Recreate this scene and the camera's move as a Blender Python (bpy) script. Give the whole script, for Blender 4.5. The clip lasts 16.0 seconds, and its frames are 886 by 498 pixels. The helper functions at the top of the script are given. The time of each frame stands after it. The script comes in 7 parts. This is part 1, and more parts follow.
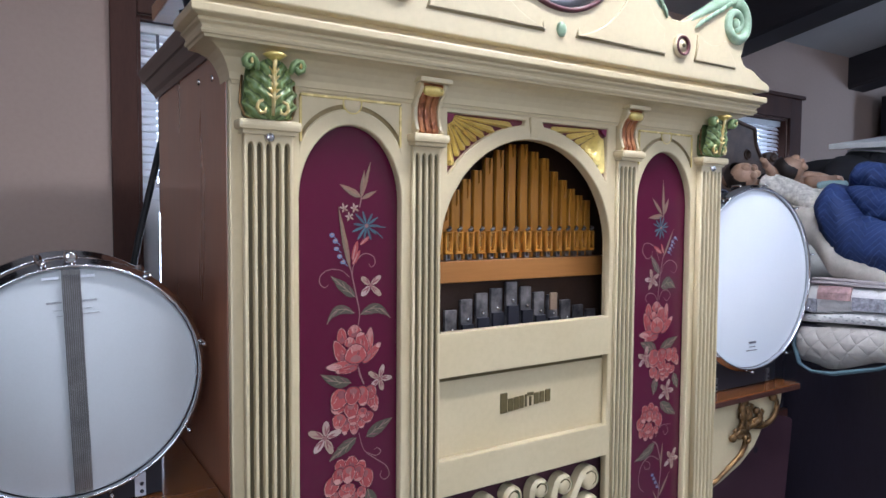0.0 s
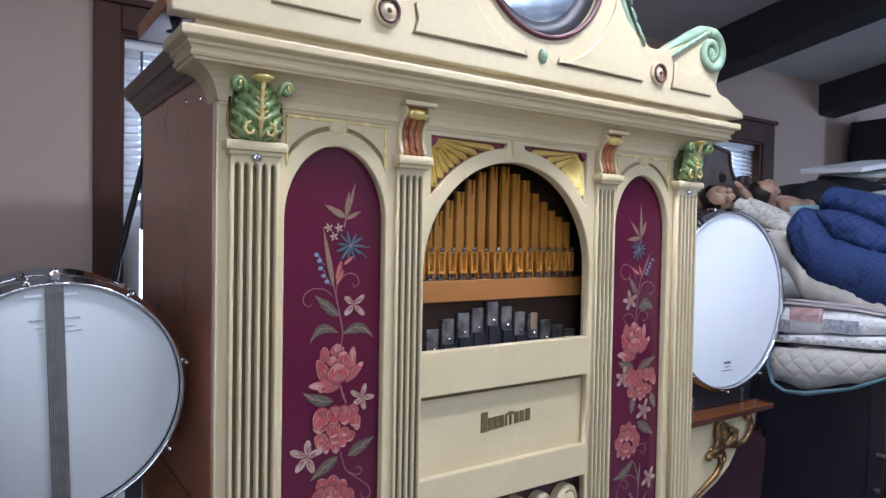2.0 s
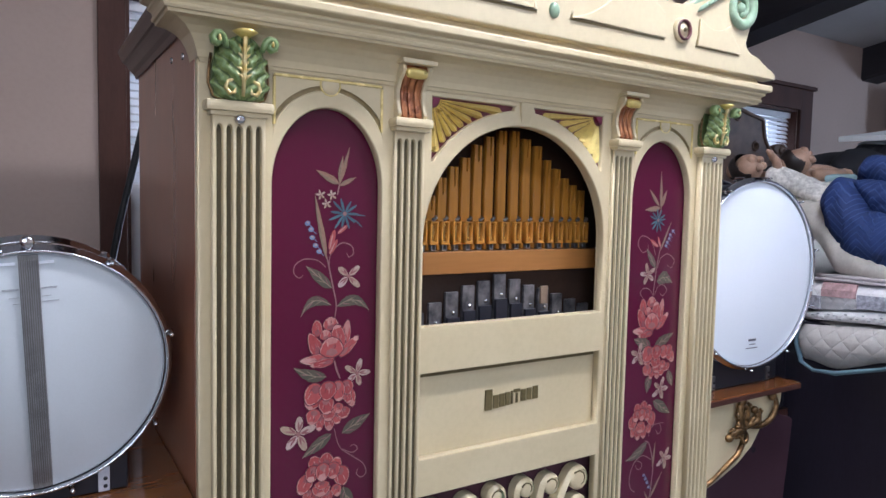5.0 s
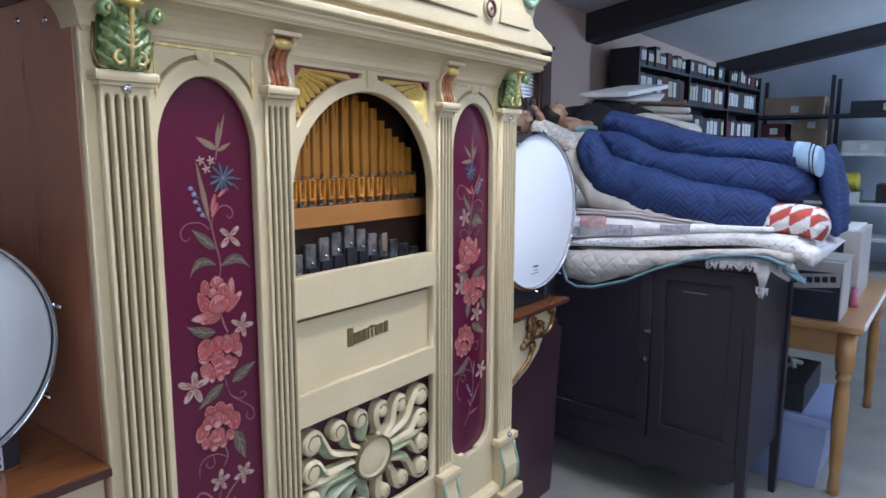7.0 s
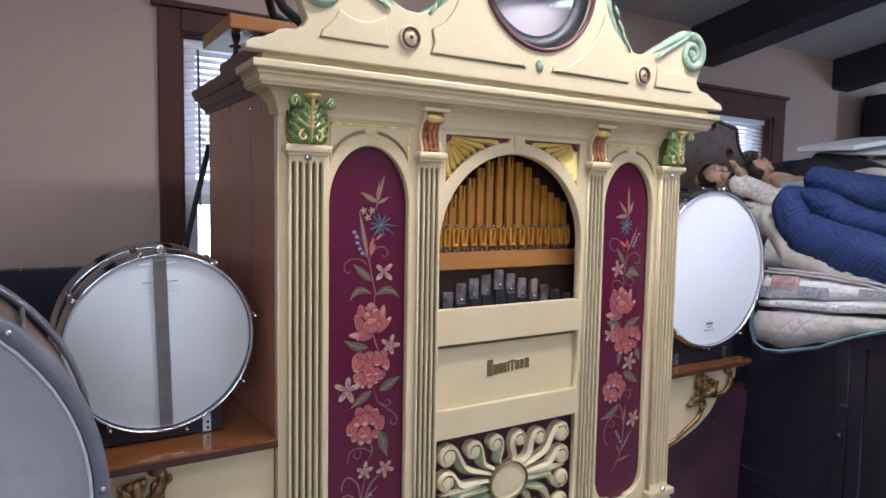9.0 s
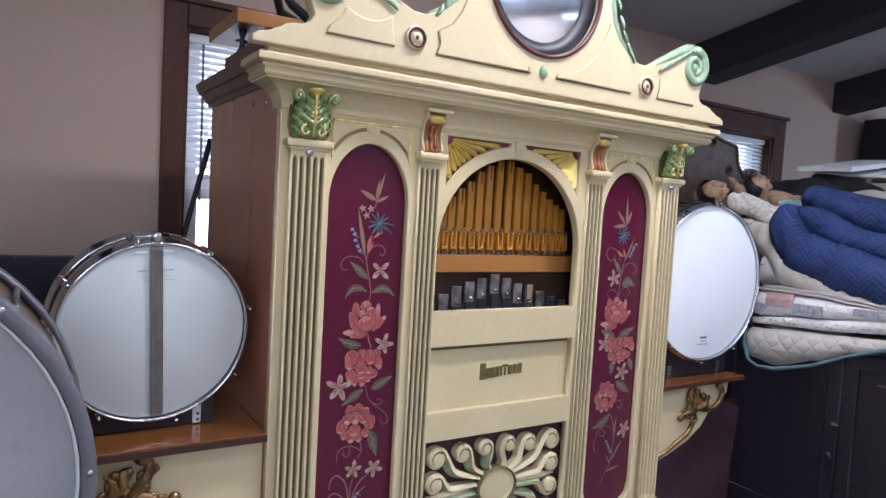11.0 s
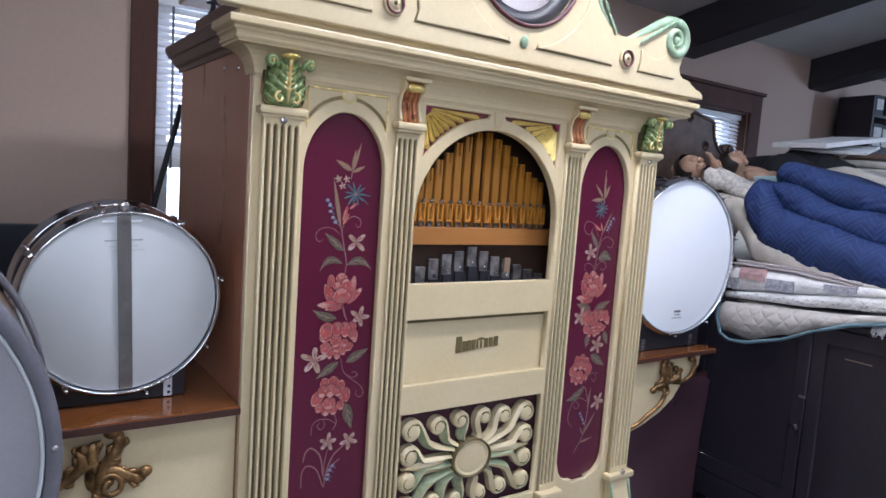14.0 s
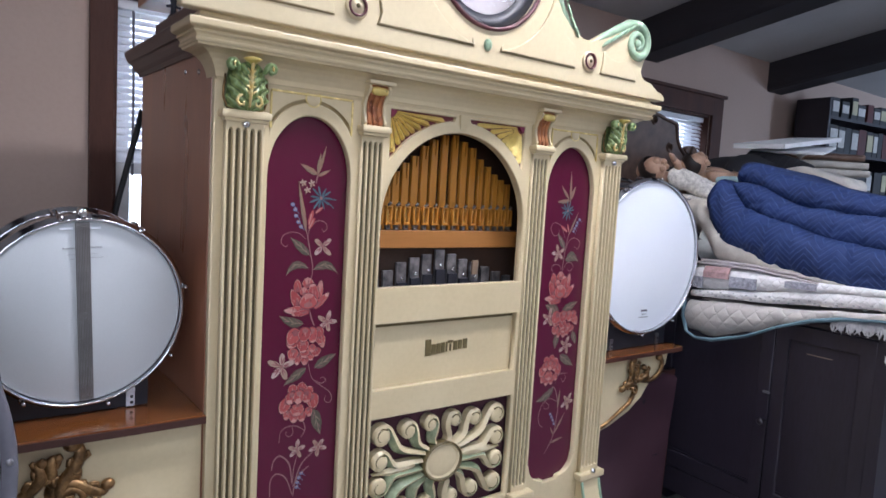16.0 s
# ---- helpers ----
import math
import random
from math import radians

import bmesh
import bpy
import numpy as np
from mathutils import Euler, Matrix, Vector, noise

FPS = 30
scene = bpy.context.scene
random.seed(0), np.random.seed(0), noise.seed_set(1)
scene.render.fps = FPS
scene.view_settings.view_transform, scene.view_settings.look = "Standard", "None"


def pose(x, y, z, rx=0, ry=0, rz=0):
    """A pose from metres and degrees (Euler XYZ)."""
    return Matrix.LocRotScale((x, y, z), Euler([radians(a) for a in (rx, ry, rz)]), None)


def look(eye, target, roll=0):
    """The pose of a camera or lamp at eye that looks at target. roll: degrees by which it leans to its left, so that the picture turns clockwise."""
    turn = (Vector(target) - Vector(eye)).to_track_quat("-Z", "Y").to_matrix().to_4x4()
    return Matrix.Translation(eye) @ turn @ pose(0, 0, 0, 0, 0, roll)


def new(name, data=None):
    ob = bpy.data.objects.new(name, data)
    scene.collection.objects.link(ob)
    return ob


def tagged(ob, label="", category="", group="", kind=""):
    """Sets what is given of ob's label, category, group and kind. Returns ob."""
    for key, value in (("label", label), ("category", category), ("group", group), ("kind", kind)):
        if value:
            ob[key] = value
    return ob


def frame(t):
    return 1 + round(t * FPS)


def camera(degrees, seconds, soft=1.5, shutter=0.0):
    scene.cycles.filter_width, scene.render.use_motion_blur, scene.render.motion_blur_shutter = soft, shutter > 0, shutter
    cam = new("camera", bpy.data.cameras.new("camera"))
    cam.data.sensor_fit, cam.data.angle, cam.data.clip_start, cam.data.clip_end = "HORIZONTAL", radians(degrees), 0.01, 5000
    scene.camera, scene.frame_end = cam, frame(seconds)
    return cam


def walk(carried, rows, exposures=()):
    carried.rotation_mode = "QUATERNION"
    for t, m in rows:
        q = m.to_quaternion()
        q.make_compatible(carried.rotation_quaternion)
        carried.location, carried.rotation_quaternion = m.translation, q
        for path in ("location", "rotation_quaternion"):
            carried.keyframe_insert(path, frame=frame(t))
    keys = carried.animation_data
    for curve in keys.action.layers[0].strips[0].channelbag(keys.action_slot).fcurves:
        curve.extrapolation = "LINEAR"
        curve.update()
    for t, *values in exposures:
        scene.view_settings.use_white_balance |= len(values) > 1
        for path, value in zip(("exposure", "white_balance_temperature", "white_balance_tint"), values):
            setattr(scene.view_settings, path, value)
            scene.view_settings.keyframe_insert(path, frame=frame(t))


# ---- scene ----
cam = camera(67.1, 16.0, shutter=0.5)
PATH = [
    (0, (-0.873, -1.047, 1.262), (0.204, 0.635, 1.161), 0.4),
    (0.5, (-0.882, -1.039, 1.264), (0.221, 0.626, 1.147), 1.4),
    (1, (-0.891, -1.054, 1.266), (0.268, 0.574, 1.177), 1.1),
    (1.5, (-0.896, -1.059, 1.271), (0.271, 0.565, 1.214), 1.0),
    (2, (-0.888, -1.058, 1.268), (0.241, 0.592, 1.22), 1.0),
    (2.5, (-0.858, -1.038, 1.267), (0.255, 0.622, 1.191), 1.5),
    (3, (-0.848, -1.029, 1.264), (0.275, 0.625, 1.183), 1.3),
    (3.5, (-0.841, -1.022, 1.262), (0.284, 0.628, 1.169), 0.8),
    (3.7, (-0.841, -1.022, 1.256), (0.267, 0.64, 1.155), 0.3),
    (5.8, (-0.792, -1.030, 1.290), (0.243, 0.660, 1.040), 2.7),
    (6, (-0.82, -0.998, 1.307), (0.33, 0.604, 0.977), 4.5),
    (6.3, (-0.927, -0.998, 1.268), (0.4, 0.481, 1.044), 1.4),
    (6.5, (-0.991, -0.963, 1.265), (0.439, 0.409, 0.999), -0.2),
    (7, (-1.069, -1.011, 1.291), (0.515, 0.174, 0.999), 0.1),
    (7.5, (-1.034, -1.143, 1.294), (0.392, 0.235, 1.035), -1.8),
    (8, (-1.011, -1.253, 1.299), (0.125, 0.377, 1.065), -0.3),
    (8.1, (-1.011, -1.273, 1.293), (0.085, 0.387, 1.079), -0.4),
    (8.5, (-1.007, -1.307, 1.314), (0.047, 0.384, 1.143), -0.1),
    (9, (-1.021, -1.317, 1.302), (0.035, 0.375, 1.152), 1.0),
    (9.2, (-1.027, -1.327, 1.312), (0.056, 0.349, 1.175), 1.8),
    (11.3, (-1.021, -1.318, 1.283), (0.038, 0.375, 1.161), 3.6),
    (11.5, (-1.019, -1.32, 1.293), (0.038, 0.371, 1.14), 4.0),
    (12, (-1.02, -1.309, 1.29), (0.042, 0.377, 1.116), 3.6),
    (12.5, (-1.017, -1.298, 1.281), (0.038, 0.392, 1.107), 4.2),
    (13, (-1.012, -1.277, 1.285), (0.033, 0.417, 1.091), 5.0),
    (13.5, (-1.023, -1.291, 1.282), (0.05, 0.384, 1.073), 4.6),
    (14, (-1.014, -1.302, 1.284), (0.11, 0.34, 1.082), 4.0),
    (14.5, (-1.006, -1.3, 1.283), (0.148, 0.321, 1.081), 4.0),
    (15, (-1.012, -1.298, 1.283), (0.159, 0.309, 1.068), 4.4),
    (15.5, (-1.004, -1.301, 1.281), (0.204, 0.275, 1.047), 4.0),
    (16, (-1.006, -1.307, 1.279), (0.188, 0.287, 1.098), 3.3),
]
walk(cam, [(t, look(eye, target, roll)) for t, eye, target, roll in PATH], [(0.0, 0.27, 5540, 14.5), (1.5, 0.27, 5390, 13.5), (3.5, 0.27, 5570, 16), (6.0, 0.29, 5600, 15), (7.0, 0.28, 5400, 13.5), (9.0, 0.27, 5850, 16.5), (12.0, 0.27, 5720, 15.5), (14.5, 0.27, 5660, 15.5), (16.0, 0.27, 5750, 16.5)])

# ---- world, sun, lamps ----
world = bpy.data.worlds.new("world")
scene.world = world
world.use_nodes = True
wn, wl = world.node_tree.nodes, world.node_tree.links
sky = wn.new("ShaderNodeTexSky")
sky.sky_type = "NISHITA"
sky.sun_disc = False
sky.sun_elevation, sky.sun_rotation = radians(35), radians(200)
wl.new(sky.outputs[0], wn["Background"].inputs[0])
wn["Background"].inputs[1].default_value = 0.12


def lamp(name, kind, power, colour, m, **more):
    d = bpy.data.lights.new(name, kind)
    d.energy, d.color = power, colour
    for k, v in more.items():
        if k == "size":
            d.size = v
        if k == "size_y":
            d.shape, d.size_y = "RECTANGLE", v
        if k == "angle":
            d.angle = v
        if k == "radius":
            d.shadow_soft_size = v
    ob = new(name, d)
    ob.matrix_world = m
    return ob


# overcast day outside: two windows in the south wall (the east one added), a skylight, and two ceiling fixtures
lamp("sun", "SUN", 1.0, (1.0, 0.96, 0.9), look((-4, 8, 6), (0, 0, 0)), angle=radians(10))
lamp("window_light", "AREA", 25, (0.80, 0.90, 1.0), look((-1.9, -3.35, 1.7), (1.2, 0.2, 1.5)), size=1.9, size_y=1.2)
# unseen window lamp, added to brighten the far east end
lamp("window_light", "AREA", 105, (0.70, 0.85, 1.0), look((6.62, -3.35, 1.72), (7.9, 0.0, 1.3)), size=0.9, size_y=1.3)
lamp("skylight_light", "AREA", 60, (0.77, 0.88, 1.0), pose(2.05, -2.46, 2.866, -9.1), size=1.9, size_y=1.8)
lamp("fixture_light", "AREA", 42, (1.0, 0.97, 0.93), pose(0.25, -0.60, 2.54), size=1.6, size_y=0.20)
lamp("fixture_light", "AREA", 12, (0.98, 0.97, 0.96), pose(-0.9, -1.60, 2.72), size=1.2, size_y=0.25)


# ---- materials ----
def mat(name, colour, rough=0.5, metal=0.0, vary=0.12, scale=18.0, bump=0.05, fine=180.0, second=None, stretch=(1, 1, 1), coat=0.0, wear=None, transmission=0.0, spec=0.5):
    """A surface with broad stains, fine grain and a little relief."""
    m = bpy.data.materials.new(name)
    m.use_nodes = True
    n, k = m.node_tree.nodes, m.node_tree.links
    b = n["Principled BSDF"]
    co = n.new("ShaderNodeTexCoord")
    mp = n.new("ShaderNodeMapping")
    mp.inputs["Scale"].default_value = stretch
    k.new(co.outputs["Object"], mp.inputs["Vector"])
    a = n.new("ShaderNodeTexNoise")
    a.inputs["Scale"].default_value, a.inputs["Detail"].default_value = scale, 6
    f = n.new("ShaderNodeTexNoise")
    f.inputs["Scale"].default_value, f.inputs["Detail"].default_value = fine, 4
    k.new(mp.outputs[0], a.inputs["Vector"])
    k.new(mp.outputs[0], f.inputs["Vector"])
    ramp = n.new("ShaderNodeValToRGB")
    c2 = second or tuple(c * (1 - 2 * vary) for c in colour)
    ramp.color_ramp.elements[0].position, ramp.color_ramp.elements[1].position = 0.32, 0.68
    ramp.color_ramp.elements[0].color, ramp.color_ramp.elements[1].color = (*c2, 1), (*colour, 1)
    k.new(a.outputs["Fac"], ramp.inputs[0])
    out = ramp.outputs[0]
    mix = n.new("ShaderNodeMix")
    mix.data_type, mix.blend_type = "RGBA", "MULTIPLY"
    mix.inputs["Factor"].default_value = min(1.0, vary * 2.5)
    g = n.new("ShaderNodeValToRGB")
    g.color_ramp.elements[0].position, g.color_ramp.elements[1].position = 0.3, 0.6
    g.color_ramp.elements[0].color, g.color_ramp.elements[1].color = (0.72, 0.70, 0.66, 1), (1, 1, 1, 1)
    k.new(f.outputs["Fac"], g.inputs[0])
    k.new(out, mix.inputs["A"])
    k.new(g.outputs[0], mix.inputs["B"])
    out = mix.outputs["Result"]
    if wear:
        w = n.new("ShaderNodeTexNoise")
        w.inputs["Scale"].default_value, w.inputs["Detail"].default_value = 9, 8
        k.new(co.outputs["Object"], w.inputs["Vector"])
        wr = n.new("ShaderNodeValToRGB")
        wr.color_ramp.elements[0].position, wr.color_ramp.elements[1].position = 0.60, 0.72
        k.new(w.outputs["Fac"], wr.inputs[0])
        wm = n.new("ShaderNodeMix")
        wm.data_type = "RGBA"
        k.new(wr.outputs[0], wm.inputs["Factor"])
        k.new(out, wm.inputs["A"])
        wm.inputs["B"].default_value = (*wear, 1)
        out = wm.outputs["Result"]
    k.new(out, b.inputs["Base Color"])
    rr = n.new("ShaderNodeMapRange")
    rr.inputs["To Min"].default_value, rr.inputs["To Max"].default_value = max(0.02, rough - 0.09), min(1.0, rough + 0.09)
    k.new(a.outputs["Fac"], rr.inputs["Value"])
    k.new(rr.outputs[0], b.inputs["Roughness"])
    b.inputs["Metallic"].default_value = metal
    b.inputs["Coat Weight"].default_value, b.inputs["Coat Roughness"].default_value = coat, 0.12
    b.inputs["Transmission Weight"].default_value = transmission
    b.inputs["Specular IOR Level"].default_value = spec
    if bump:
        bp = n.new("ShaderNodeBump")
        bp.inputs["Strength"].default_value, bp.inputs["Distance"].default_value = bump, 0.0008
        k.new(f.outputs["Fac"], bp.inputs["Height"])
        k.new(bp.outputs[0], b.inputs["Normal"])
    return m


CREAM = mat("cream_enamel", (0.66, 0.555, 0.345), 0.34, vary=0.06, scale=5, bump=0.05, fine=90, second=(0.615, 0.505, 0.30))
CREAM_PALE = mat("pale_cream_enamel", (0.68, 0.58, 0.375), 0.38, vary=0.06, scale=6, bump=0.05, fine=90, second=(0.64, 0.535, 0.335))
GILTPALE = mat("faded_gilt_line", (0.92, 0.76, 0.32), 0.26, metal=0.12, vary=0.12, scale=50, second=(0.74, 0.57, 0.22))
# olive glaze of the flutes, darkened to hold their shade as well
GROOVE = mat("olive_flute_glaze_and_shade", (0.125, 0.098, 0.045), 0.6, vary=0.2, scale=25, second=(0.085, 0.066, 0.03), stretch=(1, 1, 0.2))
OLIVE = mat("olive_glaze_and_shade", (0.16, 0.12, 0.045), 0.45, vary=0.18, scale=20)
GLAZESHADE = mat("brown_olive_glaze_and_shade", (0.34, 0.255, 0.12), 0.45, vary=0.2, scale=30, second=(0.24, 0.175, 0.075))
BURGUNDY = mat("burgundy_lacquer", (0.094, 0.007, 0.030), 0.14, vary=0.05, scale=3, bump=0.012, fine=60, coat=0.0)
GRILLECLOTH = mat("dark_plum_cloth", (0.095, 0.032, 0.045), 0.8, vary=0.12, bump=0.3, fine=260)
MAROON = mat("maroon_paint", (0.22, 0.018, 0.06), 0.4, vary=0.1)
GREEN = mat("sage_green_enamel", (0.38, 0.50, 0.36), 0.35, vary=0.16, scale=40, second=(0.24, 0.36, 0.23))
LEAFGREEN = mat("acanthus_green", (0.27, 0.34, 0.115), 0.30, vary=0.2, scale=60, second=(0.17, 0.23, 0.075))
ANTIQUE = mat("antique_bronze_gilding", (0.41, 0.24, 0.10), 0.36, metal=0.8, vary=0.3, scale=45, bump=0.15, second=(0.10, 0.06, 0.03))
COPPER = mat("copper_leaf", (0.62, 0.26, 0.10), 0.30, metal=0.5, vary=0.22, scale=40, second=(0.30, 0.105, 0.045))
MAHOGANY = mat("red_brown_varnished_wood", (0.42, 0.180, 0.098), 0.30, vary=0.14, scale=7, bump=0.02, fine=70, second=(0.30, 0.118, 0.062), stretch=(1, 1, 0.15), coat=0.25)
MAHOG_DARK = mat("dark_stained_moulding", (0.085, 0.033, 0.022), 0.38, vary=0.15, scale=7, second=(0.045, 0.018, 0.014), stretch=(0.3, 0.3, 1))
WINGTOP = mat("orange_varnished_wood", (0.22, 0.078, 0.020), 0.13, vary=0.2, scale=8, bump=0.015, second=(0.15, 0.050, 0.014), stretch=(0.15, 1, 1), coat=0.4)
PIPEWOOD = mat("amber_shellac_wood", (0.62, 0.275, 0.034), 0.30, vary=0.14, scale=10, bump=0.03, second=(0.50, 0.205, 0.026), stretch=(1, 1, 0.1), coat=0.3)
RAILWOOD = mat("honey_shellac_wood", (0.40, 0.175, 0.045), 0.36, vary=0.12, scale=8, second=(0.30, 0.125, 0.03), stretch=(0.1, 1, 1))
FELT = mat("brown_felt", (0.33, 0.23, 0.15), 0.9, vary=0.15, bump=0.3)
# wood colour held very dark to carry the shade inside the case
DARKIN = mat("shade_dark_interior_wood", (0.075, 0.038, 0.022), 0.7, vary=0.2, scale=9)
BRASS = mat("brass", (0.70, 0.48, 0.16), 0.25, metal=1.0, vary=0.12, scale=60)
STEEL = mat("dull_steel", (0.42, 0.42, 0.44), 0.36, metal=0.95, vary=0.15, scale=40, second=(0.28, 0.28, 0.30))
BARSTEEL = mat("dark_bell_steel", (0.36, 0.34, 0.335), 0.40, metal=0.75, vary=0.2, scale=40, second=(0.09, 0.09, 0.10))
CHROME = mat("chrome", (0.78, 0.79, 0.82), 0.12, metal=1.0, vary=0.05, scale=30, bump=0.0)
HEADWHITE = mat("coated_drum_head", (0.60, 0.63, 0.645), 0.55, vary=0.03, scale=4, bump=0.03, fine=300, second=(0.565, 0.595, 0.61))
HEADCLEAR = mat("smooth_white_drum_head", (0.87, 0.90, 0.94), 0.35, vary=0.02, scale=4, bump=0.02, fine=300, second=(0.84, 0.87, 0.93))
HEADOLD = mat("aged_calf_drum_head", (0.30, 0.295, 0.315), 0.6, vary=0.08, scale=6, second=(0.265, 0.26, 0.28), wear=(0.23, 0.215, 0.215))
SNAREWIRE = mat("grey_snare_band", (0.26, 0.25, 0.24), 0.55, vary=0.2, scale=30, stretch=(8, 8, 0.2), fine=300)
HOOPGREY = mat("grey_painted_hoop", (0.155, 0.152, 0.178), 0.42, vary=0.12, scale=14)
SHELLWOOD = mat("aged_shell_wood", (0.26, 0.16, 0.11), 0.4, vary=0.25, scale=12, second=(0.13, 0.08, 0.06))
BLACK = mat("black_paint", (0.022, 0.022, 0.030), 0.45, vary=0.1)
RUBBER = mat("black_rubber", (0.015, 0.015, 0.016), 0.6, vary=0.1)
WALL = mat("tan_painted_plaster", (0.50, 0.385, 0.325), 0.75, vary=0.05, scale=2.5, bump=0.08, fine=70, second=(0.47, 0.36, 0.30))
CEILING = mat("white_ceiling_plaster", (0.56, 0.56, 0.57), 0.85, vary=0.05, scale=3, bump=0.1, fine=60)
BEAM = mat("dark_stained_beam", (0.040, 0.037, 0.046), 0.6, vary=0.2, scale=8, stretch=(1, 0.1, 1))
TRIMWOOD = mat("dark_brown_window_trim", (0.10, 0.043, 0.030), 0.55, vary=0.16, scale=8, second=(0.065, 0.027, 0.019), stretch=(1, 1, 0.15), spec=0.2)
CARPET = mat("grey_beige_carpet", (0.30, 0.29, 0.265), 0.95, vary=0.12, scale=5, bump=0.5, fine=240)
BLINDWHITE = mat("white_blind_slat", (0.80, 0.82, 0.86), 0.45, vary=0.03)
WHITEPAINT = mat("white_window_paint", (0.70, 0.70, 0.70), 0.5, vary=0.05)
EBONY = mat("black_brown_cabinet_wood", (0.024, 0.020, 0.033), 0.45, vary=0.3, scale=6, second=(0.015, 0.012, 0.020), stretch=(1, 1, 0.15), coat=0.15)
NAVY = mat("navy_quilted_blanket", (0.023, 0.045, 0.150), 0.72, vary=0.2, scale=9, bump=0.45, fine=55, second=(0.015, 0.030, 0.105), spec=0.3)
QUILTCREAM = mat("cream_blanket", (0.70, 0.655, 0.585), 0.92, vary=0.12, scale=14, bump=0.6, fine=150)
QUILTGREY = mat("beige_quilted_cotton", (0.60, 0.56, 0.52), 0.9, vary=0.08, scale=9, bump=0.3, fine=120)
QUILTWHITE = mat("white_printed_quilt", (0.82, 0.80, 0.80), 0.9, vary=0.06, scale=20, bump=0.3, fine=120)
TEAL = mat("teal_quilt_binding", (0.17, 0.27, 0.33), 0.85, vary=0.12, bump=0.2)
BLACKCLOTH = mat("black_cloth", (0.013, 0.013, 0.018), 0.85, vary=0.2, bump=0.3, fine=90)
PAPER = mat("white_foam_board", (0.88, 0.89, 0.91), 0.7, vary=0.04)
DOLLSKIN = mat("tan_doll_skin", (0.47, 0.29, 0.195), 0.42, vary=0.15, scale=25)


# ---- mesh helpers ----
def finish(name, bm, material, smooth=False, mats=()):
    me = bpy.data.meshes.new(name)
    bmesh.ops.recalc_face_normals(bm, faces=bm.faces[:])
    if smooth:
        for f in bm.faces:
            f.smooth = True
    bm.to_mesh(me)
    bm.free()
    me.materials.append(material)
    for m in mats:
        me.materials.append(m)
    return me


BASE = Matrix.Identity(4)    # where the things of a section stand


def stretch(kx=1.0, tx=0.0, ky=1.0, ty=0.0, kz=1.0, tz=0.0):
    return Matrix(((kx, 0, 0, tx), (0, ky, 0, ty), (0, 0, kz, tz), (0, 0, 0, 1)))


def part(name, bm, material, parent=None, label="", smooth=False, mats=()):
    me = bm if isinstance(bm, bpy.types.Mesh) else finish(name, bm, material, smooth, mats)
    ob = new(name, me)
    if isinstance(bm, bpy.types.Mesh) and not me.materials:
        me.materials.append(material)
    if parent is not None:
        ob.parent = parent
    if label:
        ob["label"] = label
    return ob


def thing(name, label, category, group="", kind="", at=(0, 0, 0), rz=0):
    ob = new(name)
    ob.matrix_world = BASE @ pose(*at, 0, 0, rz)
    ob.empty_display_size = 0.05
    return tagged(ob, label, category, group, kind)


def box(bm, x0, x1, y0, y1, z0, z1, bevel=0.0, m=None):
    made = bmesh.ops.create_cube(bm, size=1)["verts"]
    for v in made:
        v.co = Vector(((x0 + x1) / 2 + v.co.x * (x1 - x0), (y0 + y1) / 2 + v.co.y * (y1 - y0), (z0 + z1) / 2 + v.co.z * (z1 - z0)))
    if bevel:
        edges = list({e for v in made for e in v.link_edges})
        r = bmesh.ops.bevel(bm, geom=edges, offset=bevel, segments=2, affect="EDGES", profile=0.6)
        made = list({v for f in r["faces"] for v in f.verts} | {v for v in made if v.is_valid})
    if m is not None:
        bmesh.ops.transform(bm, matrix=m, verts=made)
    return bm


def boxed(*a, **k):
    return box(bmesh.new(), *a, **k)


def sweep(bm, path, profile, closed_profile=True, caps=True):
    """Sections (lists of points) joined into a skin."""
    rings = [[bm.verts.new(p) for p in ring] for ring in path]
    n = len(rings[0])
    for a, b in zip(rings, rings[1:]):
        for i in range(n if closed_profile else n - 1):
            j = (i + 1) % n
            bm.faces.new((a[i], a[j], b[j], b[i]))
    if caps and closed_profile:
        bm.faces.new(rings[0][::-1])
        bm.faces.new(rings[-1])
    return bm


def tube(bm, pts, r, seg=8, flat=1.0):
    """A round bar along points; r a number or one per point."""
    pts = [Vector(p) for p in pts]
    rs = r if isinstance(r, (list, tuple)) else [r] * len(pts)
    rings, up = [], None
    for i, p in enumerate(pts):
        d = (pts[min(i + 1, len(pts) - 1)] - pts[max(i - 1, 0)]).normalized()
        if up is None:
            up = d.orthogonal().normalized()
            if abs(d.y) < 0.9:
                up = (Vector((0, 1, 0)) - d * d.y).normalized()
        up = (up - d * up.dot(d)).normalized()
        side = d.cross(up)
        rings.append([p + rs[i] * (math.cos(a) * side + flat * math.sin(a) * up) for a in (math.tau * k / seg for k in range(seg))])
    return sweep(bm, rings, None)


def lathe(bm, profile, origin=(0, 0, 0), axis="z", seg=24, squash=(1, 1)):
    """profile: (radius, height) pairs turned round the axis."""
    o = Vector(origin)
    rings = []
    for r, h in profile:
        ring = []
        for k in range(seg):
            a = math.tau * k / seg
            c, s = r * math.cos(a) * squash[0], r * math.sin(a) * squash[1]
            ring.append(o + {"z": Vector((c, s, h)), "y": Vector((c, h, s)), "x": Vector((h, c, s))}[axis])
        rings.append(ring)
    return sweep(bm, rings, None)


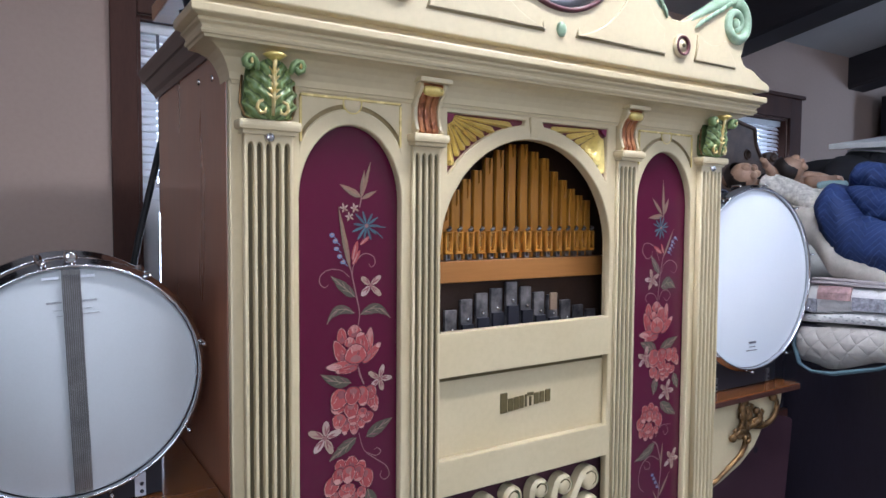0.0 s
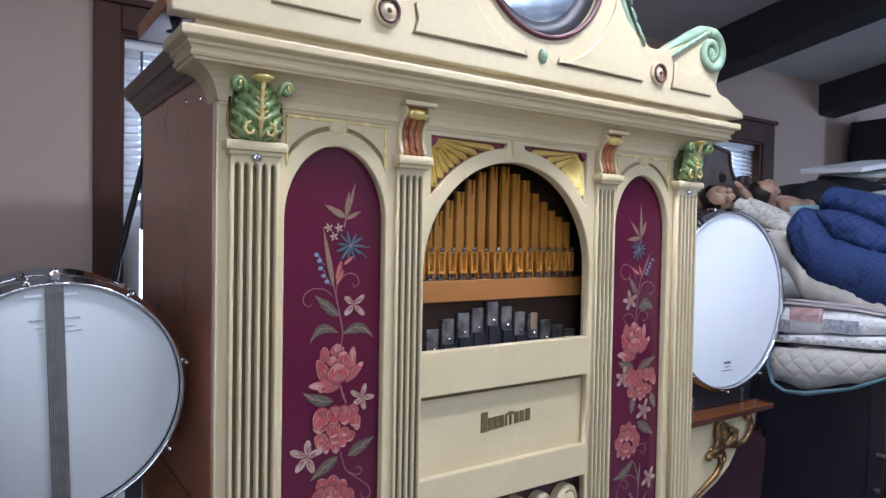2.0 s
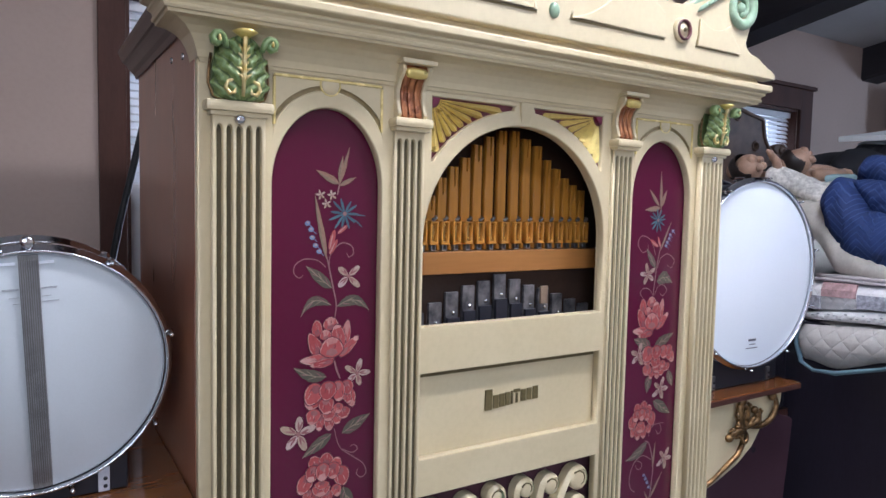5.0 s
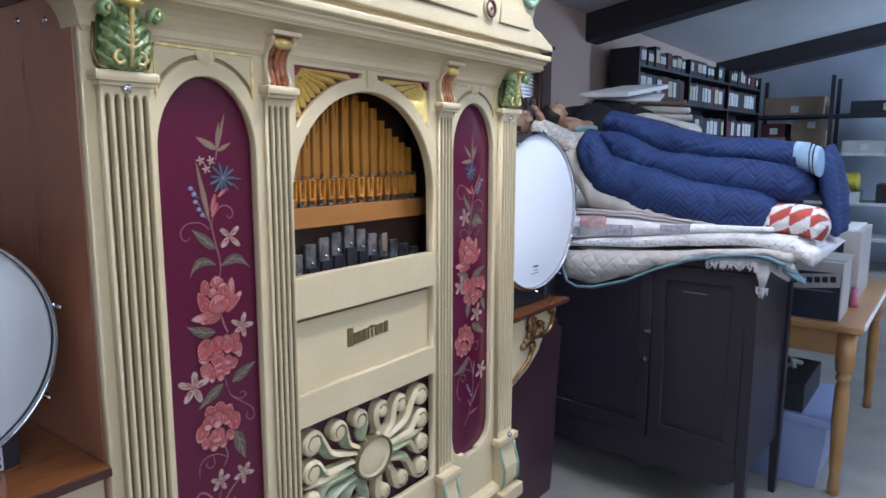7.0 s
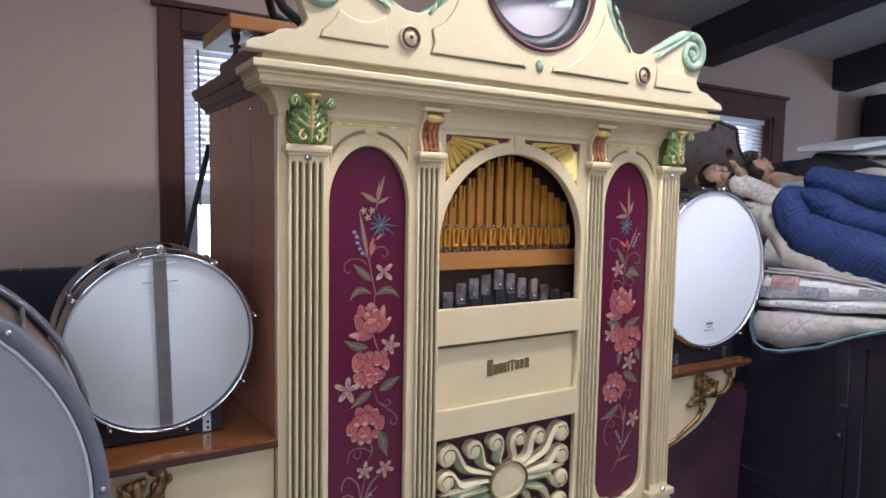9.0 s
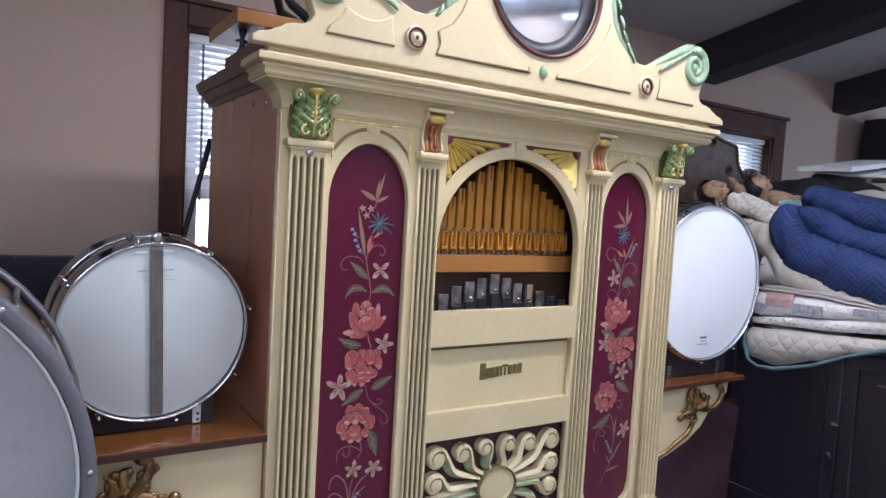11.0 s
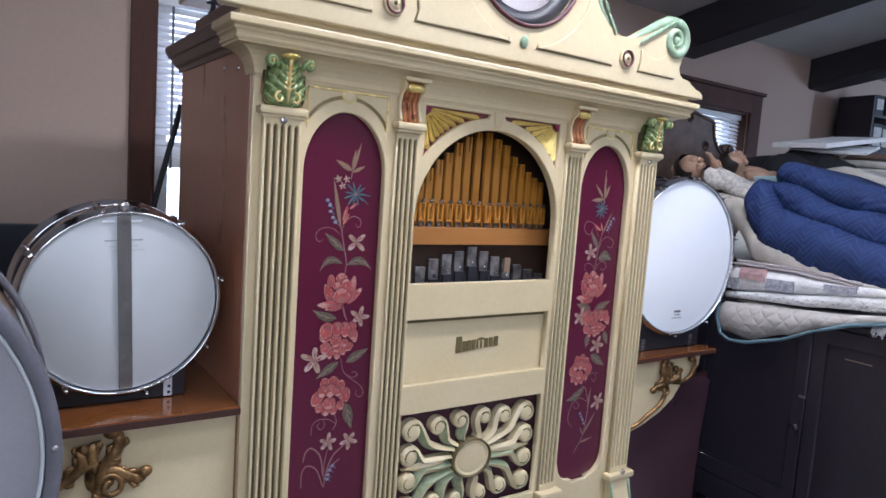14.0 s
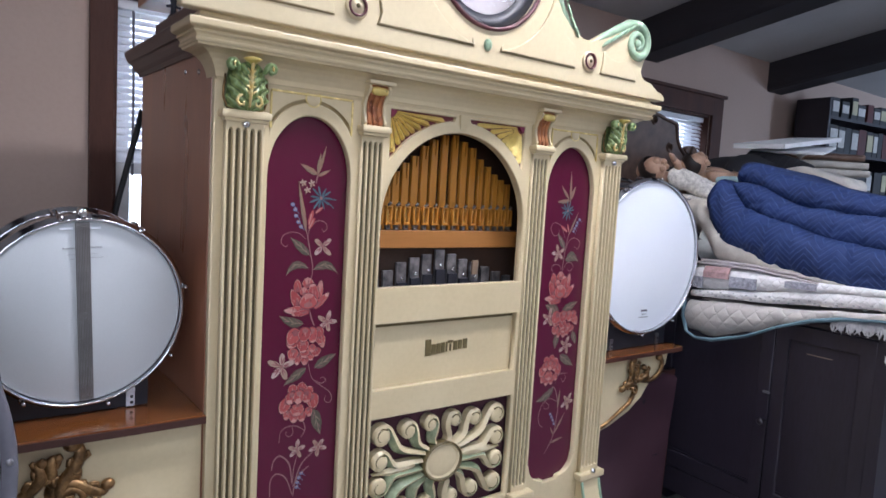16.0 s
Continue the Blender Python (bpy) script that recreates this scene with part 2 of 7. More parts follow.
def plate(name, loops, y0, y1, bevel=0.0, res=1):
    """A board in the xz plane with outline loops[0] and holes, from y0 (front) to y1 (back)."""
    cu = bpy.data.curves.new(name, "CURVE")
    cu.dimensions, cu.fill_mode = "2D", "BOTH"
    cu.extrude = max(1e-4, abs(y1 - y0) / 2 - bevel)
    cu.bevel_depth, cu.bevel_resolution, cu.offset = bevel, res, -bevel
    for loop in loops:
        sp = cu.splines.new("POLY")
        sp.points.add(len(loop) - 1)
        for p, (x, z) in zip(sp.points, loop):
            p.co = (x, z, 0, 1)
        sp.use_cyclic_u = True
    ob = bpy.data.objects.new(name, cu)
    me = bpy.data.meshes.new_from_object(ob)
    bpy.data.objects.remove(ob)
    bpy.data.curves.remove(cu)
    me.transform(Matrix(((1, 0, 0, 0), (0, 0, -1, (y0 + y1) / 2), (0, 1, 0, 0), (0, 0, 0, 1))))
    me.materials.clear()
    me.name = name
    bm = bmesh.new()
    bm.from_mesh(me)
    bmesh.ops.remove_doubles(bm, verts=bm.verts[:], dist=2e-5)
    bm.to_mesh(me)
    bm.free()
    return me


def arc(cx, cz, r, a0, a1, n=16, rz=None):
    rz = r if rz is None else rz
    return [(cx + r * math.cos(radians(a0 + (a1 - a0) * i / n)), cz + rz * math.sin(radians(a0 + (a1 - a0) * i / n))) for i in range(n + 1)]


def mirror(pts):
    return [(-x, z) for x, z in reversed(pts)]


def rect(x0, x1, z0, z1):
    return [(x0, z0), (x1, z0), (x1, z1), (x0, z1)]


# ---- the room ----
BACK, FRONT, WEST, EAST = 1.20, -3.4, -2.9, 8.2
SLOPE = 0.175


def ceil_z(y):
    return 2.285 + SLOPE * (BACK - y)


bm = boxed(WEST, EAST + 0.2, FRONT, BACK + 0.4, -0.1, 0.0)
tagged(part("floor", bm, CARPET), "grey-beige short-pile carpet floor", "floor", kind="structure")
WIN_L, WIN_R = (-0.550, -0.02, 0.86, 1.868), (2.227, 2.959, 1.09, 1.841)
me = plate("wall_north", [rect(WEST, EAST, 0.0, 2.32), rect(*WIN_L), rect(*WIN_R)], BACK, BACK + 0.16)
tagged(part("wall_north", me, WALL), "tan painted plaster wall with two windows", "wall", kind="structure")


def side_wall(name, x0, x1, material, label):
    bm = bmesh.new()
    sec = [(FRONT, 0), (BACK, 0), (BACK, ceil_z(BACK)), (FRONT, ceil_z(FRONT))]
    sweep(bm, [[Vector((x, y, z)) for y, z in sec] for x in (x0, x1)], None)
    tagged(part(name, bm, material), label, "wall", kind="structure")


side_wall("wall_west", WEST - 0.15, WEST, WALL, "tan painted plaster side wall")
# slate grey puts the dim bluish shade of the far end into the plaster
side_wall("wall_east", EAST, EAST + 0.15, mat("slate_shaded_plaster", (0.34, 0.37, 0.43), 0.8, vary=0.08, scale=2.5, bump=0.08, fine=70), "plaster end wall, slate grey standing for its bluish shade")
me = plate("wall_south", [rect(WEST, EAST, 0.0, ceil_z(FRONT)), rect(-2.85, -0.95, 1.05, 2.35), rect(6.15, 7.10, 1.05, 2.40)], FRONT - 0.16, FRONT)
tagged(part("wall_south", me, WALL), "tan painted plaster wall with two wide windows, the east one added", "wall", kind="structure")
bm = bmesh.new()
sweep(bm, [[Vector((x, FRONT - 0.2, ceil_z(FRONT - 0.2))), Vector((x, BACK + 0.2, ceil_z(BACK + 0.2))), Vector((x, BACK + 0.2, ceil_z(BACK + 0.2) + 0.12)), Vector((x, FRONT - 0.2, ceil_z(FRONT - 0.2) + 0.12))] for x in (WEST - 0.2, EAST + 0.2)], None)
tagged(part("ceiling", bm, CEILING), "white plaster ceiling, sloping, with dark beams", "ceiling", kind="structure")
for x in (-1.55, -0.35, 0.94, 2.27, 3.74, 7.20):
    bm = bmesh.new()
    w, d = 0.11, 0.20
    sweep(bm, [[Vector((x - w, y, ceil_z(y) - 0.003)), Vector((x + w, y, ceil_z(y) - 0.003)), Vector((x + w, y, ceil_z(y) - d + 0.015)), Vector((x + w - 0.015, y, ceil_z(y) - d)), Vector((x - w + 0.015, y, ceil_z(y) - d)), Vector((x - w, y, ceil_z(y) - d + 0.015))] for y in (FRONT, -1.5, -0.2, BACK)], None)
    tagged(part("ceiling_beam", bm, BEAM), "dark stained timber ceiling beam", "beam", "ceiling beams", "structure")


# ---- the band organ ----
organ = thing("band_organ", "antique cream and burgundy fairground band organ with gilded carving", "band organ")
PX, PR, PZ = 0.395, 0.0935, 1.285     # side panels: centre, half width, spring of the arch
AZ, AR = 1.338, 0.100                 # centre and radius of the line over the arch
WR, WZ = 0.2185, 1.194                # window: half width, spring of the arch
FRONTY = -0.018


def panel_loop(cx, r=PR):
    left = [(cx - r, 0.517), (cx - r + 0.004, 0.513)] + arc(cx - 0.030, 0.513, 0.0595, 180, 270, 10, 0.052)
    right = arc(cx + 0.030, 0.513, 0.0595, 270, 360, 10, 0.052) + [(cx + r - 0.004, 0.513), (cx + r, 0.517)]
    return left + [(cx - 0.030, 0.4525), (cx + 0.030, 0.4525)] + right + arc(cx, PZ, r, 0, 180, 28, 0.126)


def spandrel_loop(cx):
    a = arc(cx, AZ, AR, 24, 156, 20)
    return [(cx + 0.0925, 1.373), (cx + 0.0925, 1.4545), (cx - 0.0925, 1.4545), (cx - 0.0925, 1.373)] + a[::-1]


def fan_loop(s):
    a = arc(0, WZ, 0.2475, 35.5, 84, 18)
    loop = [(0.205, 1.336), (0.205, 1.4495), (0.022, 1.4495)] + a[::-1]
    return loop if s > 0 else [(-x, z) for x, z in reversed(loop)]


window_loop = [(-WR, 1.043), (WR, 1.043)] + arc(0, WZ, WR, 0, 180, 40)
GX, GZ0, GZ1 = 0.218, 0.455, 0.733
for s in (-1, 1):
    x0, x1 = (-0.598, -0.2315) if s < 0 else (0.2315, 0.5865)
    part("facade_frame", plate("facade_frame", [rect(x0, x1, 0.30, 1.475), panel_loop(s * PX), spandrel_loop(s * PX)], FRONTY, 0.0, bevel=0.003, res=2), CREAM, organ)
part("facade_frame", plate("facade_frame", [rect(-0.2305, 0.2305, 0.30, 1.475), window_loop, rect(-0.2185, 0.2185, 0.803, 0.959), rect(-GX, GX, GZ0, GZ1), fan_loop(1), fan_loop(-1)], FRONTY, 0.0, bevel=0.003, res=2), CREAM, organ)
part("window_lining", sweep(bmesh.new(), [[Vector((x * f, y, (z - 1.2) * f + 1.2)) for x, z in window_loop] for f, y in ((1.0, -0.004), (1.0, 0.004), (1.03, 0.004), (1.03, 0.001))], None, caps=False), CREAM, organ)
for s in (-1, 1):
    part("gilt_line", boxed(s * PX - 0.0905, s * PX + 0.0905, -0.0200, -0.0120, 1.4516, 1.4556, bevel=0.001), GILTPALE, organ)
    for e in (-1, 1):
        part("gilt_line", boxed(s * PX + e * 0.0908 - 0.0017, s * PX + e * 0.0908 + 0.0017, -0.0194, -0.0118, 1.379, 1.4500), GILTPALE, organ)
    # the ground's brown olive holds the recess shade along with the glaze
    ground = part("spandrel_ground", plate("spandrel_ground", [spandrel_loop(s * PX)], -0.0132, -0.0005), GLAZESHADE, organ, "olive line round the arch, glaze and recess shade in one colour")
    field = arc(s * PX, AZ, AR + 0.0085, 25, 155, 20)
    part("spandrel_panel", plate("spandrel_panel", [[(s * PX + 0.0885, 1.3885), (s * PX + 0.0885, 1.4515), (s * PX - 0.0885, 1.4515), (s * PX - 0.0885, 1.3885)] + field[::-1][1:-1]], -0.0172, -0.0110, bevel=0.0012), CREAM, ground)
panels = []
for s in (-1, 1):
    panels.append(part("side_panel", plate("side_panel", [rect(s * PX - 0.097, s * PX + 0.097, 0.445, 1.418)], 0.0005, 0.012), BURGUNDY, organ, "burgundy lacquer panel painted with roses"))
part("name_panel", plate("name_panel", [rect(-0.222, 0.222, 0.796, 0.966)], 0.0005, 0.012), CREAM, organ)

# olive strip painted as the sharp shadow under the panel's top edge
part("panel_shadow_line", boxed(-0.2180, 0.2180, -0.0016, 0.0004, 0.9490, 0.9585), OLIVE, organ, "olive strip drawn as the shadow along the top of the name panel")

# the case behind the front
for s in (-1, 1):
    part("case_side", boxed(*((-0.5985, -0.583) if s < 0 else (0.562, 0.586)), 0.001, 0.560, 0.0, 1.545, bevel=0.002), MAHOGANY, organ, "red-brown varnished wooden side of the case")
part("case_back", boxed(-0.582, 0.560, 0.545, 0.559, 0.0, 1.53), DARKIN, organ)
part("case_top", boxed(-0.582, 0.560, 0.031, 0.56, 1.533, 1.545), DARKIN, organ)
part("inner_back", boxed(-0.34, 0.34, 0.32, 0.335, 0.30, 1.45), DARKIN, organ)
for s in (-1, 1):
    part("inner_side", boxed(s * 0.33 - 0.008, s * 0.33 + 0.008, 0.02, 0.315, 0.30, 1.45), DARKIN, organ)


def moulding(bm, profile, half, y_front, y_back):
    """profile (out, z) carried round the left side, front and right side with mitred corners."""
    rings = []
    for x, y, ox, oy in ((-half, y_back, -1, 0), (-half, y_front, -1, -1), (half, y_front, 1, -1), (half, y_back, 1, 0)):
        rings.append([Vector((x + ox * d, y + oy * d, z)) for d, z in profile])
    return sweep(bm, rings, None)


cornice_profile = [(-0.02, 1.458), (0.003, 1.458), (0.005, 1.463), (0.007, 1.464), (0.009, 1.474), (0.013, 1.484), (0.019, 1.494), (0.028, 1.502), (0.040, 1.5075), (0.054, 1.5095), (0.055, 1.5135),
                   (0.0585, 1.514), (0.0600, 1.5175), (0.0590, 1.5200), (0.0575, 1.5215), (0.0590, 1.5260), (0.0620, 1.5285), (0.0640, 1.5290), (0.0650, 1.5310), (0.0645, 1.5330), (0.0630, 1.5345),
                   (0.0680, 1.5360), (0.0735, 1.5380), (0.0748, 1.540), (0.0748, 1.549), (0.0730, 1.552), (0.060, 1.554), (0.052, 1.560), (0.050, 1.568), (-0.02, 1.568)]
part("cornice", moulding(bmesh.new(), cornice_profile, 0.592, -0.018, 0.03), CREAM, organ, "stepped cream cornice moulding")
crown_profile = [(-0.018, 1.518), (0.003, 1.517), (0.006, 1.527), (0.012, 1.533), (0.018, 1.545), (0.022, 1.551), (0.026, 1.553), (0.032, 1.568), (0.034, 1.576), (0.032, 1.581), (-0.018, 1.583)]
for s in (-1, 1):
    bm = bmesh.new()
    rings = [[Vector(((s * (0.599 + d) if s < 0 else 0.587 + d), y + (e * d if d > 0 else 0), z)) for d, z in crown_profile] for y, e in ((0.034, 0), (0.575, 1))]
    sweep(bm, rings, None)
    part("case_crown", bm, MAHOG_DARK, organ, "dark stained crown moulding of the case")


# pilasters with flutes
def slot(cx, w, z0, z1):
    return [(cx - w, z0 + w * 2)] + [(cx + w * math.cos(a), z0 + w * 2 + 2 * w * math.sin(a)) for a in (math.pi * (1 + k / 6) for k in range(7))][1:] + [(cx + w * math.cos(a), z1 - 2 * w + 2 * w * math.sin(a)) for a in (math.pi * k / 6 for k in range(7))]


for cx, half, n, z0 in ((-0.5420, 0.0385, 5, 0.466), (-0.254, 0.029, 4, 0.466), (0.260, 0.029, 4, 0.466), (0.5440, 0.0385, 5, 0.466)):
    step = (2 * half - 0.006) / n
    zt = 1.371
    face = -0.034 if n == 5 else -0.027
    slots = [slot(cx - half + 0.003 + step * (k + 0.5), step * 0.285, z0 + 0.006, zt) for k in range(n)]
    p = part("fluted_pilaster", plate("fluted_pilaster", [rect(cx - half, cx + half, z0 - 0.02, 1.392)] + slots, face, FRONTY - 0.0005, bevel=0.0025, res=2), CREAM, organ, "fluted cream pilaster")
    # dark ground in the slots: glaze and groove shade in one colour
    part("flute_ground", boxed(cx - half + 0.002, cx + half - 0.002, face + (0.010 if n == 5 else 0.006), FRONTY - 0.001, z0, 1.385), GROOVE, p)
    wide = half + (0.011 if n == 5 else 0.008)
    bm = boxed(cx - wide, cx + wide, -0.046, -0.002, 1.389, 1.405, bevel=0.006)
    box(bm, cx - half - 0.004, cx + half + 0.004, -0.039, -0.006, 1.383, 1.390, bevel=0.002)
    part("pilaster_shelf", bm, CREAM, organ)
    bm = boxed(cx - wide - 0.004, cx + wide + 0.004, -0.050, FRONTY - 0.002, 0.438, 0.458, bevel=0.005)
    bulge = [(-0.042, 0.438), (-0.046, 0.41), (-0.058, 0.37), (-0.056, 0.325), (-0.042, 0.30), (FRONTY - 0.002, 0.30), (FRONTY - 0.002, 0.432)]
    sweep(bm, [[Vector((x, y, z)) for y, z in bulge] for x in (cx - half, cx + half)], None)
    box(bm, cx - wide - 0.006, cx + wide + 0.006, -0.068, FRONTY - 0.002, 0.26, 0.30, bevel=0.005)
    part("pilaster_base", bm, CREAM, organ)
part("lower_front", boxed(-0.598, 0.5865, FRONTY, 0.0, 0.10, 0.297), CREAM, organ)
part("plinth", boxed(-0.65, 0.65, -0.07, 0.62, 0.0, 0.098, bevel=0.006), MAHOG_DARK, organ)

# pediment
right = [(0.690, 1.597), (0.690, 1.609), (0.676, 1.617), (0.655, 1.622), (0.648, 1.627), (0.634, 1.632), (0.628, 1.638), (0.612, 1.642), (0.594, 1.6435), (0.580, 1.652), (0.572, 1.666), (0.578, 1.682)]
right += arc(0.543, 1.737, 0.055, -40, 95, 16)
right += [(0.514, 1.791), (0.470, 1.772), (0.427, 1.750), (0.387, 1.727), (0.356, 1.714), (0.324, 1.714), (0.279, 1.734), (0.244, 1.768), (0.225, 1.804), (0.216, 1.840), (0.214, 1.880)]
outline = right + arc(0, 1.88, 0.214, 8, 172, 24) + mirror(right)
disc = arc(0, 1.85, 0.168, 0, 360, 48)[:-1]
pediment = part("pediment", plate("pediment", [outline, disc], -0.106, -0.072, bevel=0.003, res=2), CREAM_PALE, organ, "pale cream scrolled pediment")
pediment.location, pediment.scale = (0, 0.016, -0.030), (0.985, 1, 1)


# ---- left and right wings of the organ ----
def wing(s, x1, z, y):
    w = part("organ_wing", boxed(min(s * 0.60, s * (x1 - 0.05)), max(s * 0.60, s * (x1 - 0.05)), y + 0.06, y + 0.42, z - 0.12, z - 0.022), MAHOG_DARK, organ, "wooden wing shelf of the organ")
    bm = boxed(min(s * 0.60, s * x1), max(s * 0.60, s * x1), y - 0.028, y + 0.44, z - 0.016, z, bevel=0.0018)
    part("wing_top", bm, WINGTOP, w, "orange varnished wooden shelf top")
    # thin dark strip laid over the front face to give it shade
    part("nose_shade", boxed(min(s * 0.60, s * x1), max(s * 0.60, s * x1), y - 0.0305, y - 0.0283, z - 0.0165, z - 0.0025, bevel=0.0008), MAHOG_DARK, w, "dark strip standing for the shade on the shelf's front edge")
    e = x1 - 0.60
    face = [(s * 0.599, z - 0.022), (s * (x1 - 0.04), z - 0.022), (s * (x1 - 0.045), z - 0.06), (s * (x1 - 0.07), z - 0.09), (s * (x1 - 0.12), z - 0.10), (s * (x1 - 0.15), z - 0.14), (s * (x1 - 0.17), z - 0.165), (s * (0.60 + e * 0.48), z - 0.205), (s * (0.60 + e * 0.28), z - 0.238), (s * 0.599, z - 0.268)]
    if s < 0:
        face = [(s * 0.599, z - 0.022), (s * (x1 - 0.04), z - 0.022), (s * (x1 - 0.06), z - 0.20), (s * (x1 - 0.2), z - 0.30), (s * 0.599, z - 0.42)][::-1]
    part("wing_face", plate("wing_face", [face], y, y + 0.02, bevel=0.002), CREAM, w)
    return w


wing_l = wing(-1, 1.20, 0.811, 0.004)
wing_r = wing(1, 1.050, 0.779, 0.045)
PLUM = mat("plum_brown_panel", (0.075, 0.036, 0.050), 0.40, vary=0.2, scale=6, second=(0.055, 0.024, 0.034))
wp = part("wing_panel", plate("wing_panel", [[(0.60, 0.004), (1.105, 0.004), (1.127, 0.159), (1.139, 0.377), (1.162, 0.569), (1.167, 0.630), (1.155, 0.638), (1.10, 0.655), (1.02, 0.655), (0.60, 0.655)]], 0.100, 0.116, bevel=0.002), PLUM, organ, "dull plum-brown lower side panel")
part("panel_hole", lathe(bmesh.new(), [(0.009, 0.004), (0.009, -0.001), (0.002, -0.0008)], (0.975, 0.100, 0.568), "y", 16), BLACK, wp)
part("panel_nick", boxed(1.055, 1.083, 0.0985, 0.1005, 0.352, 0.357), BLACK, wp)


# ---- organ: fans, bosses, consoles, capitals ----
def ball(bm, c, r, seg=12, rings=8, scale=(1, 1, 1)):
    m = Matrix.Translation(c) @ Matrix.Diagonal((*scale, 1))
    bmesh.ops.create_uvsphere(bm, u_segments=seg, v_segments=rings, radius=r, matrix=m)
    return bm


def ring(bm, profile, origin, axis="y", seg=40, squash=(1, 1)):
    """A closed profile of (radius, height) turned into a ring."""
    o = Vector(origin)
    loops = []
    for k in range(seg):
        a = math.tau * k / seg
        loops.append([o + {"z": Vector((r * math.cos(a) * squash[0], r * math.sin(a) * squash[1], h)), "y": Vector((r * math.cos(a) * squash[0], h, r * math.sin(a) * squash[1])), "x": Vector((h, r * math.cos(a), r * math.sin(a)))}[axis] for r, h in profile])
    verts = [[bm.verts.new(p) for p in l] for l in loops]
    n = len(profile)
    for i in range(seg):
        a, b = verts[i], verts[(i + 1) % seg]
        for j in range(n):
            bm.faces.new((a[j], a[(j + 1) % n], b[(j + 1) % n], b[j]))
    return bm


FANGOLD = mat("yellow_gold_leaf", (0.86, 0.69, 0.22), 0.30, metal=0.40, vary=0.12, scale=60, bump=0.1, second=(0.74, 0.55, 0.17))
for s in (-1, 1):
    boss = part("arch_boss", lathe(bmesh.new(), [(0.0150, -0.010), (0.0152, -0.0178), (0.0140, -0.0192), (0.004, -0.0194)], (s * PX, 0, 1.4465), "y", 28), CREAM, organ, smooth=True)
    part("boss_gilding", ring(bmesh.new(), [(0.0152, -0.0170), (0.0156, -0.0186), (0.0176, -0.0186), (0.0180, -0.0165)], (s * PX, 0, 1.4465), seg=28), GILTPALE, boss, smooth=True)
part("keystone", sweep(bmesh.new(), [[Vector((-w, y, z)), Vector((w, y, z)), Vector((w * 0.9, y - 0.006, z + 0.0)), Vector((-w * 0.9, y - 0.006, z))] for w, y, z in ((0.010, -0.012, 1.418), (0.013, -0.016, 1.436), (0.015, -0.018, 1.4555))], None), CREAM, organ)

FANGROUND = mat("maroon_scallop_paint", (0.17, 0.030, 0.042), 0.45, vary=0.15, scale=40, second=(0.12, 0.025, 0.030))
for s in (-1, 1):
    fan = part("gilded_fan", plate("gilded_fan", [fan_loop(s)], -0.007, 0.0), FANGROUND, organ, "gilded sunburst fan with a maroon corner")
    part("fan_corner", plate("fan_corner", [[(s * 0.204, 1.4485), (s * 0.187, 1.4476), (s * 0.193, 1.4395), (s * 0.2027, 1.4325)][::-s]], -0.0155, -0.0072), MAROON, fan, "maroon painted corner")
    cx, cz = s * 0.203, 1.4475
    fan_edges = (180.4, 187.5, 196.5, 207, 219, 231.5, 244, 257, 269.6)
    for k in range(8):
        a0, a1 = radians(fan_edges[k] + 0.45), radians(fan_edges[k + 1] - 0.45)
        am = (a0 + a1) / 2
        ar = a0 + 0.76 * (a1 - a0)
        # distance from the corner to the arch moulding along the rib
        dx, dz = math.cos(am), math.sin(am)
        ox, oz = 0.203, cz - WZ
        bq = ox * dx + oz * dz
        disc_ = bq * bq - (ox * ox + oz * oz - 0.2475 ** 2)
        far = -bq - math.sqrt(disc_) if disc_ > 0 else 0.16
        far = min(max(far - 0.0035, 0.05), 0.190)
        pts = []
        for rad, w, h in ((0.018, 1.0, 0.0010), (far * 0.5, 1.0, 0.0060), (far * 0.88, 1.0, 0.0095), (far * 0.95, 0.95, 0.0090), (far * 0.985, 0.78, 0.0080), (far * 1.0, 0.45, 0.0060)):
            b0, b1 = am + (a0 - am) * w, am + (a1 - am) * w
            pts.append([Vector((cx + s * rad * math.cos(b0), -0.0072, cz + rad * math.sin(b0))), Vector((cx + s * rad * math.cos(am + (ar - am) * w), -0.0075 - h, cz + rad * math.sin(am + (ar - am) * w))), Vector((cx + s * rad * math.cos(b1), -0.0072, cz + rad * math.sin(b1)))])
        part("fan_rib", sweep(bmesh.new(), pts, None), FANGOLD, fan)


def spiral(cx, cz, r0, r1, a0, turns, n=26):
    return [(cx + (r0 + (r1 - r0) * t) * math.cos(radians(a0 + 360 * turns * t)), cz + (r0 + (r1 - r0) * t) * math.sin(radians(a0 + 360 * turns * t))) for t in (i / n for i in range(n + 1))]


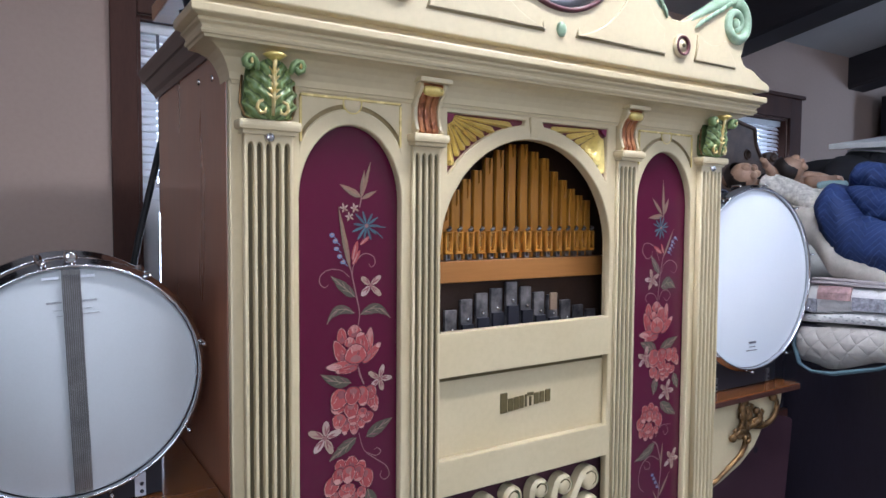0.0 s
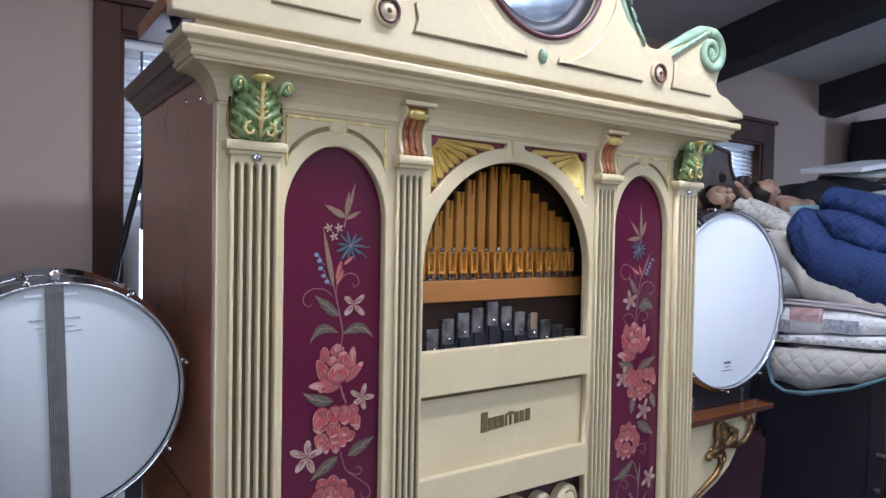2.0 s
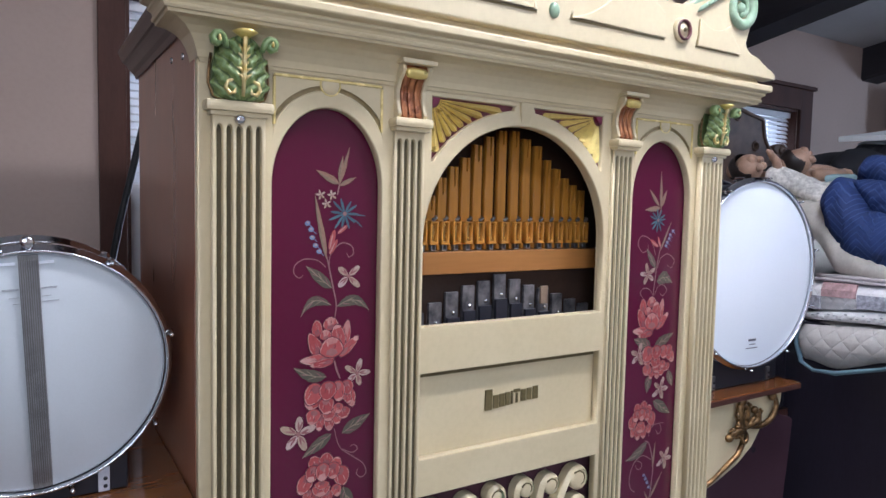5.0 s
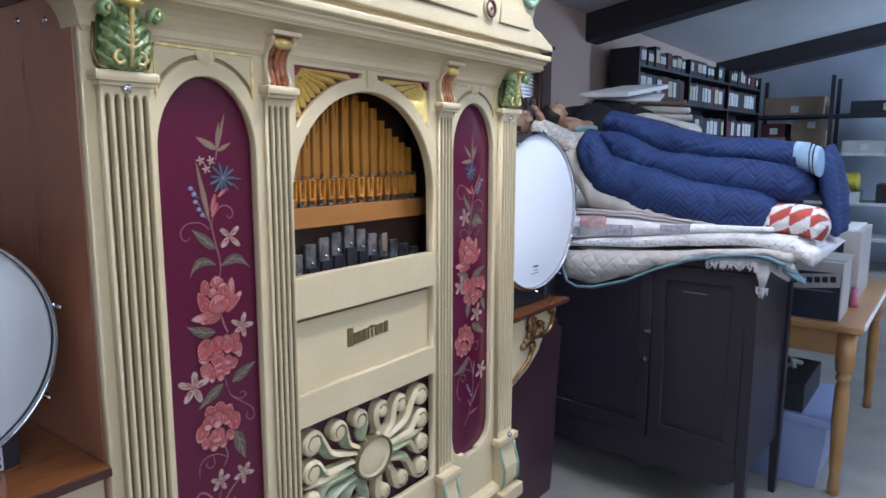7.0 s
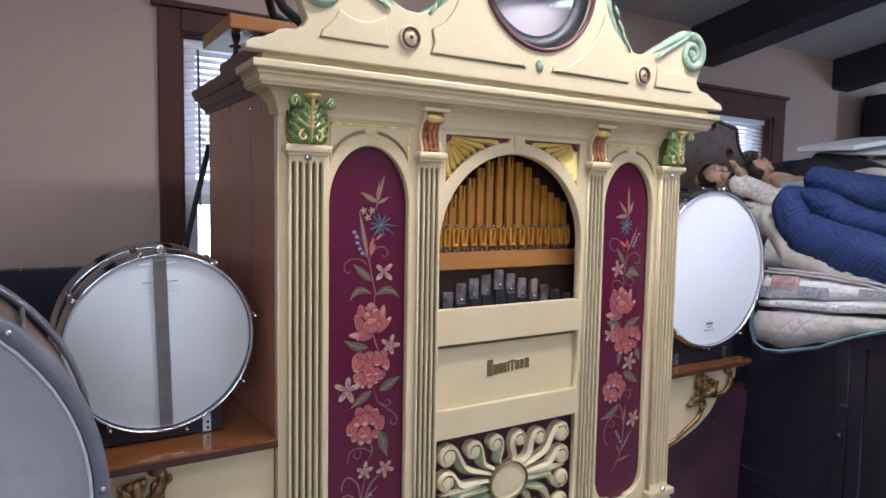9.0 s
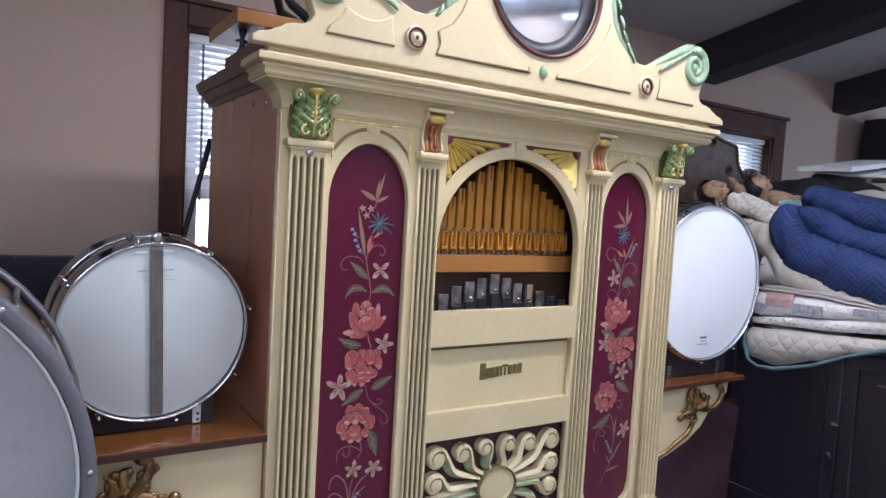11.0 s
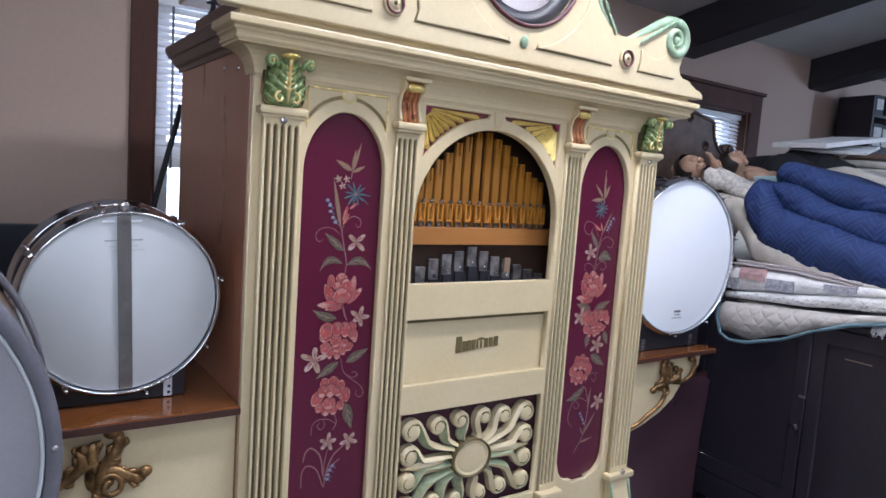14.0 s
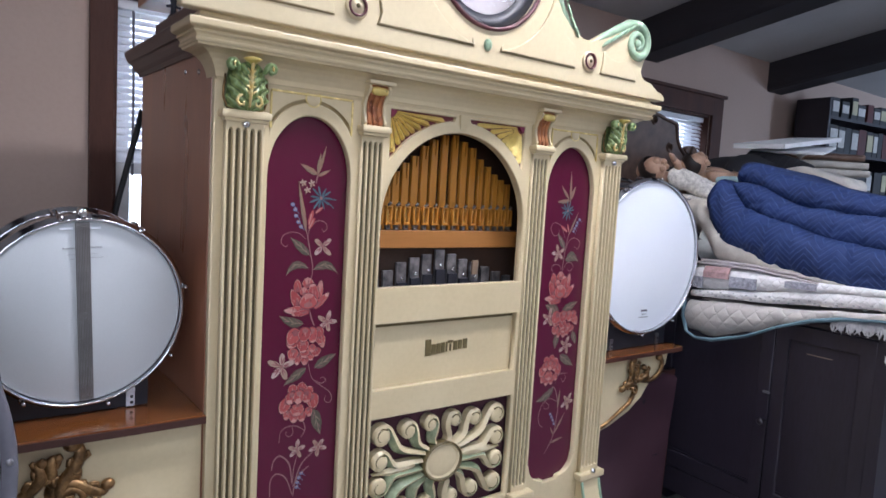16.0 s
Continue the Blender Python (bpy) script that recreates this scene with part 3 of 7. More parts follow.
# console brackets over the inner pilasters
side = [(-0.012, 1.421), (-0.040, 1.421), (-0.046, 1.428), (-0.040, 1.440), (-0.034, 1.455), (-0.034, 1.475), (-0.044, 1.492), (-0.062, 1.503), (-0.070, 1.512), (-0.066, 1.521), (-0.012, 1.521)]
for s in (-1, 1):
    c = s * 0.257 + 0.003
    con = part("console_bracket", sweep(bmesh.new(), [[Vector((x, y + 0.007, z)) for y, z in side] for x in (c - 0.0205, c + 0.0205)], None), COPPER, organ, "scrolled console bracket with fluted copper front")
    for e in (-1, 1):
        part("cheek", sweep(bmesh.new(), [[Vector((c + e * x, y + d, z)) for y, z in side] for x, d in ((0.0208, 0.002), (0.0220, 0.0), (0.0265, 0.0), (0.0280, 0.002))], None), CREAM, con, "cream painted side scroll")
    for k in (-1, 0, 1):
        pts = [(c + k * 0.0128, y + 0.0065, z) for y, z in side[1:8]]
        part("copper_flute", tube(bmesh.new(), pts, 0.0062, 8, 0.75), COPPER, con, smooth=True)
    part("gilt_roll", lathe(bmesh.new(), [(0.004, -0.020), (0.009, -0.017), (0.0112, -0.006), (0.0105, 0.006), (0.009, 0.017), (0.004, 0.020)], (c, -0.063, 1.506), "x", 14), FANGOLD, con, smooth=True)
    part("abacus", boxed(c - 0.033, c + 0.033, -0.084, -0.012, 1.5215, 1.531, bevel=0.003), CREAM, con)
    con.location, con.scale = (0, -0.007, 0.1907), (1, 0.62, 0.8545)


LEAFGILT = mat("pale_cream_gilding", (0.80, 0.68, 0.36), 0.32, metal=0.35, vary=0.15, scale=80, second=(0.60, 0.42, 0.12))
# acanthus capitals over the outer pilasters
LEAFDARK = mat("shade_dark_acanthus_green", (0.12, 0.165, 0.055), 0.35, vary=0.25, scale=60, second=(0.075, 0.11, 0.035))
LEAFLIGHT = mat("light_acanthus_green", (0.27, 0.37, 0.16), 0.32, vary=0.2, scale=60, second=(0.20, 0.29, 0.11))


def between(rows, v):
    for (a, x), (b, y) in zip(rows, rows[1:]):
        if v <= b:
            return x + (y - x) * (v - a) / (b - a)
    return rows[-1][1]


def acanthus(c):
    """A carved leaf: ribs sweep up and out from the stem, the edge is lobed, the tip leans forward."""
    bm = bmesh.new()
    nu, nv = 44, 48
    rows = []
    for j in range(nv + 1):
        v = j / nv
        w = between(((0.0, 0.022), (0.06, 0.034), (0.2, 0.0405), (0.5, 0.0385), (0.8, 0.034), (0.92, 0.030), (1.0, 0.021)), v) * (1 + 0.075 * math.sin(math.tau * 4.6 * v))
        row = []
        for i in range(nu + 1):
            u = 2 * i / nu - 1
            au = abs(u)
            p = 4.6 * v - 1.9 * au ** 1.2
            lift = 0.013 + 0.012 * math.sin(math.pi * min(1.0, v * 1.05)) + 0.012 * v ** 3 - 0.018 * au ** 2.2
            lift += 0.0023 * math.sin(math.tau * p) * min(1.0, au * 4) + 0.0011 * math.sin(math.tau * (3.5 * au + 0.8 * v)) - 0.004 * math.exp(-(au / 0.10) ** 2)
            row.append((bm.verts.new((c + u * w, -0.034 - lift, 1.405 + 0.092 * v - 0.008 * au * v)), p, au))
        rows.append(row)
    for a, b in zip(rows, rows[1:]):
        for i in range(nu):
            f = bm.faces.new((a[i][0], a[i + 1][0], b[i + 1][0], b[i][0]))
            # crease shade and crest highlights are coloured in, following the relief wave
            q = math.sin(math.tau * (a[i][1] + b[i + 1][1]) / 2)
            f.material_index = 1 if q < -0.80 else 2 if q > 0.5 and a[i][2] > 0.2 else 0
    return bm


for s in (-1, 1):
    c = -0.5420 if s < 0 else 0.5440
    core = [(0.030, 1.4055), (0.038, 1.412), (0.039, 1.430), (0.036, 1.465), (0.034, 1.498)]
    cap = part("capital", sweep(bmesh.new(), [[Vector((c - w, -0.006, z)), Vector((c + w, -0.006, z)), Vector((c + w, -0.030, z)), Vector((c - w, -0.030, z))] for w, z in core], None), LEAFDARK, organ, "green and gold acanthus leaf capital")
    part("acanthus_leaf", acanthus(c), LEAFGREEN, cap, "carved green acanthus leaf", smooth=True, mats=(LEAFDARK, LEAFLIGHT))
    for e in (-1, 1):
        curl = [(c + e * (0.0150 + r * math.cos(radians(q))), -0.0545 + 0.2 * r, 1.4205 + 1.1 * r * math.sin(radians(q))) for q, r in ((150, 0.0120), (100, 0.0115), (50, 0.0105), (0, 0.0095), (-60, 0.008), (-120, 0.006), (-190, 0.004))]
        part("gilt_curl", tube(bmesh.new(), curl, [0.0014, 0.0024, 0.0030, 0.0032, 0.0030, 0.0024, 0.0014], 8), LEAFGILT, cap, smooth=True)
        vol = [(c + e * (0.0375 + 0.62 * r * math.cos(radians(q))), -0.060, 1.4840 + 0.72 * r * math.sin(radians(q))) for q, r in ((215, 0.024), (185, 0.0165), (150, 0.0135), (110, 0.0125), (65, 0.0118), (20, 0.0110), (-30, 0.0102), (-85, 0.0090), (-145, 0.0070), (-200, 0.0050), (-260, 0.003))]
        part("volute", tube(bmesh.new(), vol, [0.003, 0.0045, 0.0052, 0.0056, 0.0056, 0.0054, 0.0050, 0.0046, 0.0040, 0.0034, 0.003], 9, 1.9), LEAFLIGHT, cap, "light green rolled volute", smooth=True)
        part("gilt_volute_eye", ball(bmesh.new(), (c + e * 0.0370, -0.0715, 1.4845), 0.0030, 8, 6, (0.8, 0.7, 1.5)), LEAFGILT, cap, smooth=True)
        for k in range(5):
            z = 1.436 + 0.0095 * k
            part("gilt_vein", tube(bmesh.new(), [(c + e * 0.0015, -0.0570, z - 0.003), (c + e * 0.0050, -0.0590, z + 0.002), (c + e * (0.0105 - 0.001 * k), -0.0590, z + 0.0045), (c + e * (0.0110 - 0.001 * k), -0.0580, z + 0.008)], [0.0018, 0.0021, 0.0016, 0.0006], 6), LEAFGILT, cap, smooth=True)
        edge = [(0.006, 1.4050), (0.024, 1.4055), (0.037, 1.411), (0.0435, 1.428), (0.0425, 1.448), (0.0400, 1.470)]
        part("gilt_outline", tube(bmesh.new(), [(c + e * x, -0.036 + 0.20 * max(0.0, x - 0.010), z) for x, z in edge], 0.0022, 6), ANTIQUE, cap, smooth=True)
    part("gilt_stem", tube(bmesh.new(), [(c, -0.0520, 1.410), (c, -0.0570, 1.435), (c, -0.0605, 1.475), (c, -0.066, 1.495)], [0.0024, 0.0036, 0.0032, 0.004], 8), LEAFGILT, cap, smooth=True)
    part("gilt_flower", lathe(bmesh.new(), [(0.004, -0.004), (0.012, 0.001), (0.018, 0.005), (0.012, 0.008)], (c, -0.062, 1.4935), "z", 14), FANGOLD, cap, smooth=True)
    part("pilaster_screw", lathe(bmesh.new(), [(0.0085, 0.003), (0.0085, 0.0), (0.006, -0.0045), (0.002, -0.0052)], (c, -0.036, 1.3795), "y", 14), CHROME, organ, smooth=True)
    part("pilaster_screw", lathe(bmesh.new(), [(0.0085, 0.003), (0.0085, 0.0), (0.006, -0.0045), (0.002, -0.0052)], (c, -0.050, 0.463), "y", 14), CHROME, organ, smooth=True)

# base scrolls
for c in (-0.5435, -0.254, 0.260, 0.5435):
    for e in (-1, 1):
        part("base_edge", tube(bmesh.new(), [(c + e * (0.037 if abs(c) > 0.4 else 0.027), y - 0.001, z) for y, z in ((-0.042, 0.432), (-0.046, 0.41), (-0.058, 0.37), (-0.057, 0.325), (-0.046, 0.306))], 0.0045, 6), GREEN, organ, smooth=True)
part("base_ledge", sweep(bmesh.new(), [[Vector((x, y, z)) for y, z in ((-0.0145, 0.300), (-0.040, 0.300), (-0.046, 0.306), (-0.040, 0.314), (-0.024, 0.322), (-0.0145, 0.326))] for x in (-0.60, 0.60)], None), CREAM, organ)

# name mark: plain bars of its size
for x, w, z0, z1 in ((-0.056, 0.0085, 0.866, 0.907), (-0.0385, 0.0068, 0.868, 0.894), (-0.0235, 0.0062, 0.869, 0.895), (-0.0100, 0.0052, 0.870, 0.896), (0.0010, 0.0026, 0.871, 0.897), (0.0130, 0.0080, 0.893, 0.900), (0.0290, 0.0062, 0.873, 0.897), (0.0440, 0.0058, 0.874, 0.898), (0.0600, 0.0066, 0.874, 0.900)):
    part("name_bar", boxed(x - w, x + w, -0.0024, 0.0002, z0, z1, bevel=0.0008), OLIVE, organ)
part("name_bar", boxed(0.0105, 0.0155, -0.0024, 0.0002, 0.872, 0.892, bevel=0.0008), OLIVE, organ)

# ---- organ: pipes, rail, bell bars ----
# dark board added close behind the pipes, as the shade in their gaps
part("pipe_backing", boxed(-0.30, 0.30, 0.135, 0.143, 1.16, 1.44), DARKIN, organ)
pipe_row = ((-0.196, 1.245), (-0.171, 1.262), (-0.146, 1.278), (-0.121, 1.314), (-0.094, 1.336), (-0.066, 1.355), (-0.038, 1.382), (-0.009, 1.400), (0.023, 1.414), (0.056, 1.416), (0.087, 1.402), (0.117, 1.389), (0.146, 1.361), (0.173, 1.343), (0.198, 1.324), (0.222, 1.310), (0.246, 1.299))
for k, (x, top) in enumerate(pipe_row):
    wide = 0.0098 if k < 12 else 0.0082
    lip = 0.030 + 0.006 * math.sin(k * 2.1)
    p = part("organ_pipe", plate("organ_pipe", [[(x - wide, 1.172), (x + wide, 1.172), (x + wide, top), (x + 0.42 * wide, top), (x + 0.34 * wide, top - lip), (x + 0.02 * wide, top - lip * 1.2), (x - 0.02 * wide, top), (x - wide, top)]], 0.080, 0.094, bevel=0.0012), PIPEWOOD, organ, "amber shellacked wooden organ pipe")
    part("pipe_cap", plate("pipe_cap", [rect(x - wide * 0.92, x + wide * 0.92, 1.184, 1.229), rect(x - wide * 0.52, x + wide * 0.52, 1.190, 1.226)], 0.064, 0.0795, bevel=0.001), PIPEWOOD, p)
    part("brass_plate", boxed(x - wide * 0.48, x + wide * 0.48, 0.070, 0.0795, 1.190, 1.227, bevel=0.0006), BRASS, p)
    part("cap_hook", tube(bmesh.new(), [(x - 0.0065, 0.064, 1.2315), (x - 0.002, 0.062, 1.2335), (x + 0.004, 0.066, 1.2360), (x + 0.006, 0.074, 1.2390)], [0.0032, 0.0036, 0.0030, 0.002], 6), BARSTEEL, p, smooth=True)
    part("steel_foot", plate("steel_foot", [[(x - 0.0050, 1.1715), (x + 0.0050, 1.1715), (x + 0.0050, 1.1830), (x + 0.0030, 1.1830), (x + 0.0030, 1.175), (x - 0.0030, 1.175), (x - 0.0030, 1.1830), (x - 0.0050, 1.1830)]], 0.068, 0.0790, bevel=0.0005), STEEL, p)
    for dz in (1.195, 1.222):
        part("pipe_screw", ball(bmesh.new(), (x, 0.0690, dz), 0.0022, 8, 6), BRASS, p, smooth=True)
part("pipe_rail", boxed(-0.31, 0.31, 0.058, 0.100, 1.127, 1.1705, bevel=0.002), RAILWOOD, organ, "honey-coloured wooden rail")
bell_row = ((-0.178, 1.053), (-0.138, 1.071), (-0.100, 1.090), (-0.061, 1.101), (-0.023, 1.109), (0.017, 1.121), (0.056, 1.109), (0.094, 1.095), (0.133, 1.087), (0.173, 1.073), (0.213, 1.059), (0.252, 1.047))
for k, (x, top) in enumerate(bell_row):
    b = part("bell_bar", boxed(x - 0.0145, x + 0.0145, 0.069, 0.077, 1.00, top, bevel=0.0015), BARSTEEL, organ, "dull steel bell bar")
    part("bar_screw", ball(bmesh.new(), (x, 0.065, top - 0.040), 0.0042, 10, 8), CHROME, b, smooth=True)
    part("bar_damper", boxed(x - 0.0145, x + 0.0145, 0.061, 0.0685, 0.99, top - 0.050, bevel=0.001), BLACK, b)
# dark backing likewise stands for the shade behind the bell bars
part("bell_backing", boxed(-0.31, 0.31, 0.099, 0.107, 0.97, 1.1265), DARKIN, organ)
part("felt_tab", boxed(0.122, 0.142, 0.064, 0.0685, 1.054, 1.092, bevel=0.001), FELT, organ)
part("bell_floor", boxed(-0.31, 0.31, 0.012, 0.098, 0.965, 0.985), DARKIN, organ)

# ---- organ: carved sunburst grille ----
part("grille_cloth", boxed(-0.25, 0.25, 0.020, 0.024, 0.42, 0.76), GRILLECLOTH, organ, "dark maroon cloth behind the grille")
SUNZ = 0.591
SAGEGLAZE = mat("sage_glaze_on_cream", (0.40, 0.45, 0.29), 0.42, vary=0.25, scale=40, second=(0.27, 0.33, 0.20))
part("sun_rim", ring(bmesh.new(), [(0.0545, -0.012), (0.0562, -0.0200), (0.0590, -0.0195), (0.0607, -0.010), (0.060, 0.006), (0.052, 0.006)], (0, 0, SUNZ), seg=40, squash=(1.0, 0.85)), OLIVE, organ, smooth=True)
part("sun_medallion", lathe(bmesh.new(), [(0.0548, 0.004), (0.0548, -0.0135), (0.0520, -0.0165), (0.0490, -0.0160), (0.0465, -0.0125), (0.043, -0.0135), (0.030, -0.0155), (0.004, -0.0162)], (0, 0, SUNZ), "y", 40, (1.0, 0.85)), CREAM, organ, smooth=True)
def strip(path, inner, ridge, outer, y0, y1, y2):
    """Two sloping faces along a path: from the inner edge up to a ridge and down to the outer edge."""
    rows = []
    m = len(path)
    for i, (x, z) in enumerate(path):
        a, b = path[max(i - 1, 0)], path[min(i + 1, m - 1)]
        d = math.hypot(b[0] - a[0], b[1] - a[1])
        nx, nz = -(b[1] - a[1]) / d, (b[0] - a[0]) / d
        rows.append([(x + nx * w[i], y, z + nz * w[i]) for w, y in ((inner, y0), (ridge, y1), (outer, y2))])
    return rows


for qx in (-1, 1):
    for qz in (-1, 1):
        for k, (ex, ez, r) in enumerate(((0.040, 0.101, 0.0170), (0.106, 0.095, 0.0185), (0.181, 0.093, 0.0225), (0.184, 0.030, 0.0210))):
            # the arm leaves the hub, swings along the far side of its button and curls over it
            a0 = math.atan2(ez * 1.25, ex)
            sx, sz = 0.052 * math.cos(a0), 0.043 * math.sin(a0)
            entry = radians((172, 165, 152, 150)[k])
            px, pz = ex + (r + 0.0035) * math.cos(entry), ez + (r + 0.0035) * math.sin(entry)
            tx, tz = math.sin(entry), -math.cos(entry)
            L = math.hypot(px - sx, pz - sz)
            h0 = (math.cos(a0) * L * 0.75 + 0.012, math.sin(a0) * L * 0.35)
            path = []
            for i in range(13):
                t = i / 12
                b0, b1, b2, b3_ = (1 - t) ** 3, 3 * t * (1 - t) ** 2, 3 * t * t * (1 - t), t ** 3
                path.append((b0 * sx + b1 * (sx + h0[0]) + b2 * (px - tx * L * 0.5) + b3_ * px, b0 * sz + b1 * (sz + h0[1]) + b2 * (pz - tz * L * 0.5) + b3_ * pz))
            for i in range(1, 17):
                a = entry - radians(190) * i / 16
                rr = r + 0.0035 - 0.0055 * i / 16
                path.append((ex + rr * math.cos(a), ez + rr * math.sin(a)))
            m = len(path)
            grow = [0.75 + 0.60 * math.sin(math.pi * i / 14) if i < 13 else 0.98 - 0.72 * (i - 12) / (m - 13) for i in range(m)]
            rows = strip(path, [-0.0080 * g for g in grow], [0.0 * g for g in grow], [0.0082 * g for g in grow], 0.006, -0.0130, -0.006)
            world_ = lambda p: Vector((qx * p[0], p[1], SUNZ + 0.006 * qx * (qz > 5) + qz * p[2]))
            cream = [[world_(row[1]), world_(row[2]), world_((row[2][0], 0.014, row[2][2])), world_((row[1][0], 0.014, row[1][2]))] for row in rows]
            green = [[world_(row[1]) + Vector((0, 0.0004, 0)), world_(row[0]), world_((row[0][0], 0.014, row[0][2])), world_((row[1][0], 0.014, row[1][2]))] for row in rows]
            ray = part("grille_ray", sweep(bmesh.new(), cream, None), CREAM, organ, "carved cream ray ending in a scroll")
            part("green_edge", sweep(bmesh.new(), green, None), SAGEGLAZE, ray, "sage green glazed inner face")
            part("scroll_button", lathe(bmesh.new(), [(r * 1.02, 0.012), (r * 1.04, -0.0080), (r * 0.96, -0.0110), (r * 0.6, -0.0128), (r * 0.08, -0.0134)], (qx * ex, 0, SUNZ + qz * ez), "y", 24), CREAM, ray, smooth=True)
            slit = [(ex + r * f * math.cos(entry - radians(q)), -0.0128 + 0.002 * (f > 0.8), ez + r * f * math.sin(entry - radians(q))) for q, f in ((20, 0.98), (60, 0.86), (100, 0.74), (140, 0.64), (180, 0.56), (220, 0.50))]
            part("scroll_slit", tube(bmesh.new(), [world_(p) for p in slit], [0.0022, 0.0018, 0.0015, 0.0013, 0.0011, 0.0006], 6), OLIVE, ray, smooth=True)
for s in (-1, 1):
    bm = bmesh.new()
    sweep(bm, [[Vector((s * x, -0.002, SUNZ - w)), Vector((s * x, -0.010 * (w > 0.002), SUNZ)), Vector((s * x, -0.002, SUNZ + w)), Vector((s * x, 0.010, SUNZ))] for x, w in ((0.075, 0.002), (0.110, 0.015), (0.15, 0.011), (0.200, 0.001))], None)
    part("leaf_spear", bm, CREAM, organ)

# ---- organ: pediment relief ----
big = [(0.040, 1.636), (0.298, 1.636), (0.290, 1.660), (0.296, 1.686), (0.262, 1.705), (0.240, 1.735), (0.222, 1.775), (0.208, 1.795)]
big += [(0.216 * math.cos(radians(a)), 1.85 + 0.216 * math.sin(radians(a))) for a in range(-18, -79, -6)] + [(0.046, 1.652)]
small = [(0.398, 1.636), (0.548, 1.636), (0.541, 1.652), (0.527, 1.664)] + [(0.516, 1.676), (0.510, 1.688)] + arc(0.458, 1.754, 0.078, -52, -130, 10) + [(0.405, 1.662)]
ROSEBROWN = mat("brown_maroon_glaze", (0.15, 0.045, 0.05), 0.45, vary=0.2, scale=40)
for s in (-1, 1):
    for loop in (big, small):
        lo = [(s * x, z) for x, z in loop]
        lo = lo if s > 0 else lo[::-1]
        cxx, czz = sum(p[0] for p in lo) / len(lo), sum(p[1] for p in lo) / len(lo)
        # brown copy of the panel, shifted down and left as its edge shading
        part("relief_edge_shade", plate("relief_edge_shade", [[(cxx + (x - cxx) * 1.010 - 0.0014, czz + (z - czz) * 1.022 - 0.0022) for x, z in lo]], -0.1068, -0.1055), GLAZESHADE, pediment)
        part("relief_panel", plate("relief_panel", [lo], -0.1105, -0.1065, bevel=0.0022, res=2), CREAM_PALE, pediment)
    ros = part("rosette", lathe(bmesh.new(), [(0.0255, -0.104), (0.0255, -0.110), (0.0235, -0.1135), (0.020, -0.1135), (0.0175, -0.1095), (0.0125, -0.1095), (0.011, -0.1130), (0.003, -0.1150)], (s * 0.350, 0, 1.660), "y", 28), CREAM_PALE, pediment, "turned cream rosette with a maroon ring", smooth=True)
    part("maroon_inlay", ring(bmesh.new(), [(0.0165, -0.1085), (0.0172, -0.1160), (0.0208, -0.1165), (0.0218, -0.1125), (0.0218, -0.1085)], (s * 0.350, 0, 1.660), seg=28), ROSEBROWN, ros, smooth=True)
    part("rosette_dot", ball(bmesh.new(), (s * 0.350, -0.1145, 1.660), 0.0048, 10, 8, (1, 0.7, 1)), OLIVE, ros, smooth=True)
    # green scroll and leaf edging
    sp = spiral(s * 0.543, 1.737, 0.048, 0.012, 100 if s > 0 else 80, -1.55 * s, 34)
    part("green_scroll", tube(bmesh.new(), [(x, -0.108, z) for x, z in sp], [0.014 - 0.007 * i / len(sp) for i in range(len(sp))], 8, 0.9), GREEN, pediment, "sage green carved scroll", smooth=True)
    part("scroll_eye", ball(bmesh.new(), (s * 0.543, -0.108, 1.737), 0.012, 12, 8, (1, 0.7, 1)), GREEN, pediment, smooth=True)
    edge = [(0.545, 1.790), (0.514, 1.789), (0.470, 1.770), (0.427, 1.748), (0.387, 1.725), (0.358, 1.712)]
    part("leaf_edging", tube(bmesh.new(), [(s * x, -0.098, z - 0.004) for x, z in edge], [0.016, 0.014, 0.0125, 0.0105, 0.008, 0.002], 8, 1.1), GREEN, pediment, smooth=True)
    for k in range(5):
        x, z = 0.516 - 0.025 * k, 1.781 - 0.0140 * k
        part("leaf_lobe", tube(bmesh.new(), [(s * (x + 0.016), -0.107, z + 0.004), (s * x, -0.112, z - 0.005), (s * (x - 0.014), -0.112, z - 0.014), (s * (x - 0.020), -0.108, z - 0.020)], [0.004, 0.0055, 0.0045, 0.0015], 7, 0.7), GREEN, pediment, smooth=True)
    edge = [(0.330, 1.7125), (0.312, 1.718), (0.279, 1.734), (0.246, 1.766), (0.226, 1.802), (0.216, 1.84), (0.214, 1.885)]
    part("leaf_edging", tube(bmesh.new(), [(s * x, -0.096, z) for x, z in edge], [0.002, 0.006, 0.009, 0.011, 0.012, 0.012, 0.010], 8, 1.2), GREEN, pediment, smooth=True)
    for k in range(5):
        x, z = 0.300 - 0.0155 * k, 1.720 + 0.014 * k + 0.004 * k * k
        part("leaf_lobe", tube(bmesh.new(), [(s * (x + 0.004), -0.106, z - 0.006), (s * (x - 0.003), -0.110, z + 0.002), (s * (x - 0.010), -0.109, z + 0.014), (s * (x - 0.013), -0.106, z + 0.024)], [0.0035, 0.0052, 0.0045, 0.0015], 7, 0.7), GREEN, pediment, smooth=True)
part("green_button", ball(bmesh.new(), (0, -0.107, 1.643), 0.0125, 14, 10, (0.95, 0.6, 1.15)), GREEN, pediment, smooth=True)
part("maroon_ring", ring(bmesh.new(), [(0.164, -0.104), (0.166, -0.112), (0.172, -0.113), (0.1745, -0.107), (0.174, -0.104)], (0, 0, 1.85), seg=64), ROSEBROWN, pediment, smooth=True)
part("mirror_surround", ring(bmesh.new(), [(0.132, -0.078), (0.167, -0.092), (0.169, -0.080), (0.169, -0.070), (0.132, -0.072)], (0, 0, 1.85), seg=64), BLACK, pediment, smooth=True)
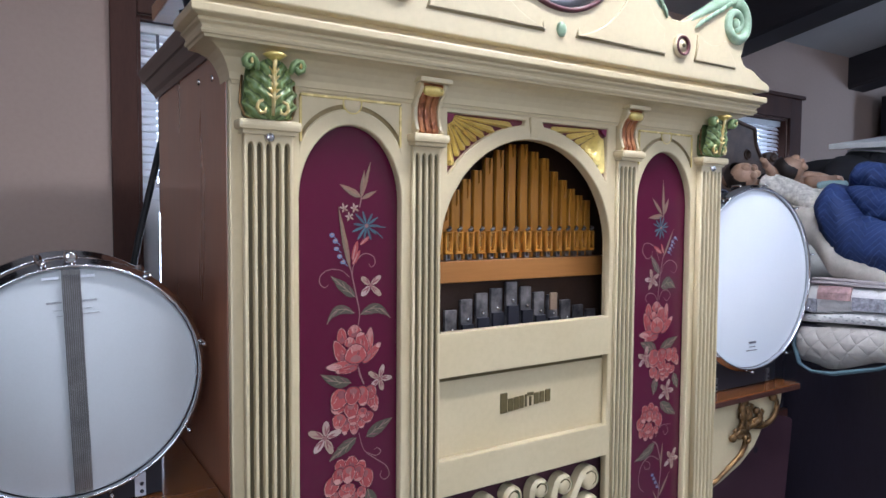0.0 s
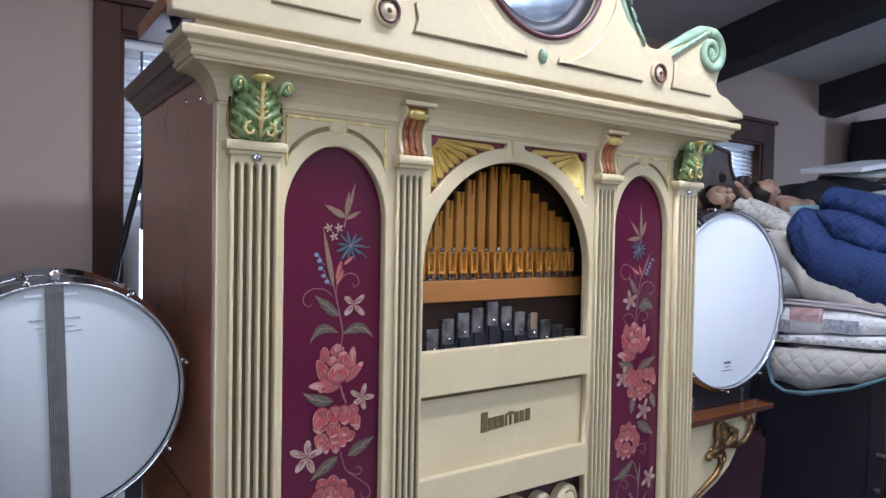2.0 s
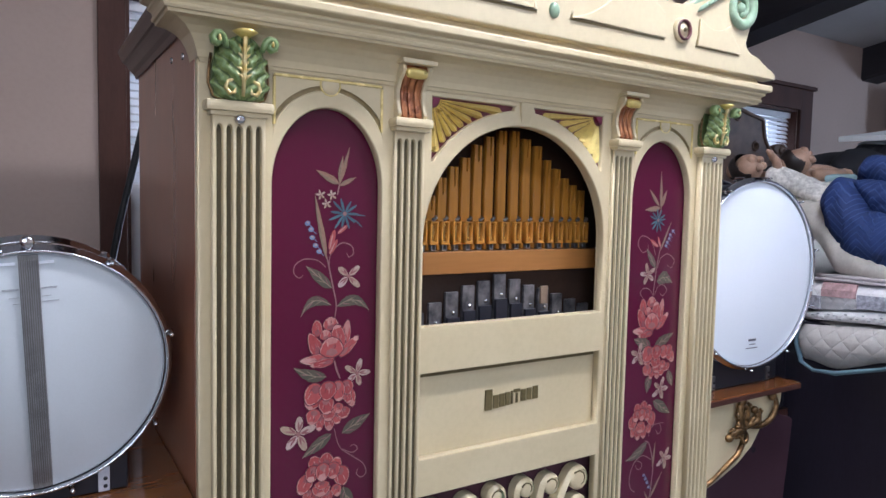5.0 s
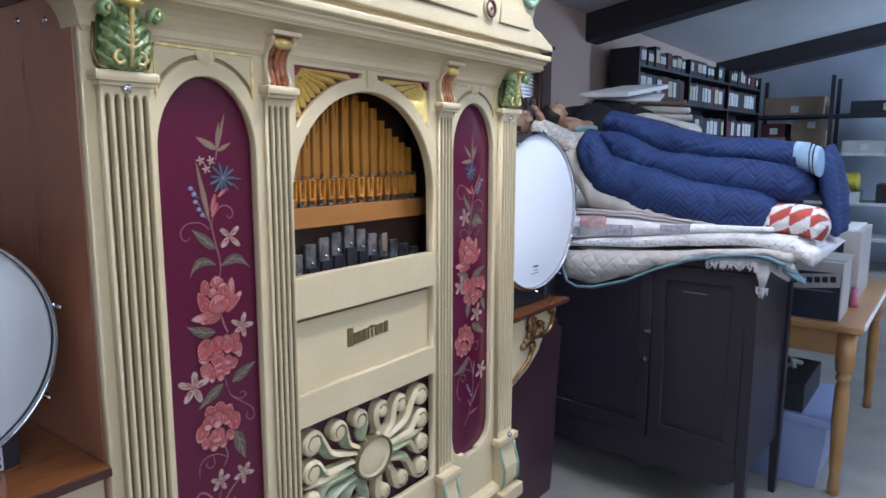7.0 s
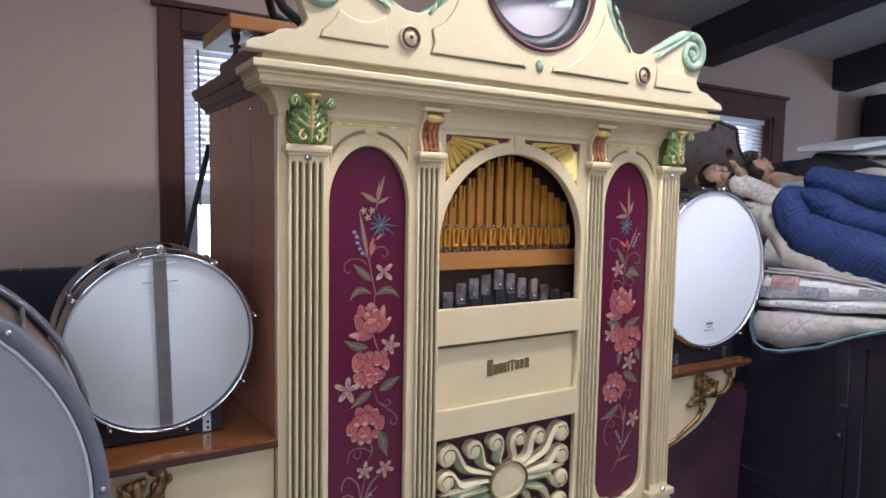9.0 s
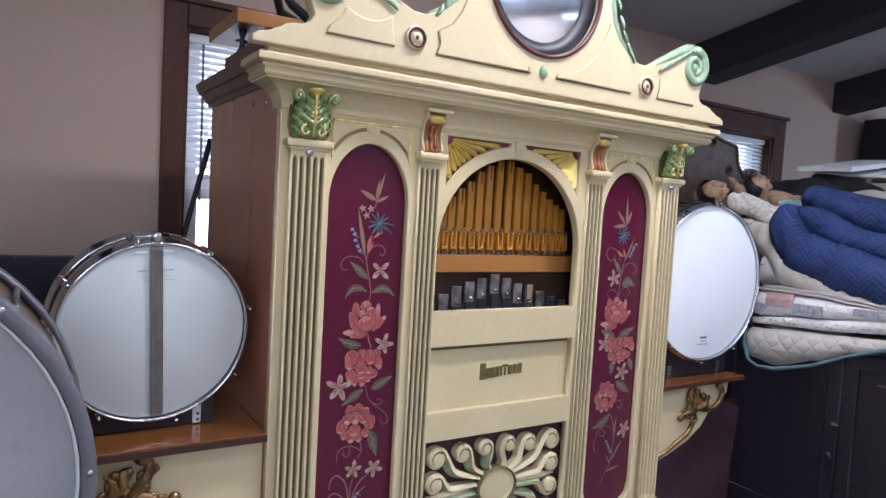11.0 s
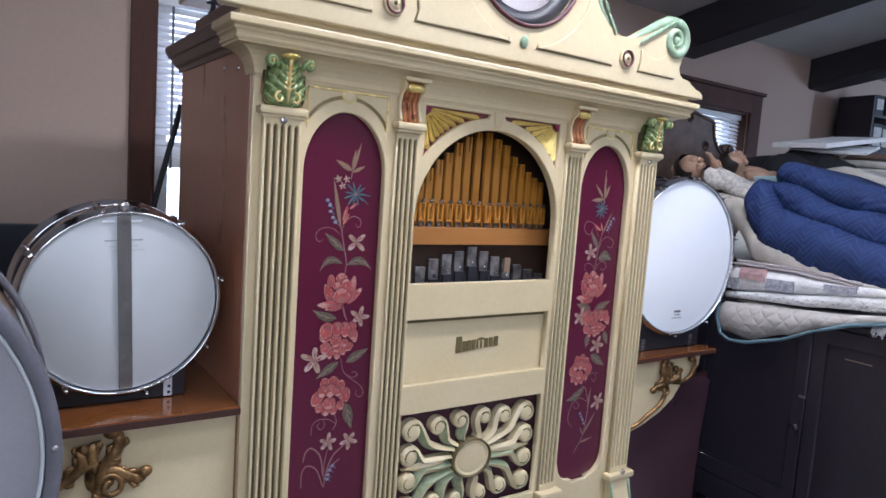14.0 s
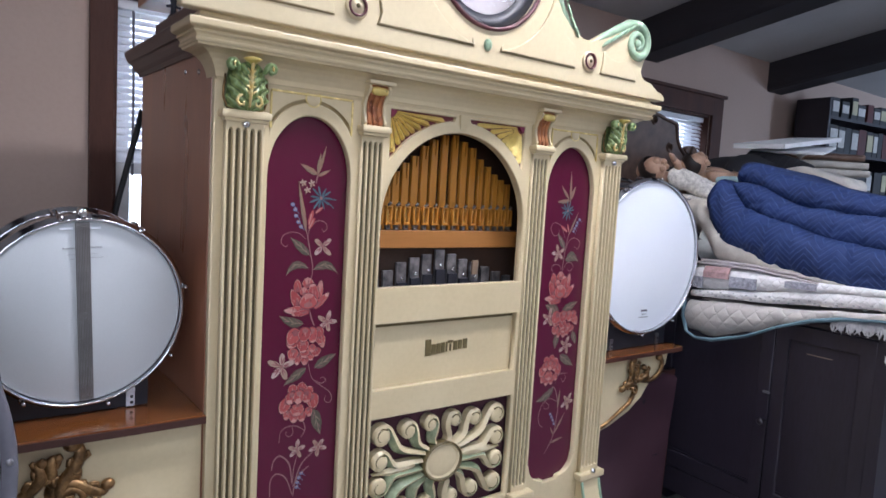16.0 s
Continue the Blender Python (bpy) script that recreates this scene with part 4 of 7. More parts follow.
MIRROR = mat("silvered_glass", (0.92, 0.94, 0.97), 0.03, metal=1.0, vary=0.0, bump=0.0)
part("round_mirror", lathe(bmesh.new(), [(0.136, -0.070), (0.136, -0.0755), (0.131, -0.0775), (0.002, -0.0775)], (0, 0, 1.85), "y", 56), MIRROR, pediment, "round bevelled mirror")

# screws on the case side

for y, z in ((0.172, 1.490), (0.078, 1.481)):
    part("case_screw", lathe(bmesh.new(), [(0.0058, 0.002), (0.0058, -0.001), (0.0042, -0.003), (0.001, -0.0036)], (-0.5985, y, z), "x", 14), CHROME, organ, smooth=True)

# ---- painted flowers on the burgundy panels ----
def oil(name, shades, streak=160.0):
    """Brush-laid paint: each stroke takes its own shade, with fine streaks in it."""
    m = mat(name, shades[0], 0.42, vary=0.2, scale=streak, second=shades[1], bump=0.25, fine=420)
    n, k = m.node_tree.nodes, m.node_tree.links
    bs = n["Principled BSDF"]
    geo = n.new("ShaderNodeNewGeometry")
    ra = n.new("ShaderNodeValToRGB")
    ra.color_ramp.elements[0].position, ra.color_ramp.elements[1].position = 0.0, 1.0
    ra.color_ramp.elements[0].color, ra.color_ramp.elements[1].color = (*shades[2], 1), (*shades[3], 1)
    k.new(geo.outputs["Random Per Island"], ra.inputs[0])
    mx = n.new("ShaderNodeMix")
    mx.data_type = "RGBA"
    mx.inputs["Factor"].default_value = 0.5
    k.new(bs.inputs["Base Color"].links[0].from_socket, mx.inputs["A"])
    k.new(ra.outputs[0], mx.inputs["B"])
    k.new(mx.outputs["Result"], bs.inputs["Base Color"])
    return m


ROSE = oil("coral_rose_paint", ((0.42, 0.070, 0.066), (0.29, 0.036, 0.040), (0.25, 0.034, 0.040), (0.46, 0.105, 0.092)))
ROSEPALE = oil("pale_pink_paint", ((0.58, 0.30, 0.26), (0.42, 0.16, 0.15), (0.36, 0.14, 0.13), (0.68, 0.46, 0.40)))
ROSEDEEP = oil("deep_plum_paint", ((0.085, 0.010, 0.026), (0.060, 0.007, 0.020), (0.06, 0.008, 0.018), (0.11, 0.015, 0.03)))
ROSEGREY = oil("grey_mauve_paint", ((0.30, 0.105, 0.11), (0.20, 0.055, 0.065), (0.19, 0.05, 0.06), (0.36, 0.19, 0.17)))
PETALWHITE = oil("cream_petal_paint", ((0.50, 0.38, 0.32), (0.28, 0.15, 0.16), (0.36, 0.24, 0.12), (0.62, 0.48, 0.44)), 260)
LEAFPAINT = oil("grey_green_leaf_paint", ((0.100, 0.085, 0.055), (0.050, 0.045, 0.035), (0.045, 0.055, 0.035), (0.13, 0.085, 0.06)), 220)
LEAFPALE = oil("pale_leaf_vein_paint", ((0.26, 0.20, 0.13), (0.13, 0.085, 0.065), (0.17, 0.10, 0.055), (0.34, 0.27, 0.20)), 220)
STEMPAINT = oil("mauve_stem_paint", ((0.30, 0.15, 0.15), (0.20, 0.07, 0.09), (0.20, 0.08, 0.09), (0.36, 0.22, 0.20)))
LEAFWARM = oil("warm_brown_leaf_paint", ((0.30, 0.17, 0.11), (0.16, 0.08, 0.05), (0.20, 0.09, 0.05), (0.34, 0.22, 0.15)), 220)
BLUEPAINT = oil("blue_flower_paint", ((0.055, 0.12, 0.16), (0.03, 0.06, 0.10), (0.03, 0.05, 0.08), (0.10, 0.20, 0.24)))
BERRYPAINT = oil("pale_blue_berry_paint", ((0.18, 0.25, 0.42), (0.09, 0.11, 0.24), (0.10, 0.12, 0.26), (0.26, 0.32, 0.46)))
rng = random.Random(7)


def blob(bm, cx, cz, ang, length, width, y, mi=0, sharp=0.0, n=10):
    """A flat brush mark: a petal from (cx, cz) along ang."""
    ca, sa = math.cos(ang), math.sin(ang)
    vs = []
    for k in range(n):
        t = math.tau * k / n
        u = 0.5 - 0.5 * math.cos(t)
        w = math.sin(t) * width * 0.5 * (1 - sharp * u) * (0.9 + 0.2 * rng.random())
        vs.append(bm.verts.new((cx + ca * u * length - sa * w, y, cz + sa * u * length + ca * w)))
    f = bm.faces.new(vs)
    f.material_index = mi
    return f


def ribbon(bm, pts, w, y, mi=0):
    prev = None
    fine_pts = []
    for i in range(len(pts) - 1):
        p0, p1, p2, p3 = pts[max(i - 1, 0)], pts[i], pts[i + 1], pts[min(i + 2, len(pts) - 1)]
        for k in range(5):
            t = k / 5
            fine_pts.append(tuple(0.5 * ((2 * p1[j]) + (p2[j] - p0[j]) * t + (2 * p0[j] - 5 * p1[j] + 4 * p2[j] - p3[j]) * t * t + (3 * p1[j] - p0[j] - 3 * p2[j] + p3[j]) * t ** 3) for j in (0, 1)))
    fine_pts.append(pts[-1])
    m = len(fine_pts)
    for i, (x, z) in enumerate(fine_pts):
        a, b = fine_pts[max(i - 1, 0)], fine_pts[min(i + 1, m - 1)]
        d = math.hypot(b[0] - a[0], b[1] - a[1]) or 1
        nx, nz = -(b[1] - a[1]) / d, (b[0] - a[0]) / d
        h = w * (0.35 + 0.65 * math.sin(math.pi * (0.15 + 0.8 * i / m))) / 2
        cur = bm.verts.new((x + nx * h, y, z + nz * h)), bm.verts.new((x - nx * h, y, z - nz * h))
        if prev:
            bm.faces.new((prev[0], cur[0], cur[1], prev[1])).material_index = mi
        prev = cur


def paint(name, bm, panel, *mats, label=""):
    part(name, bm, mats[0], panel, label, mats=mats[1:])


def petal(bm, p0, p1, width, y, pale=0.0):
    """A rounded petal from p0 to its tip p1: plum gap, coral body, grey base, a thin pale rim and brush streaks."""
    length, a = math.hypot(p1[0] - p0[0], p1[1] - p0[1]), math.atan2(p1[1] - p0[1], p1[0] - p0[0])
    ca, sa = math.cos(a), math.sin(a)
    at = lambda u, v: (p0[0] + ca * u * length - sa * v * width, p0[1] + sa * u * length + ca * v * width)
    half = lambda u: 0.5 * math.sin(math.pi * min(1.0, max(0.0, u)) ** 0.8) ** 0.55
    us = [(1 - math.cos(math.pi * k / 11)) / 2 for k in range(12)]
    rim = [(u, half(u) * rng.uniform(0.94, 1.05)) for u in us]
    for grow, yy, mi in ((1.09, y, 2), (1.0, y - 0.00003, 0)):
        pts = [at(0.5 + (u - 0.5) * grow, -w * grow) for u, w in rim] + [at(0.5 + (u - 0.5) * grow, w * grow) for u, w in rim[-2:0:-1]]
        bm.faces.new([bm.verts.new((px, yy, pz)) for px, pz in pts]).material_index = mi
    # grey-mauve at the base, pale at the tip
    q = [at(0.04, 0), at(0.16, -0.26), at(0.36, -0.20), at(0.46, 0.02), at(0.34, 0.22), at(0.16, 0.26)]
    bm.faces.new([bm.verts.new((px, y - 0.00005, pz)) for px, pz in q]).material_index = 3
    if pale:
        q = [at(0.99 - pale * 0.6, -0.22), at(0.94 - pale * 0.15, -0.30), at(0.975, -0.1), at(0.98, 0.12), at(0.93 - pale * 0.12, 0.30), at(0.97 - pale * 0.7, 0.15)]
        bm.faces.new([bm.verts.new((px, y - 0.00006, pz)) for px, pz in q]).material_index = 1
    loop = [(u, -w) for u, w in rim[4:]] + [(u, w) for u, w in rim[-2:3:-1]]
    skip = rng.randrange(3, len(loop) - 3)
    for k, (i0, i1) in enumerate(zip(loop, loop[1:])):
        if k == skip:
            continue
        th = rng.uniform(0.86, 0.95)
        q = [at(*i0), at(*i1), at(0.5 + (i1[0] - 0.5) * th, i1[1] * th), at(0.5 + (i0[0] - 0.5) * th, i0[1] * th)]
        bm.faces.new([bm.verts.new((px, y - 0.00007, pz)) for px, pz in q]).material_index = 1
    for k in range(5):
        v = rng.uniform(-0.32, 0.32)
        u0 = rng.uniform(0.25, 0.55)
        s0, s1 = at(u0, v * 0.8), at(u0 + rng.uniform(0.2, 0.36), v)
        blob(bm, *s0, math.atan2(s1[1] - s0[1], s1[0] - s0[0]), math.hypot(s1[0] - s0[0], s1[1] - s0[1]), width * rng.uniform(0.04, 0.09), y - 0.00009, (1, 3, 1, 2, 0)[k], sharp=0.5, n=7)


LOTUS = ((-0.48, 0.26, -0.48, 0.96, 0.36, 0.0), (-0.02, 0.48, -0.02, 1.04, 0.50, 0.9), (0.42, -0.36, 0.58, 0.84, 0.34, 0.8), (0.28, -0.36, 0.20, 0.70, 0.52, 0.2), (-0.35, -0.64, -0.74, 0.42, 0.42, 0.0),
         (-0.20, 0.08, -0.22, 0.50, 0.40, 0.9), (0.30, -0.66, 0.96, 0.14, 0.30, 0.3), (0.08, -0.74, -1.02, -0.66, 0.36, 0.7), (0.06, -0.84, -0.70, -0.92, 0.26, 0.2), (0.02, -0.66, 0.0, 0.18, 0.80, 0.5))
ROUND = ((-0.36, -0.30, -0.44, -0.97, 0.36, 0.3), (-0.02, -0.38, -0.04, -1.03, 0.44, 0.5), (0.26, -0.30, 0.24, -0.86, 0.38, 0.2), (-0.62, -0.08, -0.78, -0.70, 0.56, 0.3), (0.50, -0.14, 0.56, -0.62, 0.54, 0.2),
         (-0.02, 0.00, -0.12, -0.66, 0.54, 0.3), (0.30, 0.05, 0.30, -0.40, 0.40, 0.5), (0.70, 0.62, 0.94, -0.14, 0.44, 0.5), (0.58, 0.60, 0.76, -0.02, 0.36, 0.2), (-0.58, 0.56, -0.92, -0.04, 0.66, 0.3),
         (-0.22, 0.36, -0.10, -0.32, 0.60, 0.2), (-0.50, 0.94, -0.90, 0.16, 0.72, 0.0), (0.56, 0.96, 0.74, 0.36, 0.52, 0.0), (0.24, 0.98, 0.38, 0.16, 0.56, 0.2), (-0.06, 1.00, -0.24, 0.20, 0.66, 0.0))
CUPPED = ((-0.34, 0.50, -0.44, 1.00, 0.56, 0.1), (0.10, 0.55, 0.12, 1.04, 0.60, 0.1), (0.48, 0.35, 0.62, 0.78, 0.50, 0.2), (-0.60, -0.30, -0.78, -0.82, 0.46, 0.4), (-0.25, -0.45, -0.30, -1.02, 0.52, 0.5), (0.15, -0.45, 0.22, -0.98, 0.50, 0.4),
          (0.52, -0.30, 0.66, -0.78, 0.44, 0.4), (-0.62, 0.30, -1.00, -0.38, 0.66, 0.2), (0.66, 0.40, 0.94, -0.36, 0.70, 0.0), (-0.10, -0.15, -0.16, -0.70, 0.80, 0.5), (-0.06, -0.05, -0.10, -0.40, 0.62, 0.0),
          (-0.40, 0.62, -0.58, 0.00, 0.60, 0.5), (0.40, 0.62, 0.42, -0.06, 0.62, 0.3), (-0.02, 0.66, -0.06, -0.04, 0.62, 0.6))


def rose(panel, c, rx, rz, petals):
    """A painted rose from a table of petals (base, tip, width, paleness)."""
    y = -0.0008
    bm = bmesh.new()
    for x0, z0, x1, z1, width, pale in petals:
        y -= 0.0001
        j = rng.uniform(-0.04, 0.04)
        petal(bm, (c[0] + x0 * rx, c[1] + z0 * rz), (c[0] + (x1 + j) * rx, c[1] + (z1 + j) * rz), width * rx, y, pale)
    part("painted_rose", bm, ROSE, organ, "coral rose painted with pale petal edges", mats=(ROSEPALE, ROSEDEEP, ROSEGREY))


def leaf(panel, a, b, w=0.42, bow=0.0, pale=False):
    """A painted leaf with a bowed midrib, one lighter half and a few pale strokes."""
    bm = bmesh.new()
    L = math.hypot(b[0] - a[0], b[1] - a[1])
    dx, dz = (b[0] - a[0]) / L, (b[1] - a[1]) / L
    mid = lambda u: (a[0] + dx * u * L - dz * bow * L * 4 * u * (1 - u), a[1] + dz * u * L + dx * bow * L * 4 * u * (1 - u))
    wide = lambda u: 0.5 * w * L * math.sin(math.pi * u ** 0.8) ** 0.85 * (1 - 0.25 * u)
    n = 9
    for side, mi in ((1, 0), (-1, 1 if pale else 0)):
        prev = None
        for k in range(n + 1):
            u = k / n
            x, z = mid(u)
            h = wide(u) * rng.uniform(0.9, 1.08) * side
            cur = bm.verts.new((x, -0.0007, z)), bm.verts.new((x - dz * h, -0.0007, z + dx * h))
            if prev:
                bm.faces.new((prev[0], cur[0], cur[1], prev[1])).material_index = mi
            prev = cur
    for k in range(6):
        u = 0.12 + 0.13 * k
        x, z = mid(u)
        side = 1 if k % 2 else -1
        x2, z2 = mid(min(1.0, u + 0.26))
        h = wide(min(0.98, u + 0.26)) * 0.75 * side
        x2, z2 = x2 - dz * h, z2 + dx * h
        blob(bm, x, z, math.atan2(z2 - z, x2 - x), math.hypot(x2 - x, z2 - z), L * w * rng.uniform(0.07, 0.13), -0.0009, 1 if k % 3 else 2, sharp=0.5, n=7)
    ribbon(bm, [mid(u) for u in (0.0, 0.25, 0.5, 0.75, 1.0)], 0.0014, -0.0010, 1)
    paint("painted_leaf", bm, panel, LEAFPALE if pale else LEAFPAINT, LEAFWARM if pale else LEAFPALE, STEMPAINT)


def flower(panel, c, r, petals, m, a0=0.6):
    cx, cz = c
    bm = bmesh.new()
    for k in range(petals):
        a = a0 + math.tau * k / petals
        blob(bm, cx + 0.10 * r * math.cos(a), cz + 0.10 * r * math.sin(a), a + rng.uniform(-0.15, 0.15), r * rng.uniform(0.84, 1.08), r * (0.44 if petals < 7 else 0.17), -0.0012 - 0.00005 * k, 0)
        if petals < 7 and r > 0.015:
            for d in (-0.25, 0.2):
                blob(bm, cx + 0.16 * r * math.cos(a), cz + 0.16 * r * math.sin(a), a + d, r * rng.uniform(0.45, 0.65), r * 0.11, -0.00155, 1)
    blob(bm, cx - r * 0.14, cz, 0, r * 0.28, r * 0.28, -0.0017, 1)
    paint("painted_flower", bm, panel, m, ROSEGREY)


def berry(panel, c):
    bm = bmesh.new()
    blob(bm, c[0] - 0.0048, c[1], 0, 0.0096, 0.0078, -0.0012, 0, n=9)
    blob(bm, c[0] - 0.0020, c[1] + 0.0012, 0, 0.0044, 0.0030, -0.0014, 1, n=7)
    blob(bm, c[0] + 0.003, c[1] - 0.002, radians(-40), 0.009, 0.0014, -0.0010, 0, n=6)
    paint("painted_berry", bm, panel, BERRYPAINT, PETALWHITE)


def bud(panel, a, b):
    bm = bmesh.new()
    L, ang = math.hypot(b[0] - a[0], b[1] - a[1]), math.atan2(b[1] - a[1], b[0] - a[0])
    blob(bm, *a, ang, L, L * 0.34, -0.0009, 0, sharp=0.3)
    blob(bm, *a, ang + 0.05, L * 0.8, L * 0.10, -0.0011, 1, sharp=0.3)
    paint("painted_bud", bm, panel, ROSE, ROSEPALE)


def stem(panel, *pts, w=0.0026, m=STEMPAINT):
    bm = bmesh.new()
    ribbon(bm, list(pts), w, -0.0006)
    paint("painted_stem", bm, panel, m)


PL, PRT = panels
stem(PL, (-0.374, 1.274), (-0.37, 1.293))
leaf(PL, (-0.371, 1.292), (-0.411, 1.313), 0.30, pale=True)
leaf(PL, (-0.37, 1.292), (-0.365, 1.338), 0.22, pale=True)
leaf(PL, (-0.369, 1.294), (-0.353, 1.353), 0.13, pale=True)
leaf(PL, (-0.37, 1.289), (-0.341, 1.304), 0.26, pale=True)
for c in ((-0.403, 1.273), (-0.384, 1.273), (-0.393, 1.259)):
    flower(PL, c, 0.0078, 5, PETALWHITE)
leaf(PL, (-0.392, 1.169), (-0.413, 1.275), 0.10, pale=True)
for c in ((-0.425, 1.227), (-0.419, 1.217), (-0.417, 1.204), (-0.411, 1.191), (-0.405, 1.181)):
    berry(PL, c)
flower(PL, (-0.361, 1.243), 0.0255, 11, BLUEPAINT)
stem(PL, (-0.351, 1.243), (-0.335, 1.241), (-0.323, 1.24), w=0.0022, m=BLUEPAINT)
stem(PL, (-0.351, 1.237), (-0.339, 1.23), (-0.329, 1.221), w=0.0022, m=BLUEPAINT)
for a, b in (((-0.373, 1.21), (-0.354, 1.225)), ((-0.387, 1.184), (-0.378, 1.217)), ((-0.387, 1.176), (-0.373, 1.201))):
    bud(PL, a, b)
stem(PL, (-0.387, 1.154), (-0.385, 1.175), (-0.367, 1.194), (-0.348, 1.19), (-0.344, 1.177), (-0.352, 1.171), (-0.356, 1.178), w=0.0018)
stem(PL, (-0.393, 1.155), (-0.408, 1.167), (-0.43, 1.169), (-0.445, 1.16), (-0.447, 1.147), (-0.438, 1.139), (-0.431, 1.144), w=0.0018)
stem(PL, (-0.392, 1.175), (-0.387, 1.154), (-0.381, 1.127), (-0.374, 1.094), (-0.376, 1.07))
leaf(PL, (-0.382, 1.12), (-0.427, 1.158), 0.34)
flower(PL, (-0.353, 1.139), 0.0245, 4, PETALWHITE, 0.78)
leaf(PL, (-0.383, 1.092), (-0.435, 1.076), 0.36, bow=-0.30)
leaf(PL, (-0.373, 1.089), (-0.313, 1.078), 0.34, bow=0.24)
rose(PL, (-0.3820, 1.0310), 0.0510, 0.0400, LOTUS)
stem(PL, (-0.376, 0.998), (-0.372, 0.982), (-0.365, 0.966), w=0.0034)
leaf(PL, (-0.39, 0.972), (-0.446, 0.993), 0.38, bow=0.08)
flower(PL, (-0.335, 0.972), 0.0235, 5, PETALWHITE, 1.3)
rose(PL, (-0.3820, 0.9230), 0.0440, 0.0410, ROUND)
leaf(PL, (-0.361, 0.872), (-0.309, 0.898), 0.42)
flower(PL, (-0.438, 0.883), 0.0295, 5, PETALWHITE, 1.4)
leaf(PL, (-0.38, 0.874), (-0.431, 0.841), 0.36)
stem(PL, (-0.375, 0.882), (-0.365, 0.849), (-0.342, 0.829), (-0.321, 0.812), (-0.315, 0.795), (-0.324, 0.788), (-0.333, 0.796), (-0.33, 0.805), w=0.0018)
stem(PL, (-0.36, 0.844), (-0.342, 0.835), (-0.332, 0.84), (-0.338, 0.848), (-0.346, 0.846), w=0.0018)
rose(PL, (-0.3935, 0.7980), 0.0405, 0.0430, CUPPED)
leaf(PL, (-0.358, 0.778), (-0.34, 0.717), 0.42)
stem(PL, (-0.384, 0.761), (-0.377, 0.736), (-0.386, 0.719), w=0.0022)
stem(PL, (-0.378, 0.733), (-0.397, 0.746), (-0.42, 0.748), (-0.434, 0.737), (-0.436, 0.715), w=0.0020)
stem(PL, (-0.408, 0.747), (-0.405, 0.733), (-0.413, 0.725), (-0.422, 0.733), (-0.418, 0.741), w=0.0016)
flower(PL, (-0.395, 0.693), 0.0215, 5, PETALWHITE, 1.4)
flower(PL, (-0.344, 0.689), 0.0225, 5, PETALWHITE, 0.9)
stem(PL, (-0.356, 0.68), (-0.38, 0.661), (-0.394, 0.629), (-0.4, 0.588), w=0.0034)
stem(PL, (-0.394, 0.677), (-0.4, 0.651), (-0.402, 0.617), w=0.0022)
stem(PL, (-0.403, 0.617), (-0.411, 0.663), (-0.433, 0.686), (-0.447, 0.677), (-0.451, 0.657), w=0.0036)
stem(PL, (-0.402, 0.593), (-0.418, 0.633), (-0.44, 0.647), (-0.453, 0.633), (-0.453, 0.598), w=0.0030)
stem(PL, (-0.401, 0.61), (-0.386, 0.635), (-0.364, 0.65), w=0.0030)
for c in ((-0.382, 0.637), (-0.387, 0.628), (-0.391, 0.618), (-0.392, 0.608)):
    berry(PL, c)

leaf(PRT, (0.413, 1.26), (0.409, 1.347), 0.11, pale=True)
leaf(PRT, (0.407, 1.268), (0.373, 1.305), 0.20, pale=True)
leaf(PRT, (0.412, 1.266), (0.43, 1.305), 0.32, pale=True)
leaf(PRT, (0.411, 1.264), (0.36, 1.259), 0.26, pale=True)
stem(PRT, (0.413, 1.262), (0.409, 1.25), (0.406, 1.24), w=0.002)
flower(PRT, (0.404, 1.236), 0.0250, 11, BLUEPAINT)
leaf(PRT, (0.416, 1.166), (0.45, 1.233), 0.09, pale=True)
for c in ((0.456, 1.212), (0.447, 1.203), (0.444, 1.194), (0.438, 1.186), (0.434, 1.178)):
    berry(PRT, c)
for a, b in (((0.409, 1.176), (0.381, 1.193)), ((0.416, 1.175), (0.407, 1.199))):
    bud(PRT, a, b)
stem(PRT, (0.401, 1.158), (0.384, 1.191), (0.354, 1.201), (0.343, 1.183), (0.358, 1.165), (0.375, 1.17), (0.375, 1.183), w=0.002)
stem(PRT, (0.409, 1.126), (0.419, 1.15), (0.442, 1.159), (0.465, 1.145), (0.457, 1.128), (0.442, 1.133), w=0.002)
stem(PRT, (0.417, 1.177), (0.408, 1.136), (0.402, 1.094), (0.399, 1.064))
leaf(PRT, (0.403, 1.128), (0.371, 1.173), 0.34)
leaf(PRT, (0.409, 1.096), (0.462, 1.091), 0.62, bow=0.22)
flower(PRT, (0.378, 1.114), 0.0245, 5, PETALWHITE, 0.5)
stem(PRT, (0.397, 1.066), (0.386, 1.08), (0.366, 1.083), (0.356, 1.072), (0.365, 1.062), w=0.0018)
stem(PRT, (0.403, 1.065), (0.415, 1.086), (0.434, 1.087), (0.444, 1.074), (0.431, 1.063), (0.42, 1.07), w=0.0018)
rose(PRT, (0.3965, 1.0170), 0.0585, 0.0450, LOTUS)
leaf(PRT, (0.399, 0.944), (0.342, 0.97), 0.50)
leaf(PRT, (0.41, 0.945), (0.474, 0.973), 0.40)
flower(PRT, (0.359, 0.931), 0.0275, 5, PETALWHITE, 1.4)
rose(PRT, (0.4245, 0.9095), 0.0515, 0.0385, ROUND)
leaf(PRT, (0.461, 0.885), (0.477, 0.846), 0.55)
leaf(PRT, (0.398, 0.88), (0.391, 0.84), 0.62)
flower(PRT, (0.436, 0.845), 0.0270, 5, PETALWHITE, 1.2)
leaf(PRT, (0.415, 0.819), (0.473, 0.782), 0.42)
rose(PRT, (0.3785, 0.7780), 0.0395, 0.0420, CUPPED)
